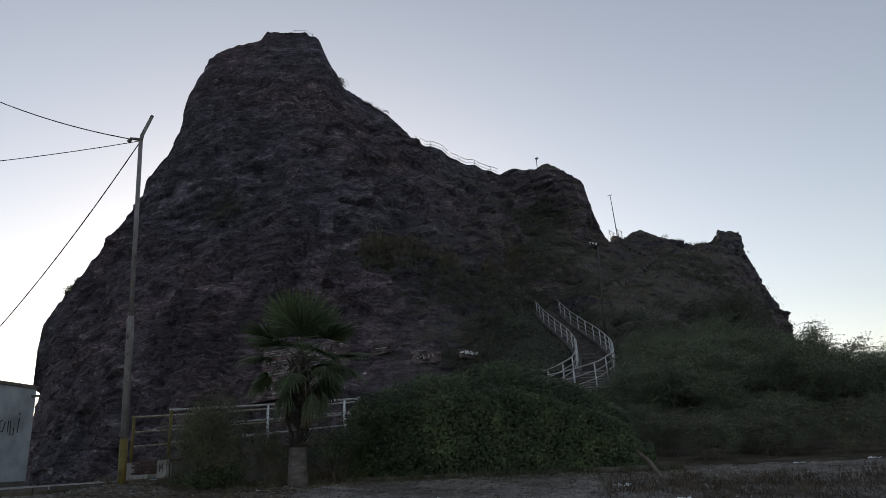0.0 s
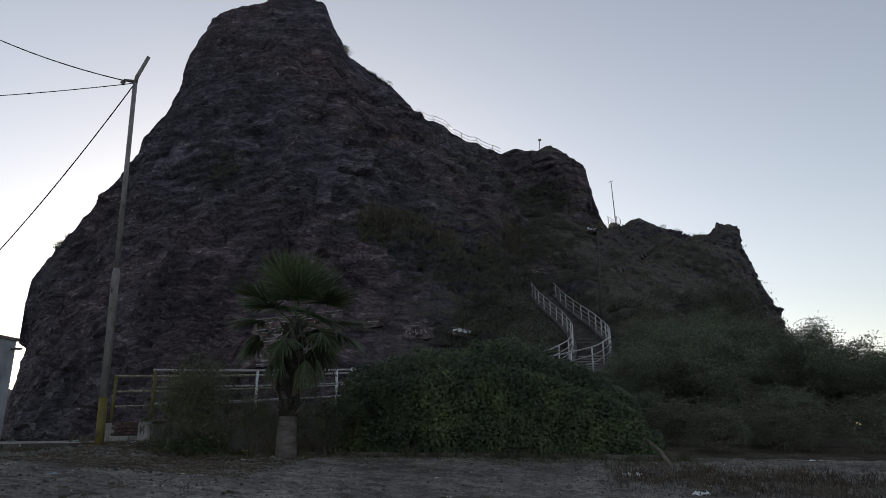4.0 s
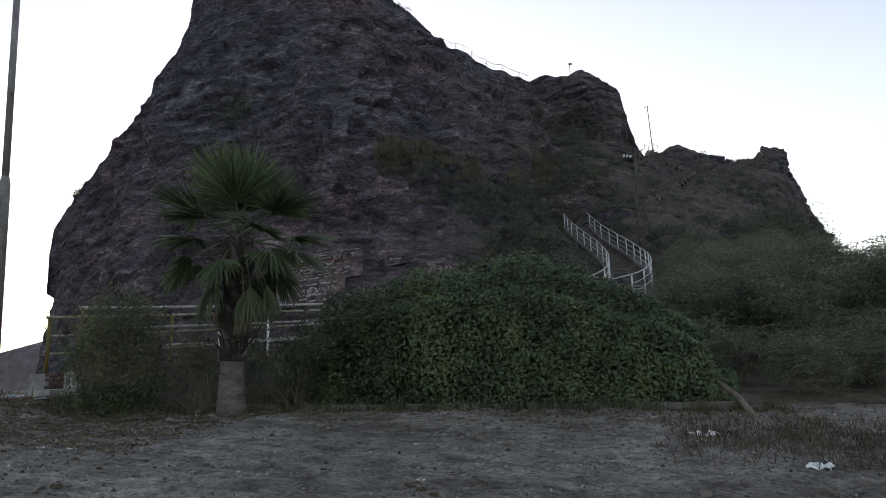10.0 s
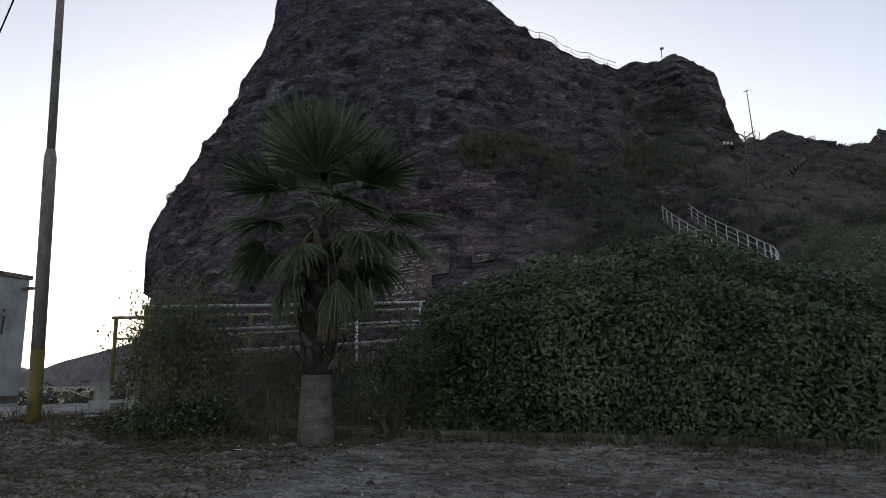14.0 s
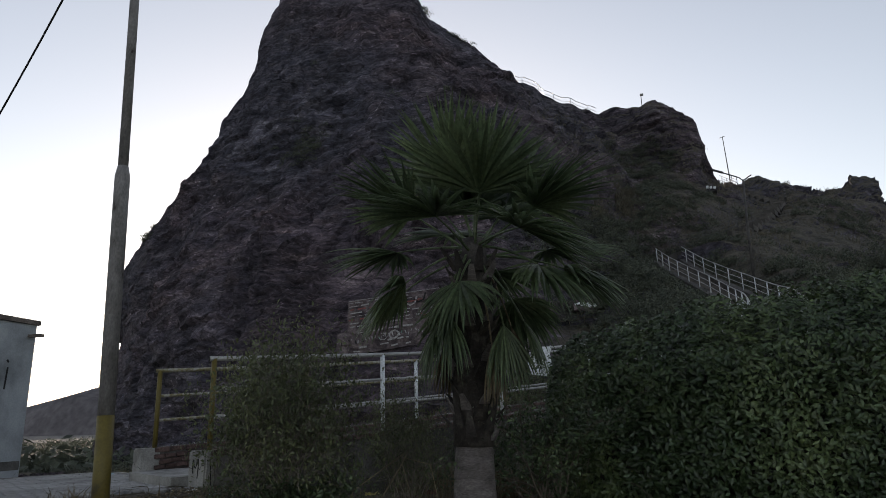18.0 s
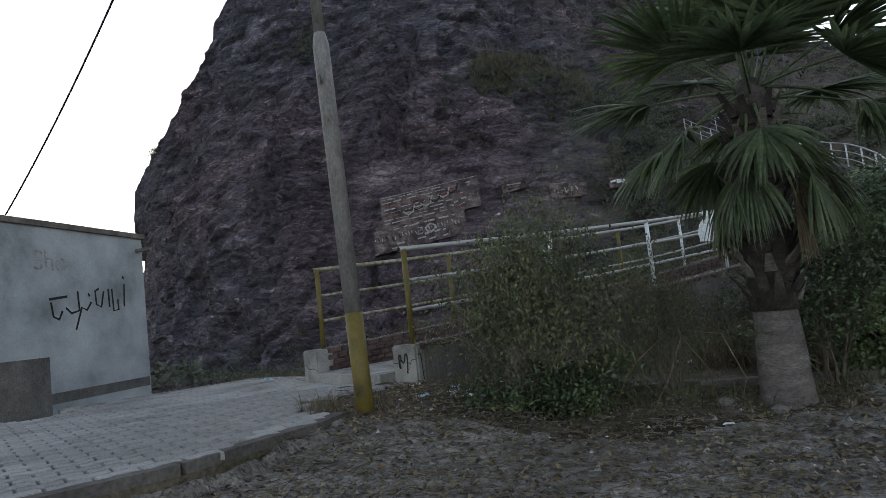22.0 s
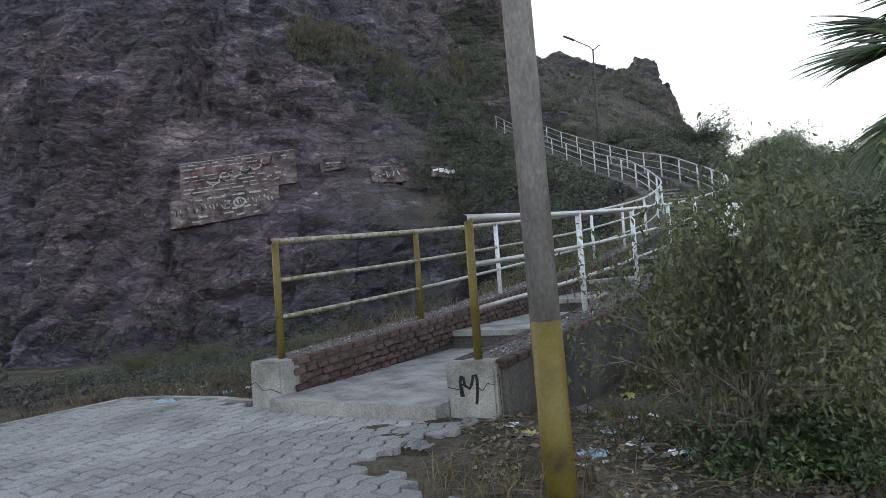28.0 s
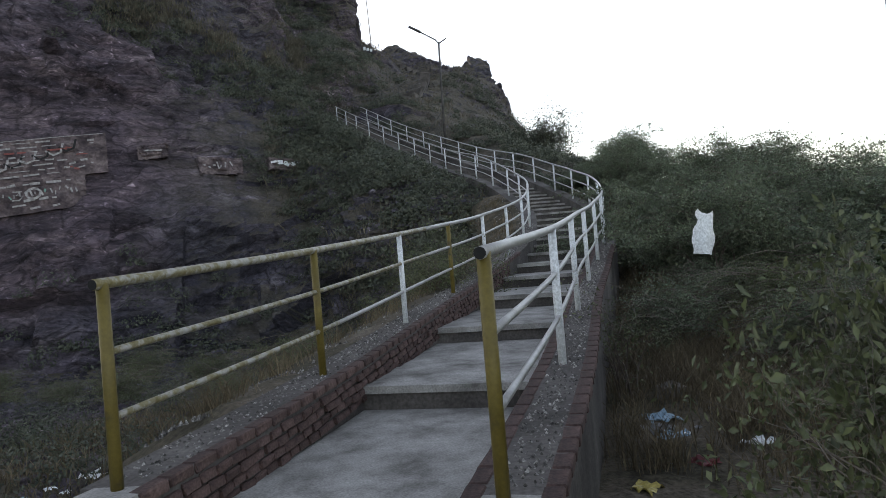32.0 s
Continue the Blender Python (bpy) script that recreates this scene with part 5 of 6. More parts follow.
for k in range(7000):
    y = rng.uniform(20.5, 49.0)
    x = -9.4 + (y - 19) * 0.52 - 1.2 - rng.random() * (6.0 + (y - 20) * 0.75)
    r = 0.03 + 0.22 * rng.random() ** 3 * smooth01(18, 40, y) + 0.05 * rng.random()
    z = land(x, y) if k % 4 == 0 or y > 40 else ground_z(x, y)
    a = rng.uniform(0, 6.28)
    ring = [(x + r * math.cos(a + i * 1.257) * rng.uniform(0.6, 1.2), y + r * math.sin(a + i * 1.257) * rng.uniform(0.6, 1.2), z - 0.02) for i in range(5)]
    tops = [(x + (px - x) * 0.6, y + (py - y) * 0.6, z + r * rng.uniform(0.3, 0.8)) for px, py, pz in ring]
    s.add(ring + tops, [(i, (i + 1) % 5, 5 + (i + 1) % 5, 5 + i) for i in range(5)] + [(5, 6, 7, 8, 9)])
tagged(part("scree", s, ROCK), "broken purple-brown scree below the hill", "scree", kind="stuff")

far = [(rng.uniform(-150, -45), rng.uniform(75, 190)) for _ in range(420)] + [(rng.uniform(-60, -22), rng.uniform(26, 60)) for _ in range(160)]
far = [(x, y, ground_z(x, y) - 0.2) for x, y in far if x < -20 - (y - 25) * 0.6]
tagged(part("far_scrub", clump_mesh("far_scrub", far, 60, 1.7, 0.55, SCRUBLEAF, 61), SCRUBLEAF), "far dusty thorn scrub on the plain", "scrub", kind="stuff")

# ---- upper stairs and rails on the hill ----
upper_stairs = thing("stairway", UPPER[0], "narrow concrete steps higher up the rock", "stairway")
build_stair(upper_stairs, UPPER_D, 1.6, 0, 0.6, "tread")
for sgn, y0, y1 in ((-1, 73.4, 79.5), (1, 73.4, 79.5), (1, 97.5, 109.0), (-1, 115.0, 124.0), (1, 119.5, 124.0)):
    stretch_line = [p for p in UPPER_D if y0 < p.y < y1]
    up_rail = thing("handrail", stretch_line[0], "pipe handrail beside the upper steps", "handrail", "stair rails")
    rail(up_rail, stretch_line, sgn * 0.8, 2.6, 0, 0.1, [DARKSTEEL] * 40, 0, r=0.04, pipe=DARKSTEEL)
ridge_rail = thing("handrail", (-21.0, 96.0, 50.5), "pipe handrail along the ridge top", "handrail", "stair rails")
ridge_line = [hill_surface(s, 2.995)[0] + Vector((0, 0.3, -0.1)) for s in np.linspace(7.36, 8.42, 30)]
rail(ridge_rail, ridge_line, 0.0, 3.2, 0, 0.0, [], 0, r=0.05, heights=(1.25, 0.65))
summit_rail = thing("handrail", (-36.0, 83.5, 65.5), "short pipe rail on the summit", "handrail", "stair rails")
rail(summit_rail, [hill_surface(s, 2.995)[0] + Vector((0, 0.3, -0.2)) for s in np.linspace(5.1, 5.42, 9)], 0.0, 1.6, 0, 0.0, [], 0, r=0.05, heights=(1.0, 0.5))

# ---- lamp post on the slope, masts on the ridge ----
lamp = thing("lamp_post", (3.62, 60.8, 11.8), "two-armed street lamp post on the slope", "lamp post")
part("post", Soup().tube([(0, 0, -0.6), (0.15, 0.4, 4.0), (0.35, 0.9, 7.6)], [0.095, 0.08, 0.07], 8), DARKSTEEL, lamp, smooth=True)
part("arm", Soup().tube([(0.35, 0.9, 7.5), (0.1, 0.9, 7.8), (-1.0, 0.9, 8.36)], 0.045, 6), DARKSTEEL, lamp)
part("arm", Soup().tube([(0.35, 0.9, 7.5), (0.7, 0.9, 7.75), (0.95, 0.9, 7.9)], 0.045, 6), DARKSTEEL, lamp)
part("lamp_head", Soup().box((-1.4, 0.9, 8.56), (0.95, 0.22, 0.1), ry=0.44), DARKSTEEL, lamp, "grey lamp head")
part("brace", Soup().tube([(0.1, 0.3, 2.4), (-1.6, 0.3, 0.2)], 0.035, 6), DARKSTEEL, lamp)
mast = thing("radio_mast", (8.9, 123.0, 39.6), "thin steel mast on the saddle", "mast")
part("tube", Soup().tube([(0, 0, -0.5), (-0.25, 0, 7.6)], [0.1, 0.06], 8), GALV, mast)
part("crossbar", Soup().tube([(-0.75, 0, 7.4), (0.1, 0, 7.6)], 0.05, 6), GALV, mast)
antenna = thing("antenna", (-3.3, 106.4, 47.0), "small antenna on the rock peak", "antenna")
part("tube", Soup().tube([(0, 0, -0.6), (0, 0, 2.5)], 0.06, 6), GALV, antenna)
part("head", Soup().box((0.1, 0, 2.3), (0.5, 0.2, 0.3)), GALV, antenna)
cabinet = thing("white_box", (3.6, 95.5, 30.2), "small white painted box on the cliff", "box")
q = hill_surface(9.9, 2.0)[0]
cabinet.location = (3.6, q.y - 1.2, 30.3)
for k in range(3):
    part("panel", bevelled_box((0.3, 0.25, 0.36), 0.03), WHITE, cabinet).location = (k * 0.42, 0, -0.16 - 0.1 * k)
part("stand", Soup().box((0.5, 1.2, -0.6), (1.2, 2.6, 0.35)), ROCK, cabinet)

# ---- painted rock panels ----
def ribbon(soup, q, n, width):
    """One flat brushed band along the points q, square to the normal n."""
    vs = []
    for i, p in enumerate(q):
        d = q[min(i + 1, len(q) - 1)] - q[max(i - 1, 0)]
        if d.length < width * 0.4:
            d = p - q[i - 1]
        side = d.cross(n).normalized() * width / 2
        vs += [p - side, p + side]
    soup.add(vs, [(2 * i, 2 * i + 2, 2 * i + 3, 2 * i + 1) for i in range(len(q) - 1)])


def facing(tl, tr, drop, name, label, sunk=32):
    """A rough painted rock slab spanned by its upper corners, thick towards the hill."""
    tl, tr = Vector(tl), Vector(tr)
    gaps = []
    for i in range(9):
        for j in range(4):
            p = tl.lerp(tr, i / 8) + Vector((0, 0, -drop * j / 3))
            near = HV[(np.abs(HV[:, 0] - p.x) < 0.45) & (np.abs(HV[:, 2] - p.z) < 0.45)]
            if len(near):
                gaps.append(float(near[:, 1].min()) - p.y)
    into = float(np.percentile(gaps, sunk)) - 0.05 if gaps else 0.0
    tl, tr = tl + Vector((0, into, 0)), tr + Vector((0, into, 0))
    u = tr - tl
    w = u.length
    u.normalize()
    back = Vector((-u.y, u.x, 0)).normalized()
    dn = (Vector((0, 0, -1)) - back * 0.18)
    s, nu, nd = Soup(), 22, 10
    for j in range(nd + 1):
        for i in range(nu + 1):
            p = tl + u * w * i / nu + dn * drop * j / nd
            p += back * (0.1 * noise.cell(Vector((i * 0.3 + (j // 2) * 0.7, j * 0.5, w))) + 0.06 * noise.noise(Vector((i * 0.9, j * 1.3, 2))))
            if i in (0, nu) or j in (0, nd):
                p += (u * noise.noise(Vector((j * 1.1, 3, i))) + dn * noise.noise(Vector((i * 1.1, 8, j)))) * 0.07
            s.v.append(tuple(p))
    nw = nu + 1
    s.f = [(j * nw + i, (j + 1) * nw + i, (j + 1) * nw + i + 1, j * nw + i + 1) for j in range(nd) for i in range(nu)]
    rim = [i for i in range(nw)] + [j * nw + nu for j in range(1, nd + 1)] + [nd * nw + i for i in range(nu - 1, -1, -1)] + [j * nw for j in range(nd - 1, 0, -1)]
    n = len(s.v)
    for i in rim:
        s.v.append(tuple(Vector(s.v[i]) + back * 3.0))
    m = len(rim)
    s.f += [(rim[k], rim[(k + 1) % m], n + (k + 1) % m, n + k) for k in range(m)]
    ob = tagged(part(name, s, PALEPAINT), label, "painted rock", "painted rocks")

    def mark(pts, width, mat=CHALK):
        """A brushed stroke on the slab: pairs from 0 to 1 across and down."""
        r = Soup()
        q = [tl + u * w * a + dn * drop * b - back * 0.16 for a, b in pts]
        ribbon(r, q, back, width)
        part("painted_stroke", r, mat, ob)
    return mark


off = Vector((0.5, -1.15, 0))
mark = facing(Vector((-25.46, 55.42, 11.34)) + off, Vector((-18.54, 57.93, 12.31)) + off, 2.35, "painted_slab", "flat rock slab with worn white and red painted writing")
rnd = random.Random(4)
REDMARK = material("faded_red_paint", [(0.16, 0.05, 0.045), (0.24, 0.09, 0.08)], scale=3, rough=0.9, bump=0.0)
GREENMARK = material("faded_green_paint", [(0.1, 0.2, 0.17), (0.22, 0.33, 0.29)], scale=3, rough=0.9, bump=0.0)


for row in range(8):
    a0 = 0.01 + 0.02 * rnd.random()
    while a0 < 0.62:
        ln = rnd.uniform(0.03, 0.14)
        b0 = 0.1 + 0.112 * row
        mark([(a0, b0), (a0 + ln, b0 + rnd.uniform(-0.012, 0.012))], rnd.uniform(0.04, 0.1), REDMARK if row % 3 == 2 and rnd.random() < 0.6 else CHALK)
        a0 += ln + rnd.uniform(0.015, 0.06)
for k in range(6):
    a0, b0 = 0.22 + 0.09 * k, 0.62 - 0.07 * k
    mark([(a0, b0), (a0 + 0.05, b0 + 0.12), (a0 + 0.1, b0 + 0.06), (a0 + 0.12, b0 - 0.16)], 0.11, BLACK if k % 2 else CHALK)
for k in range(14):
    a0, b0 = rnd.uniform(0.62, 0.92), rnd.uniform(0.1, 0.9)
    mark([(a0, b0), (a0 + rnd.uniform(0.02, 0.07), b0 + rnd.uniform(-0.03, 0.03))], rnd.uniform(0.05, 0.12), CHALK if k % 3 else REDMARK)
mark([(0.01, 0.025), (0.35, 0.03), (0.7, 0.02), (0.98, 0.03)], 0.04, CHALK)
mark2 = facing(Vector((-25.6, 53.5, 8.75)) + off, Vector((-19.4, 55.9, 9.7)) + off, 1.75, "painted_slab", "lower rock slab with pale and green painted writing")
for k in range(26):
    a0, b0 = 0.02 + 0.036 * k, 0.3 + 0.12 * rnd.random()
    mark2([(a0, b0), (a0 + rnd.uniform(-0.01, 0.02), b0 + rnd.uniform(0.05, 0.2))], rnd.uniform(0.05, 0.1), BLACK if k < 9 and k % 2 else GREENMARK if k % 7 == 5 else CHALK)
for k in range(20):
    a0, b0 = rnd.uniform(0.02, 0.9), rnd.choice((0.12, 0.62, 0.75, 0.88))
    mark2([(a0, b0), (a0 + rnd.uniform(0.03, 0.1), b0 + rnd.uniform(-0.03, 0.03))], rnd.uniform(0.06, 0.14), CHALK)
for cx, r in ((0.62, 0.1),):
    mark2([(cx + r * 0.5 * math.cos(0.6 * q), 0.42 + r * 1.6 * math.sin(0.6 * q)) for q in range(11)], 0.12, CHALK)
mark2([(0.48, 0.3), (0.54, 0.32), (0.5, 0.42), (0.55, 0.46), (0.52, 0.58), (0.47, 0.56)], 0.07, CHALK)
mark3 = facing((-8.9, 58.9, 10.85), (-6.3, 59.4, 10.6), 0.8, "painted_slab", "small white painted rock ledge", 52)
for k in range(6):
    mark3([(0.03 + 0.16 * k, 0.25 + 0.3 * rnd.random()), (0.17 + 0.15 * k, 0.2 + 0.4 * rnd.random())], rnd.uniform(0.1, 0.28), WHITE)
mark4 = facing((-13.2, 57.8, 11.0), (-10.6, 58.5, 10.9), 1.1, "painted_slab", "chipped pale rock with white scrawl", 52)
for k in range(7):
    mark4([(0.1 + 0.1 * k, 0.2 + 0.4 * rnd.random()), (0.1 + 0.1 * k + rnd.uniform(-0.03, 0.08), 0.4 + 0.4 * rnd.random())], 0.09)
mark5 = facing((-16.6, 57.5, 11.7), (-14.9, 57.9, 11.9), 0.9, "painted_slab", "pale squared rock face", 52)
mark5([(0.2, 0.4), (0.8, 0.5)], 0.1)

# ---- writing ----
def letters(text, size, m, mat, parent, name="painted_letter"):
    cu = bpy.data.curves.new("letters", "FONT")
    cu.body, cu.size, cu.extrude = text, size, 0.001
    tmp = bpy.data.objects.new("letters", cu)
    scene.collection.objects.link(tmp)
    me = bpy.data.meshes.new_from_object(tmp.evaluated_get(bpy.context.evaluated_depsgraph_get()))
    bpy.data.objects.remove(tmp)
    ob = part(name, me, mat, parent)
    ob.data.materials.clear()
    ob.data.materials.append(mat)
    ob.matrix_local = m
    return ob


SHOP_TURN = SH @ Matrix.Rotation(math.pi / 2, 4, "X")
for k, ch in enumerate(("H", "u", "Z", "ai", "L")):
    letters(ch, 0.3, Matrix.Translation(sp(-0.52, -0.05, 2.28 - 0.3 * k)) @ SHOP_TURN, CHALK, shop)
letters("sulman", 0.27, Matrix.Translation(sp(-0.15, -0.965, 0.45)) @ SHOP_TURN, CHALK, shop)
EAST_TURN = SH @ Matrix.Rotation(math.pi / 2, 4, "Z") @ Matrix.Rotation(math.pi / 2, 4, "X")
letters("Sho", 0.5, Matrix.Translation(sp(0.006, 0.75, 2.25)) @ EAST_TURN, CHALK, shop)


def brushed(pts, width, parent, place, mat):
    """A painted stroke; place turns (across, up) into the parent's space."""
    r = Soup()
    q = [Vector(place(a, b)) for a, b in pts]
    n = (Vector(place(1, 0)) - Vector(place(0, 0))).cross(Vector(place(0, 1)) - Vector(place(0, 0))).normalized()
    ribbon(r, q, n, width)
    return part("painted_stroke", r, mat, parent)


wall_at = lambda a, b: sp(0.006, a * 0.84, b)
for pts in ([(3.55, 2.05), (3.52, 1.6)], [(3.56, 2.15), (3.5, 2.2)], [(3.3, 1.75), (3.32, 1.55), (3.15, 1.52), (3.12, 1.95)], [(3.0, 1.95), (3.02, 1.6)], [(2.85, 1.9), (2.75, 1.6), (2.6, 1.65), (2.58, 1.9), (2.7, 1.95)], [(2.45, 1.7), (2.3, 1.55), (2.15, 1.6), (1.95, 1.2)], [(2.4, 1.8), (2.36, 1.86)], [(2.05, 1.9), (2.08, 1.55), (1.85, 1.5), (1.7, 1.6)], [(1.6, 1.55), (1.5, 1.4), (1.35, 1.45), (1.3, 1.7)], [(1.25, 1.75), (1.75, 1.8)]):
    brushed(pts, 0.045, shop, wall_at, BLACK)
shut_at = lambda a, b: sp(a, 0.045, b)
for pts in ([(-1.0, 2.2), (-1.6, 2.15)], [(-1.1, 1.9), (-1.05, 1.7), (-1.3, 1.75)], [(-1.5, 1.95), (-1.55, 1.7)], [(-0.95, 1.35), (-1.2, 1.35), (-1.2, 1.2), (-0.98, 1.15), (-1.1, 1.0), (-1.25, 1.02)], [(-1.6, 1.4), (-1.75, 1.0)], [(-1.6, 1.4), (-1.5, 1.0)], [(-1.7, 1.15), (-1.5, 1.15)]):
    brushed(pts, 0.05, shop, shut_at, CHALK)
sbox("patch_of_damp", (0.001, 0.02, -0.02), (0.004, 3.6, 0.16), PLINTH, "damp-stained plaster foot")
sbox("roof_spout", (0.0, 3.4, 2.72), (0.32, 3.5, 2.78), ROOFSLAB)

# the painted letter on the ramp's block
front = lambda a, b: (a * 0.85, -0.224, 0.2 + b * 0.85)
brushed([(-0.1, 0.02), (-0.09, -0.04), (-0.085, -0.07)], 0.03, block_r, front, BLACK)
brushed([(-0.1, -0.07), (-0.108, 0.08), (-0.095, 0.13), (-0.075, 0.12), (-0.06, 0.04), (-0.015, 0.01), (0.01, 0.05), (0.03, 0.13), (0.06, 0.14), (0.07, 0.09), (0.065, -0.02), (0.05, -0.14)], 0.026, block_r, front, BLACK)
brushed([(-0.1, 0.05), (-0.06, 0.045)], 0.016, block_r, front, BLACK)
for ob, pts in ((block_l, [(-0.24, 0.0), (-0.15, 0.03), (-0.05, -0.06), (0.1, -0.05), (0.24, -0.09)]), (block_r, [(-0.24, 0.02), (-0.12, 0.0)]), (block_r, [(0.06, 0.03), (0.12, -0.01), (0.17, 0.06), (0.24, 0.05)])):
    brushed(pts, 0.008, ob, front, BLACK)
side_face = lambda a, b: (0.224, a, b + 0.15)
brushed([(-0.2, 0.15), (-0.15, 0.17), (-0.13, -0.15), (-0.18, -0.2)], 0.015, block_r, side_face, BLACK)

# ---- kerb of the hedge bed ----
def kerb(name, pts, w, h, label, mat=CONCRETE):
    line = [Vector(p) for p in pts]
    s = Soup()
    for a, b in zip(line, line[1:]):
        n = max(1, int((b - a).length / 0.9))
        for k in range(n):
            p, q = a.lerp(b, k / n), a.lerp(b, (k + 0.985) / n)
            c = (p + q) / 2
            s.box((c.x, c.y, c.z + h / 2 + 0.012 * noise.noise(c * 3)), ((q - p).length, w, h), math.atan2((q - p).y, (q - p).x))
    return tagged(part(name, s, mat), label, "kerb", kind="structure")


kerb("kerb_hedge", [(-7.0, 17.0, 1.42), (-4.6, 17.25, 1.4), (-2.0, 17.2, 1.38), (3.6, 17.35, 1.32)], 0.16, 0.14, "low broken concrete kerb under the hedge", MORTAR)
kerb("kerb_court", [(-7.85, 16.98, 1.6), (-7.3, 16.7, 1.6), (-6.7, 16.4, 1.58)], 0.26, 0.14, "cracked concrete kerb beside the ramp")
kerb("kerb_paving", [(-13.35, 16.7, 1.6), (-12.72, 18.05, 1.6), (-12.0, 19.3, 1.6), (-11.4, 19.22, 1.6), (-10.7, 18.92, 1.6), (-10.2, 18.55, 1.6)], 0.1, 0.19, "thin concrete edging of the paved court")

# the shadow on this edging's face is put into its dark concrete
kerb("kerb_edge", [(-10.33, 8.0, 1.5), (-8.44, 12.15, 1.5), (-7.93, 13.1, 1.5), (-7.68, 14.4, 1.5), (-7.72, 14.95, 1.5)], 0.14, 0.272, "worn concrete edging of the paved court, darkened for shade", OLDCONC)

# ---- far hills ----
s = Soup()
n = 60
for i in range(n + 1):
    x = -620 + 560 * i / n
    z = 16 + 9 * fbm(x * 0.012, 1.5, 0, 4) + 12 * math.exp(-((x + 365) / 60) ** 2)
    s.v += [(x, 330, -6), (x, 345, z * 0.7), (x, 380, z), (x, 450, -8)]
s.f = [(4 * i + k, 4 * i + 4 + k, 4 * i + 5 + k, 4 * i + 1 + k) for i in range(n) for k in range(3)]
tagged(part("backdrop_hills", s, FARROCK, smooth=True), "low hazy brown hills on the horizon", "hills", kind="structure")

# ---- litter ----
def crumpled(size, seed, lift=0.25, stretch=1.0):
    rnd = random.Random(seed)
    s, n = Soup(), 7
    for j in range(n):
        for i in range(n):
            a, b = (i / (n - 1) - 0.5), (j / (n - 1) - 0.5)
            r = 1 - 0.35 * rnd.random() * (i in (0, n - 1) or j in (0, n - 1))
            s.v.append((a * size * stretch * r, b * size * r, size * lift * (0.12 + abs(noise.noise(Vector((a * 4 + seed, b * 4, 1.0)))) * 1.3)))
    s.f = [(j * n + i, j * n + i + 1, (j + 1) * n + i + 1, (j + 1) * n + i) for j in range(n - 1) for i in range(n - 1)]
    return s


GREYCLOTH = material("grey_rag", [(0.1, 0.1, 0.105), (0.2, 0.2, 0.205)], scale=7, rough=0.9, bump=0.4, distance=0.01)
LITTER = [
    (-4.87, 16.48, 0.22, PLASTICW, "plastic_bag", "crumpled white plastic bag lying on the soil"), (2.4, 12.3, 0.2, PLASTICW, "paper_scrap", "white paper scrap on the bare soil"),
    (-11.3, 18.9, 0.3, PLASTICB, "plastic_bag", "crumpled blue plastic bag on the paving's edge"), (-7.5, 16.5, 0.32, PLASTICY, "wrapper", "yellow food wrapper on the soil"),
    (-7.25, 15.75, 0.24, PLASTICB, "plastic_bag", "pale blue plastic bag beside the pole"), (-6.45, 17.2, 0.16, PLASTICW, "paper_scrap", "white scrap among dry weeds"),
    (-8.35, 16.2, 0.26, GREYCLOTH, "rag", "grey torn rag on the broken paving"), (-6.95, 15.9, 0.14, PLASTICW, "paper_scrap", "white scrap on the soil"),
    (-5.95, 16.6, 0.34, PLASTICW, "plastic_bag", "white and blue plastic bag under the shrub"), (-10.75, 21.4, 0.35, PLASTICW, "plastic_bag", "white plastic bag on the grass slope"),
    (-11.3, 20.9, 0.32, PLASTICB, "plastic_bag", "pale blue plastic sheet on the grass slope"), (-5.0, 20.5, 0.5, PLASTICB, "plastic_bag", "blue plastic bag heap beside the wall"),
    (-5.24, 19.9, 0.46, PLASTICB, "plastic_bag", "pale blue plastic bags beside the wall"), (-5.3, 20.1, 0.4, GREYCLOTH, "rag", "grey rag in the rubbish heap"), (-4.76, 19.3, 0.34, PLASTICW, "paper_scrap", "white paper strip among dry grass"),
    (-5.47, 19.07, 0.28, REDPAINT, "wrapper", "reddish wrapper among dry grass"), (-6.24, 18.72, 0.3, PLASTICY, "wrapper", "yellow and white wrapper beside the wall"), (-3.9, 13.0, 0.16, PLASTICW, "paper_scrap", "white scrap on the trampled soil"),
    (3.3, 15.7, 0.34, GREYCLOTH, "rag", "pale grey rag in the weeds"), (2.95, 15.4, 0.4, PLASTICW, "plastic_bag", "flattened pale plastic bag in the weeds"), (3.9, 14.2, 0.34, PLASTICW, "plastic_bag", "pale plastic bag beside the weeds"),
    (-1.2, 9.4, 0.18, PLASTICW, "paper_scrap", "white scrap on the bare soil"), (0.2, 12.9, 0.12, PLASTICW, "paper_scrap", "small white scrap on the bare soil"), (-0.3, 14.4, 0.12, PLASTICW, "paper_scrap", "small white scrap on the bare soil"),
    (-5.4, 11.55, 0.22, PLASTICB, "paper_scrap", "pale blue packet on the soil"), (-4.2, 12.9, 0.2, PLASTICW, "paper_scrap", "white strip on the soil"), (6.6, 17.8, 0.36, PLASTICW, "plastic_bag", "white plastic bag at the bushes' foot"), (8.3, 18.6, 0.3, PLASTICW, "plastic_bag", "white plastic bag at the bushes' foot"),
    (-7.2, 17.6, 0.2, PLASTICW, "paper_scrap", "white scrap beside the ramp wall"), (-6.2, 15.9, 0.18, PLASTICW, "paper_scrap", "white scrap under the shrub"), (-7.0, 16.6, 0.18, GREYCLOTH, "paper_scrap", "grey scrap on the soil"), (-6.6, 16.2, 0.15, PLASTICW, "paper_scrap", "white scrap on the soil"),
]
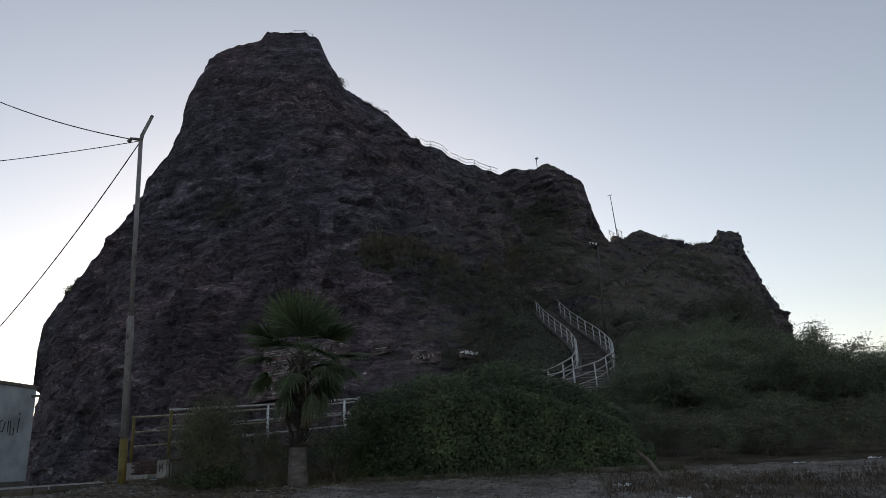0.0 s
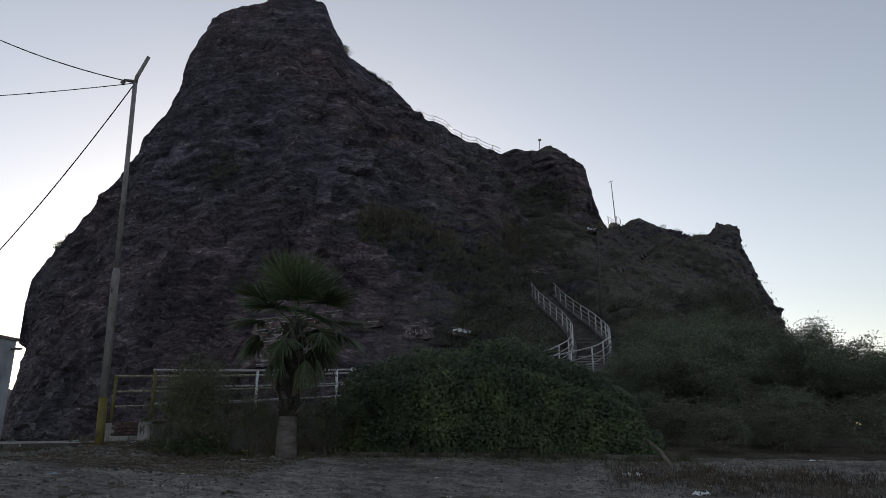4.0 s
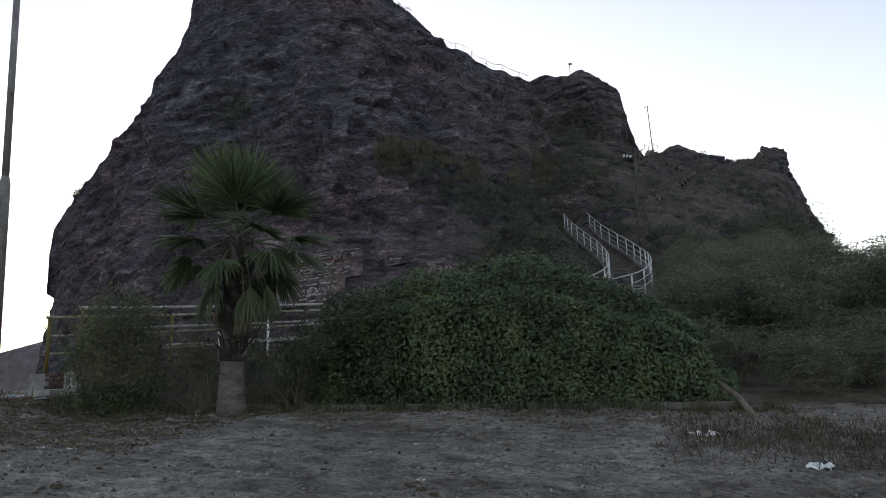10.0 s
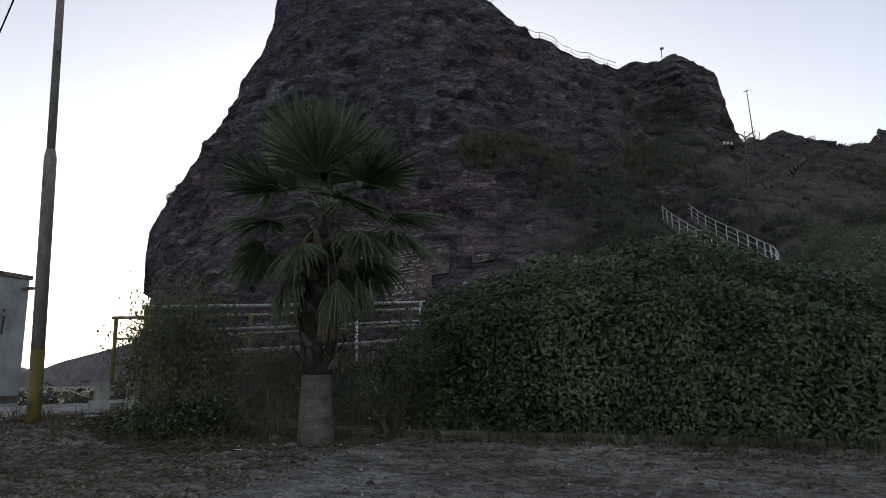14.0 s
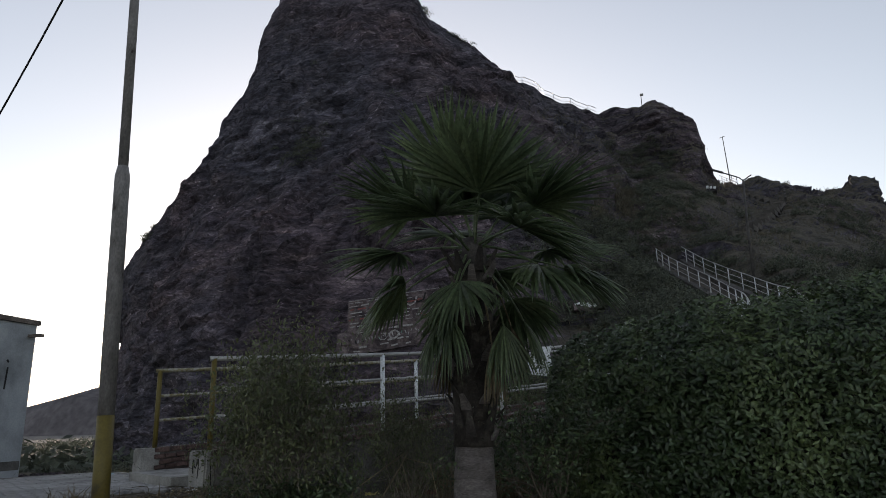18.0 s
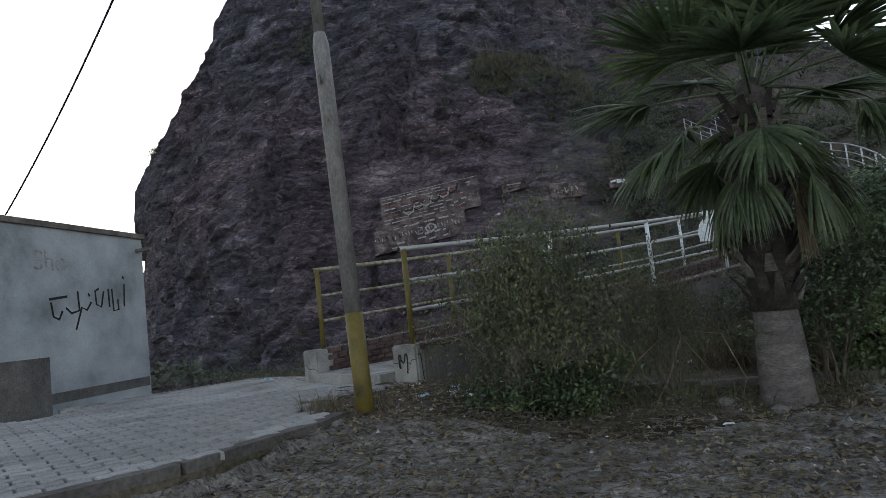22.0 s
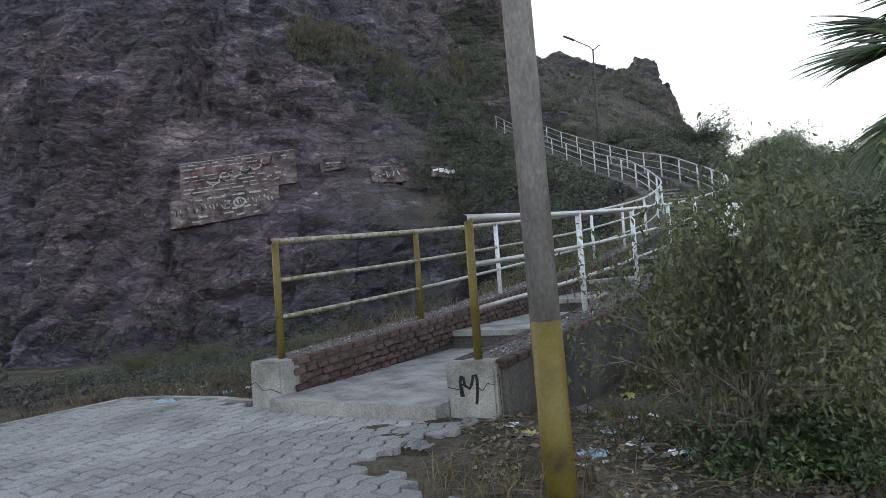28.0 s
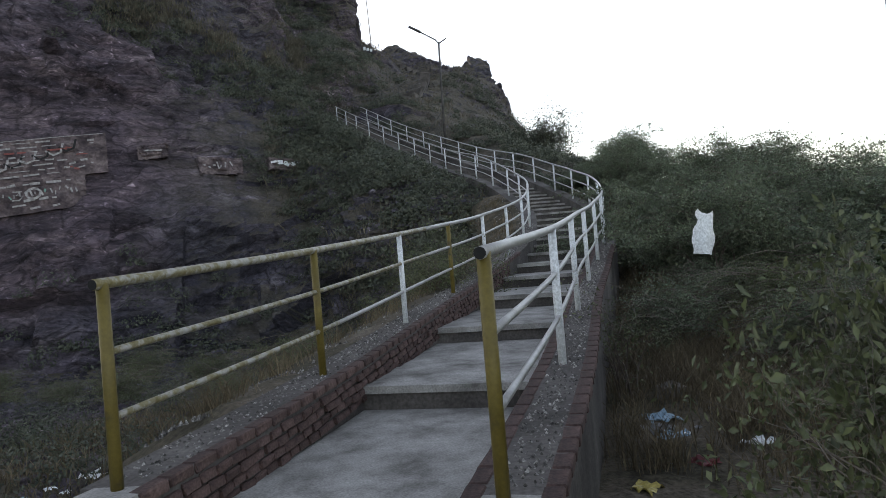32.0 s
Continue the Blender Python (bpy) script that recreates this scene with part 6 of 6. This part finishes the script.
for k, (x, y, size, mat, name, label) in enumerate(LITTER):
    ob = tagged(part(name, crumpled(size * 0.8, k), mat), label, name.replace("_", " "), "litter")
    z = PAVE_Z if name == "rag" and x < -8 or (x < -11 and y < 19.2) else ground_z(x, y)
    ob.matrix_world = Matrix.Translation((x, y, z - 0.012)) @ Matrix.Rotation(k * 1.7, 4, "Z")
rnd = random.Random(15)
for k in range(44):
    x, y = (rnd.uniform(-7.7, -4.3), rnd.uniform(15.3, 17.0)) if k < 26 else (rnd.uniform(-6.6, -4.6), rnd.uniform(17.6, 21.0)) if k < 36 else (rnd.uniform(-12.5, -10.6), rnd.uniform(19.6, 22.5))
    mat, tint = rnd.choice(((PLASTICW, "white"), (PLASTICW, "white"), (GREYCLOTH, "grey"), (PALMDRY, "brown"), (PLASTICB, "pale blue")))
    ob = tagged(part("paper_scrap", crumpled(rnd.uniform(0.05, 0.14), 100 + k, 0.22, rnd.uniform(0.6, 1.6)), mat), "small torn " + tint + " scrap among dead leaves", "paper scrap", "litter")
    ob.matrix_world = Matrix.Translation((x, y, land(x, y) + 0.004)) @ Matrix.Rotation(rnd.uniform(0, 6.28), 4, "Z")
s = Soup()
for j in range(13):
    v = j / 12
    half = float(np.interp(v, (0, 0.3, 0.55, 0.75, 0.86, 1.0), (0.16, 0.21, 0.19, 0.13, 0.17, 0.14)))
    for i in range(9):
        u = i / 4 - 1
        sag = -0.05 * (1 - u * u) if j == 12 else 0.0
        s.v.append((u * half + 0.05 * (v - 0.5) + 0.012 * noise.noise(Vector((u * 3, v * 6, 1))), -0.07 * (1 - u * u) * (1 - v) + 0.03 * noise.noise(Vector((u * 2.5, v * 5, 4))), 0.52 * v - 0.26 + sag))
s.f = [(9 * j + i, 9 * j + i + 1, 9 * j + i + 10, 9 * j + i + 9) for j in range(12) for i in range(8)]
bag = tagged(part("plastic_bag", s, PLASTICW, smooth=True), "white plastic carrier bag caught on a bush", "plastic bag", "litter")
bag.matrix_world = Matrix.Translation((-4.1, 20.75, 3.46)) @ Matrix.Rotation(0.35, 4, "Z") @ Matrix.Rotation(0.12, 4, "Y")

# ---- stones, twigs, dead leaves and weeds on the soil ----
rng = np.random.default_rng(8)
s = Soup()
for k in range(8000):
    near = k % 3
    x, y = (rng.uniform(-5, 7), rng.uniform(3.2, 16.8)) if near else (rng.uniform(-7.4, -3.0), rng.uniform(11.0, 17.0))
    r = 0.008 + 0.034 * rng.random() ** 3.5
    z = ground_z(x, y)
    a = rng.uniform(0, 6.28)
    pts = [(x + r * math.cos(a + i * 1.257) * rng.uniform(0.7, 1.2), y + r * math.sin(a + i * 1.257) * rng.uniform(0.7, 1.2), z - 0.004) for i in range(5)]
    s.add(pts + [(x + r * 0.2, y, z + r * rng.uniform(0.5, 1.0))], [(i, (i + 1) % 5, 5) for i in range(5)])
t = Soup()
for k in range(650):
    x, y = (rng.uniform(-5.5, 0.5), rng.uniform(4.0, 13.0)) if k % 3 else (rng.uniform(-4, 7), rng.uniform(3.5, 16))
    if fbm(x * 0.5, y * 0.5, 3.0, 2) < -0.1:
        continue
    r, z, a = 0.018 + 0.04 * rng.random() ** 3, ground_z(x, y), rng.uniform(0, 6.28)
    ring = [(x + r * rng.uniform(0.6, 1.5) * math.cos(a + i * 1.047), y + r * rng.uniform(0.6, 1.2) * math.sin(a + i * 1.047), z - 0.003) for i in range(6)]
    t.add(ring + [(x + (px - x) * 0.55, y + (py - y) * 0.55, z + r * rng.uniform(0.2, 0.6)) for px, py, pz in ring], [(i, (i + 1) % 6, 6 + (i + 1) % 6, 6 + i) for i in range(6)] + [(6, 7, 8, 9, 10, 11)])
tagged(part("clods", t, EARTH), "dark clods and dried dung on the soil", "clods", kind="stuff")
tagged(part("pebbles", s, GRIT), "small stones and clods on the soil", "pebbles", kind="stuff")
for x, y, r in ((0.4, 14.6, 0.07), (0.75, 14.4, 0.055), (0.1, 14.9, 0.05), (-0.85, 9.8, 0.04), (1.9, 14.2, 0.06), (-4.35, 21.3, 0.22), (-4.4, 16.0, 0.1), (-4.0, 15.75, 0.09), (2.7, 13.1, 0.07), (-7.0, 17.2, 0.1)):
    bm = bmesh.new()
    bmesh.ops.create_icosphere(bm, subdivisions=1, radius=r)
    for v in bm.verts:
        v.co *= 1 + 0.3 * noise.noise(v.co * (3 / r * 0.3) + Vector((x, y, 0)))
        v.co.z *= 0.65
    ob = tagged(part("stone", bm, MORTAR), "rough grey stone lying on the soil", "stone", "loose stones")
    ob.location = (x, y, ground_z(x, y) + r * 0.3)
s = Soup()
for k in range(2600):
    x, y = (rng.uniform(-8.2, -4.0), rng.uniform(12.5, 17.0)) if k % 3 else (rng.uniform(-4, 6), rng.uniform(4, 16.5))
    if in_pave(x, y):
        continue
    a, ln = rng.uniform(0, 6.28), rng.uniform(0.05, 0.28)
    z = ground_z(x, y) + 0.012
    p = Vector((x, y, z))
    d = Vector((math.cos(a), math.sin(a), rng.uniform(-0.05, 0.15)))
    s.tube([p, p + d * ln * 0.5 + Vector((0, 0, 0.01)), p + d * ln], [0.004, 0.0035, 0.002], 3, cap=False)
tagged(part("fallen_twigs", s, BARK), "thin fallen twigs and straw on the soil", "twigs", kind="stuff")
pts = np.array([(rng.uniform(-8.0, -3.2), rng.uniform(12.8, 17.1)) for _ in range(6000)] + [(rng.uniform(-3.5, 4.5), 17.0 - abs(rng.normal()) * 0.8) for _ in range(1800)])
pts = np.array([(x, y, ground_z(x, y) + 0.015) for x, y in pts if not in_pave(x, y)])
v, f = leaf_quads(pts, rng.normal(scale=0.35, size=pts.shape) + (0, 0, 1), rng.uniform(0.03, 0.08, len(pts)), rng.uniform(0.02, 0.04, len(pts)), rng)
tagged(part("dead_leaves", raw_mesh("dead_leaves", v, f, PALMDRY), PALMDRY), "brown dead leaves strewn on the soil", "leaves", kind="stuff")


HEAPS = [(p[0], p[1]) for p in LITTER if -6.6 < p[0] < -4 and p[1] > 18.3]


def weeds(name, mat, spots, label, h0, h1, per=7):
    pts = []
    for x, y, w in spots:
        for _ in range(per):
            a, b = x + rng.normal() * w, y + rng.normal() * w
            if y > 17.5 and any(math.hypot(a - p - 0.1, b - q + 0.15) < 0.32 for p, q in HEAPS):
                continue
            pts.append((a, b, land(a, b) - 0.02))
    pts = np.array(pts)
    v, f = blades(pts, rng.uniform(h0, h1, len(pts)), 0.55, rng.uniform(0.006, 0.014, len(pts)), rng)
    tagged(part(name, raw_mesh(name, v, f, mat), mat), label, "grass", kind="stuff")


weeds("weed_patch", DEADWEED, [(rng.uniform(2.6, 9.5), rng.normal(15.3, 0.55), 0.14) for _ in range(620)], "brown dried weeds on the bare soil", 0.05, 0.17, 14)
weeds("hedge_grass", GREENGRASS, [(rng.uniform(-3.2, 4.2), rng.normal(16.95, 0.15), 0.08) for _ in range(220)] + [(rng.uniform(-7.2, -3.4), rng.normal(16.3, 0.45), 0.1) for _ in range(160)], "thin green grass at the hedge's foot", 0.06, 0.24, 9)
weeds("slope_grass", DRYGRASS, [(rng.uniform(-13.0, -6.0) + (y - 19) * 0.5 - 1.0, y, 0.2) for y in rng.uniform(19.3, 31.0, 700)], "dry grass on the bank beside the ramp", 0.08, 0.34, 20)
weeds("bank_grass", GREENGRASS, [(rng.uniform(-14.0, -7.5) + (y - 19) * 0.45 - 1.0, y, 0.25) for y in rng.uniform(19.5, 34.0, 330)], "thin green grass on the bank", 0.06, 0.25, 20)
# brightness is put into the colour here: lighter grass than the weed patch
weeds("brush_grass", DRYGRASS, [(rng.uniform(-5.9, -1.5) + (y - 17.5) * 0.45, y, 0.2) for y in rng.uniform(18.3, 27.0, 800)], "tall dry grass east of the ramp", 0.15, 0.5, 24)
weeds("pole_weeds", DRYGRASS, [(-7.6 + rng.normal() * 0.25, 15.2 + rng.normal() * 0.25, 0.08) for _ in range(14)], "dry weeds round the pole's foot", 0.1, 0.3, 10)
branch = tagged(part("bent_branch", Soup().tube([(3.35, 16.9, 1.75), (3.55, 16.6, 1.55), (3.66, 16.4, 1.35), (3.68, 16.3, 1.0)], [0.035, 0.045, 0.05, 0.055], 7), BARK, smooth=True), "bent bare branch stuck in the soil", "branch")
for k, (x, y, h) in enumerate(((-8.35, 15.85, 0.5), (-8.1, 15.7, 0.4), (-7.95, 15.3, 0.35))):
    twiggy("sapling", (x, y, 1.68), 0.2, h, 2, 26, BUSHLEAF, 60 + k, "thin leafless weed sprouting at the paving's edge", "weed", 0.025, 0.7, levels=1)
vine = tagged(part("dry_vine", Soup().tube([(-4.75, 16.6, 2.3), (-4.7, 16.2, 2.1), (-4.85, 15.95, 1.75), (-5.05, 15.9, 1.42)], [0.007] * 4, 5).tube([(-4.7, 16.2, 2.1), (-4.5, 15.95, 1.8), (-4.45, 15.85, 1.4)], [0.006] * 3, 5).tube([(-4.75, 16.4, 2.2), (-5.2, 16.1, 1.85), (-5.4, 16.0, 1.45)], [0.006] * 3, 5).tube([(-4.7, 16.3, 2.15), (-4.35, 16.1, 2.1), (-4.2, 15.95, 1.7), (-4.3, 15.9, 1.42)], [0.005] * 4, 5), DRYGRASS, smooth=True), "pale dry vine stems beside the palm", "vine")

# dry grass and rubble along the foot of the ramp's walls
shoulder = []
for k in range(900):
    i = int(rng.integers(3, 60))
    side, d = side_of(i, STAIR_D)
    p = STAIR_D[i] - side * (HALF + 0.55 + abs(rng.normal()) * 0.45)
    shoulder.append((p.x, p.y, 0.1))
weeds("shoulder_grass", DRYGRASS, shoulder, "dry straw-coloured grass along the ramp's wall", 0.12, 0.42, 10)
for k in range(900):
    i = int(rng.integers(7, 55))
    side, d = side_of(i, STAIR_D)
    p = STAIR_D[i] + side * (HALF + 0.6 + abs(rng.normal()) * 1.1)
    shoulder[k] = (p.x, p.y, 0.12)
# ramp grass too is lightened by colour to make up for missing brightness
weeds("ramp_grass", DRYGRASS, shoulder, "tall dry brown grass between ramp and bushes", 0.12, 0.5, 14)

s = Soup()
rows = 62
for i in range(2, rows):
    side, d = side_of(i, STAIR_D)
    for off, up in ((HALF + 0.47, 0.235), (HALF + 0.75, 0.2), (HALF + 1.15, 0.1), (HALF + 1.8, -0.25), (HALF + 3.0, -1.1)):
        p = STAIR_D[i] - side * off
        z = p.z + up + 0.05 * noise.noise(Vector((p.x * 3, p.y * 3, 1)))
        z = z if off < HALF + 2.5 else min(z, ground_z(p.x, p.y) - 0.1)
        s.v.append((p.x, p.y, z + (ground_z(p.x, p.y) - 0.1 - z) * (1 - smooth01(2, 5, i))))
s.f = [(5 * i + k, 5 * i + k + 1, 5 * i + k + 6, 5 * i + k + 5) for i in range(rows - 3) for k in range(4)]
tagged(part("gravel_shoulder", s, EARTH, smooth=True), "gravelly earth shoulder beside the ramp's wall", "ground", kind="structure")
tufts, chips = [], Soup()
for k in range(6500):
    i = int(rng.integers(2, rows - 1))
    side, d = side_of(i, STAIR_D)
    if i < 5:
        continue
    far_off = rng.uniform(0.5, 2.3) if k % 3 else rng.uniform(0.85, 1.4)
    up = float(np.interp(far_off, (0.47, 0.75, 1.15, 1.8, 3.0), (0.235, 0.2, 0.1, -0.25, -1.1)))
    p = STAIR_D[i] - side * (HALF + far_off) + d * rng.uniform(-0.2, 0.2)
    if fbm(p.x * 1.3, p.y * 1.3, 4.0, 2) > -0.1 and far_off > 0.7:
        tufts.append((p.x, p.y, p.z + up - 0.04))
    elif far_off < 1.5:
        r = rng.uniform(0.008, 0.035)
        chips.add([(p.x + r * math.cos(q * 1.571), p.y + r * math.sin(q * 1.571), p.z + up - 0.03) for q in range(4)] + [(p.x, p.y, p.z + up + r * 0.6)], [(0, 1, 4), (1, 2, 4), (2, 3, 4), (3, 0, 4)])
g = np.array(tufts)
v, f = blades(g, rng.uniform(0.1, 0.42, len(g)), 0.6, rng.uniform(0.006, 0.014, len(g)), rng)
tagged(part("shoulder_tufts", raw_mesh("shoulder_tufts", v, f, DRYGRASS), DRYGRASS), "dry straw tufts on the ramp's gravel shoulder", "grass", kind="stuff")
tagged(part("shoulder_gravel", chips, GRIT), "loose gravel on the ramp's shoulder", "gravel", kind="stuff")

# ---- bricks of the ramp's walls ----
brick_me = [bevelled_box((rnd_len, 0.05, 0.066), 0.011, 1, 0.008, k) for k, rnd_len in enumerate((0.155, 0.14, 0.165, 0.15, 0.16))]
meshes = []
for bm in brick_me:
    me = bpy.data.meshes.new("brick")
    bm.to_mesh(me)
    bm.free()
    me.materials.append(BRICK)
    meshes.append(me)
cope_me = []
for k in range(4):
    me = bpy.data.meshes.new("brick")
    bm = bevelled_box((0.222, 0.11, 0.07), 0.01, 1, 0.006, 20 + k)
    bm.to_mesh(me)
    bm.free()
    me.materials.append(BRICK)
    cope_me.append(me)
rnd = random.Random(9)
many = [curve_at(STAIR, q) for q in np.linspace(0, len(STAIR) - 1, 3000)]
gone = np.concatenate([[0.0], np.cumsum([(b - a).length for a, b in zip(many, many[1:])])])
spots_at = np.arange(0.0, 24.0, 0.05)
FINE = [Vector(p) for p in np.stack([np.interp(spots_at, gone, [p[k] for p in many]) for k in range(3)], 1)]


def lay(parent, me, at, off, up, turn):
    i = min(int(at / 0.05), len(FINE) - 2)
    side, d = side_of(i, FINE)
    p = FINE[i].lerp(FINE[i + 1], at / 0.05 - i) + side * off + Vector((0, 0, up))
    ob = new("brick", me)
    ob.parent = parent
    slope = math.atan2(FINE[min(i + 6, len(FINE) - 1)].z - FINE[max(i - 6, 0)].z, 0.6)
    ob.matrix_local = Matrix.Translation(p - Vector(stairs.location)) @ Matrix.Rotation(math.atan2(d.y, d.x) + turn, 4, "Z") @ Matrix.Rotation(-slope, 4, "Y")


for k in range(72):
    at = 0.42 + 0.168 * k
    for row in range(4):
        lay(WALLS[-1], rnd.choice(meshes), at + (0.084 if row % 2 else 0) + rnd.uniform(-0.012, 0.012), -HALF + 0.012 + rnd.uniform(-0.014, 0.008), 0.13 - 0.078 * row + rnd.uniform(-0.006, 0.006), rnd.uniform(-0.05, 0.05))
for k in range(59):
    at = 0.46 + 0.2325 * k
    lay(WALLS[-1], rnd.choice(cope_me), at, -HALF - 0.04, 0.222, rnd.uniform(-0.03, 0.03))
    lay(WALLS[1], rnd.choice(cope_me), at, HALF + 0.04, 0.222, rnd.uniform(-0.03, 0.03))
    lay(WALLS[1], rnd.choice(cope_me), at, HALF + 0.44, 0.222, rnd.uniform(-0.03, 0.03))
for sgn in (-1, 1):
    s = Soup()
    rg = random.Random(30 + sgn)
    for k in range(3000):
        i = rg.randrange(12, 400)
        side, d = side_of(i, FINE)
        lo, hi = (HALF + 0.11, HALF + 0.38) if sgn > 0 else (HALF + 0.1, HALF + 0.46)
        p = FINE[i] + side * sgn * rg.uniform(lo, hi) + d * rg.uniform(-0.03, 0.03) + Vector((0, 0, 0.25)) - Vector(stairs.location)
        r = rg.uniform(0.008, 0.024)
        a = rg.uniform(0, 6.28)
        s.add([p + Vector((r * math.cos(a + j * 1.571), r * math.sin(a + j * 1.571), -0.004)) for j in range(4)] + [p + Vector((0, 0, r * 0.8))], [(0, 1, 4), (1, 2, 4), (2, 3, 4), (3, 0, 4)])
    tagged(part("gravel", s, GRIT, WALLS[sgn]), "loose grey gravel on the wall top", kind="stuff")

# ---- zigzag paving blocks ----
PL, PW, PA = 0.275, 0.155, 0.022
PD = Vector((math.cos(radians(57)), math.sin(radians(57)), 0))
PN = Vector((-PD.y, PD.x, 0))


def wave(u):
    w = (u / PL) % 1.0
    if w < 0.3:
        return PA
    if w < 0.5:
        return PA * (1 - 2 * (w - 0.3) / 0.2)
    if w < 0.8:
        return -PA
    return PA * (2 * (w - 0.8) / 0.2 - 1)


def paver_verts(u0):
    g = 0.009
    us = [g] + [PL * k / 10 for k in (1, 2, 3, 4, 5, 6, 7, 8, 9)] + [PL - g]
    low = [(u, wave(u0 + u) + g) for u in us]
    high = [(u, wave(u0 + u) + PW - g) for u in reversed(us)]
    ring = low + high
    c = (PL / 2, PW / 2)
    inner = [(c[0] + (a - c[0]) * 0.965, c[1] + (b - c[1]) * 0.94) for a, b in ring]
    v = [(*p, 0.0) for p in inner] + [(*p, -0.01) for p in ring] + [(*p, -0.06) for p in ring]
    n = len(ring)
    f = [tuple(range(n))] + [(k, n + k, n + (k + 1) % n, (k + 1) % n) for k in range(n)] + [(n + k, 2 * n + k, 2 * n + (k + 1) % n, n + (k + 1) % n) for k in range(n)]
    return v, f


POLY = [(-20, 9.0), (-9.95, 9.0), (-8.46, 12.15), (-7.95, 13.1), (-7.7, 14.4), (-7.85, 14.95), (-8.33, 15.06), (-8.36, 15.38), (-8.62, 15.7), (-8.72, 15.91), (-8.45, 16.34), (-8.1, 16.55), (-8.0, 16.85), (-8.3, 17.2), (-9.6, 17.98), (-10.15, 18.2), (-10.7, 18.8), (-11.45, 19.1), (-11.9, 19.2), (-12.6, 18.05), (-13.2, 16.7), (-12.8, 16.6), (-12.9, 15.7), (-20, 14.6)]


def in_poly(x, y):
    c = False
    for (x1, y1), (x2, y2) in zip(POLY, POLY[1:] + POLY[:1]):
        if (y1 > y) != (y2 > y) and x < (x2 - x1) * (y - y1) / (y2 - y1) + x1:
            c = not c
    return c


paver_me = []
for u0 in (0.0, PL / 2):
    v, f = paver_verts(u0)
    me = bpy.data.meshes.new("paver")
    me.from_pydata(v, [], f)
    me.materials.append(PAVER)
    paver_me.append(me)
PVERTS = [paver_verts(0.0), paver_verts(PL / 2)]
PR = Matrix((PD, PN, Vector((0, 0, 1)))).transposed().to_4x4()
rest, rg, made = Soup(), random.Random(12), 0
O = Vector((-12.0, 14.0, 0))
for row in range(-90, 90):
    for k in range(-50, 60):
        half = row % 2
        p = O + PD * (k * PL + half * PL / 2) + PN * (row * PW)
        c = p + PD * PL / 2 + PN * PW / 2
        if not in_poly(c.x, c.y):
            continue
        z = PAVE_Z + 0.012 * fbm(c.x * 0.7, c.y * 0.7, 6, 2) + rg.uniform(-0.002, 0.003)
        m = Matrix.Translation((p.x, p.y, z)) @ PR @ Matrix.Rotation(rg.uniform(-0.012, 0.012), 4, "X")
        if made < 300 and -10.1 < c.x < -8.0 and 13.2 < c.y < 16.9:
            ob = new("paver", paver_me[half])
            ob.parent = court
            ob.matrix_local = m
            made += 1
        else:
            v, f = PVERTS[half]
            rest.add([m @ Vector(q) for q in v], f)
tagged(part("pavers", rest, PAVER, court), "interlocking zigzag concrete paving blocks", kind="stuff")
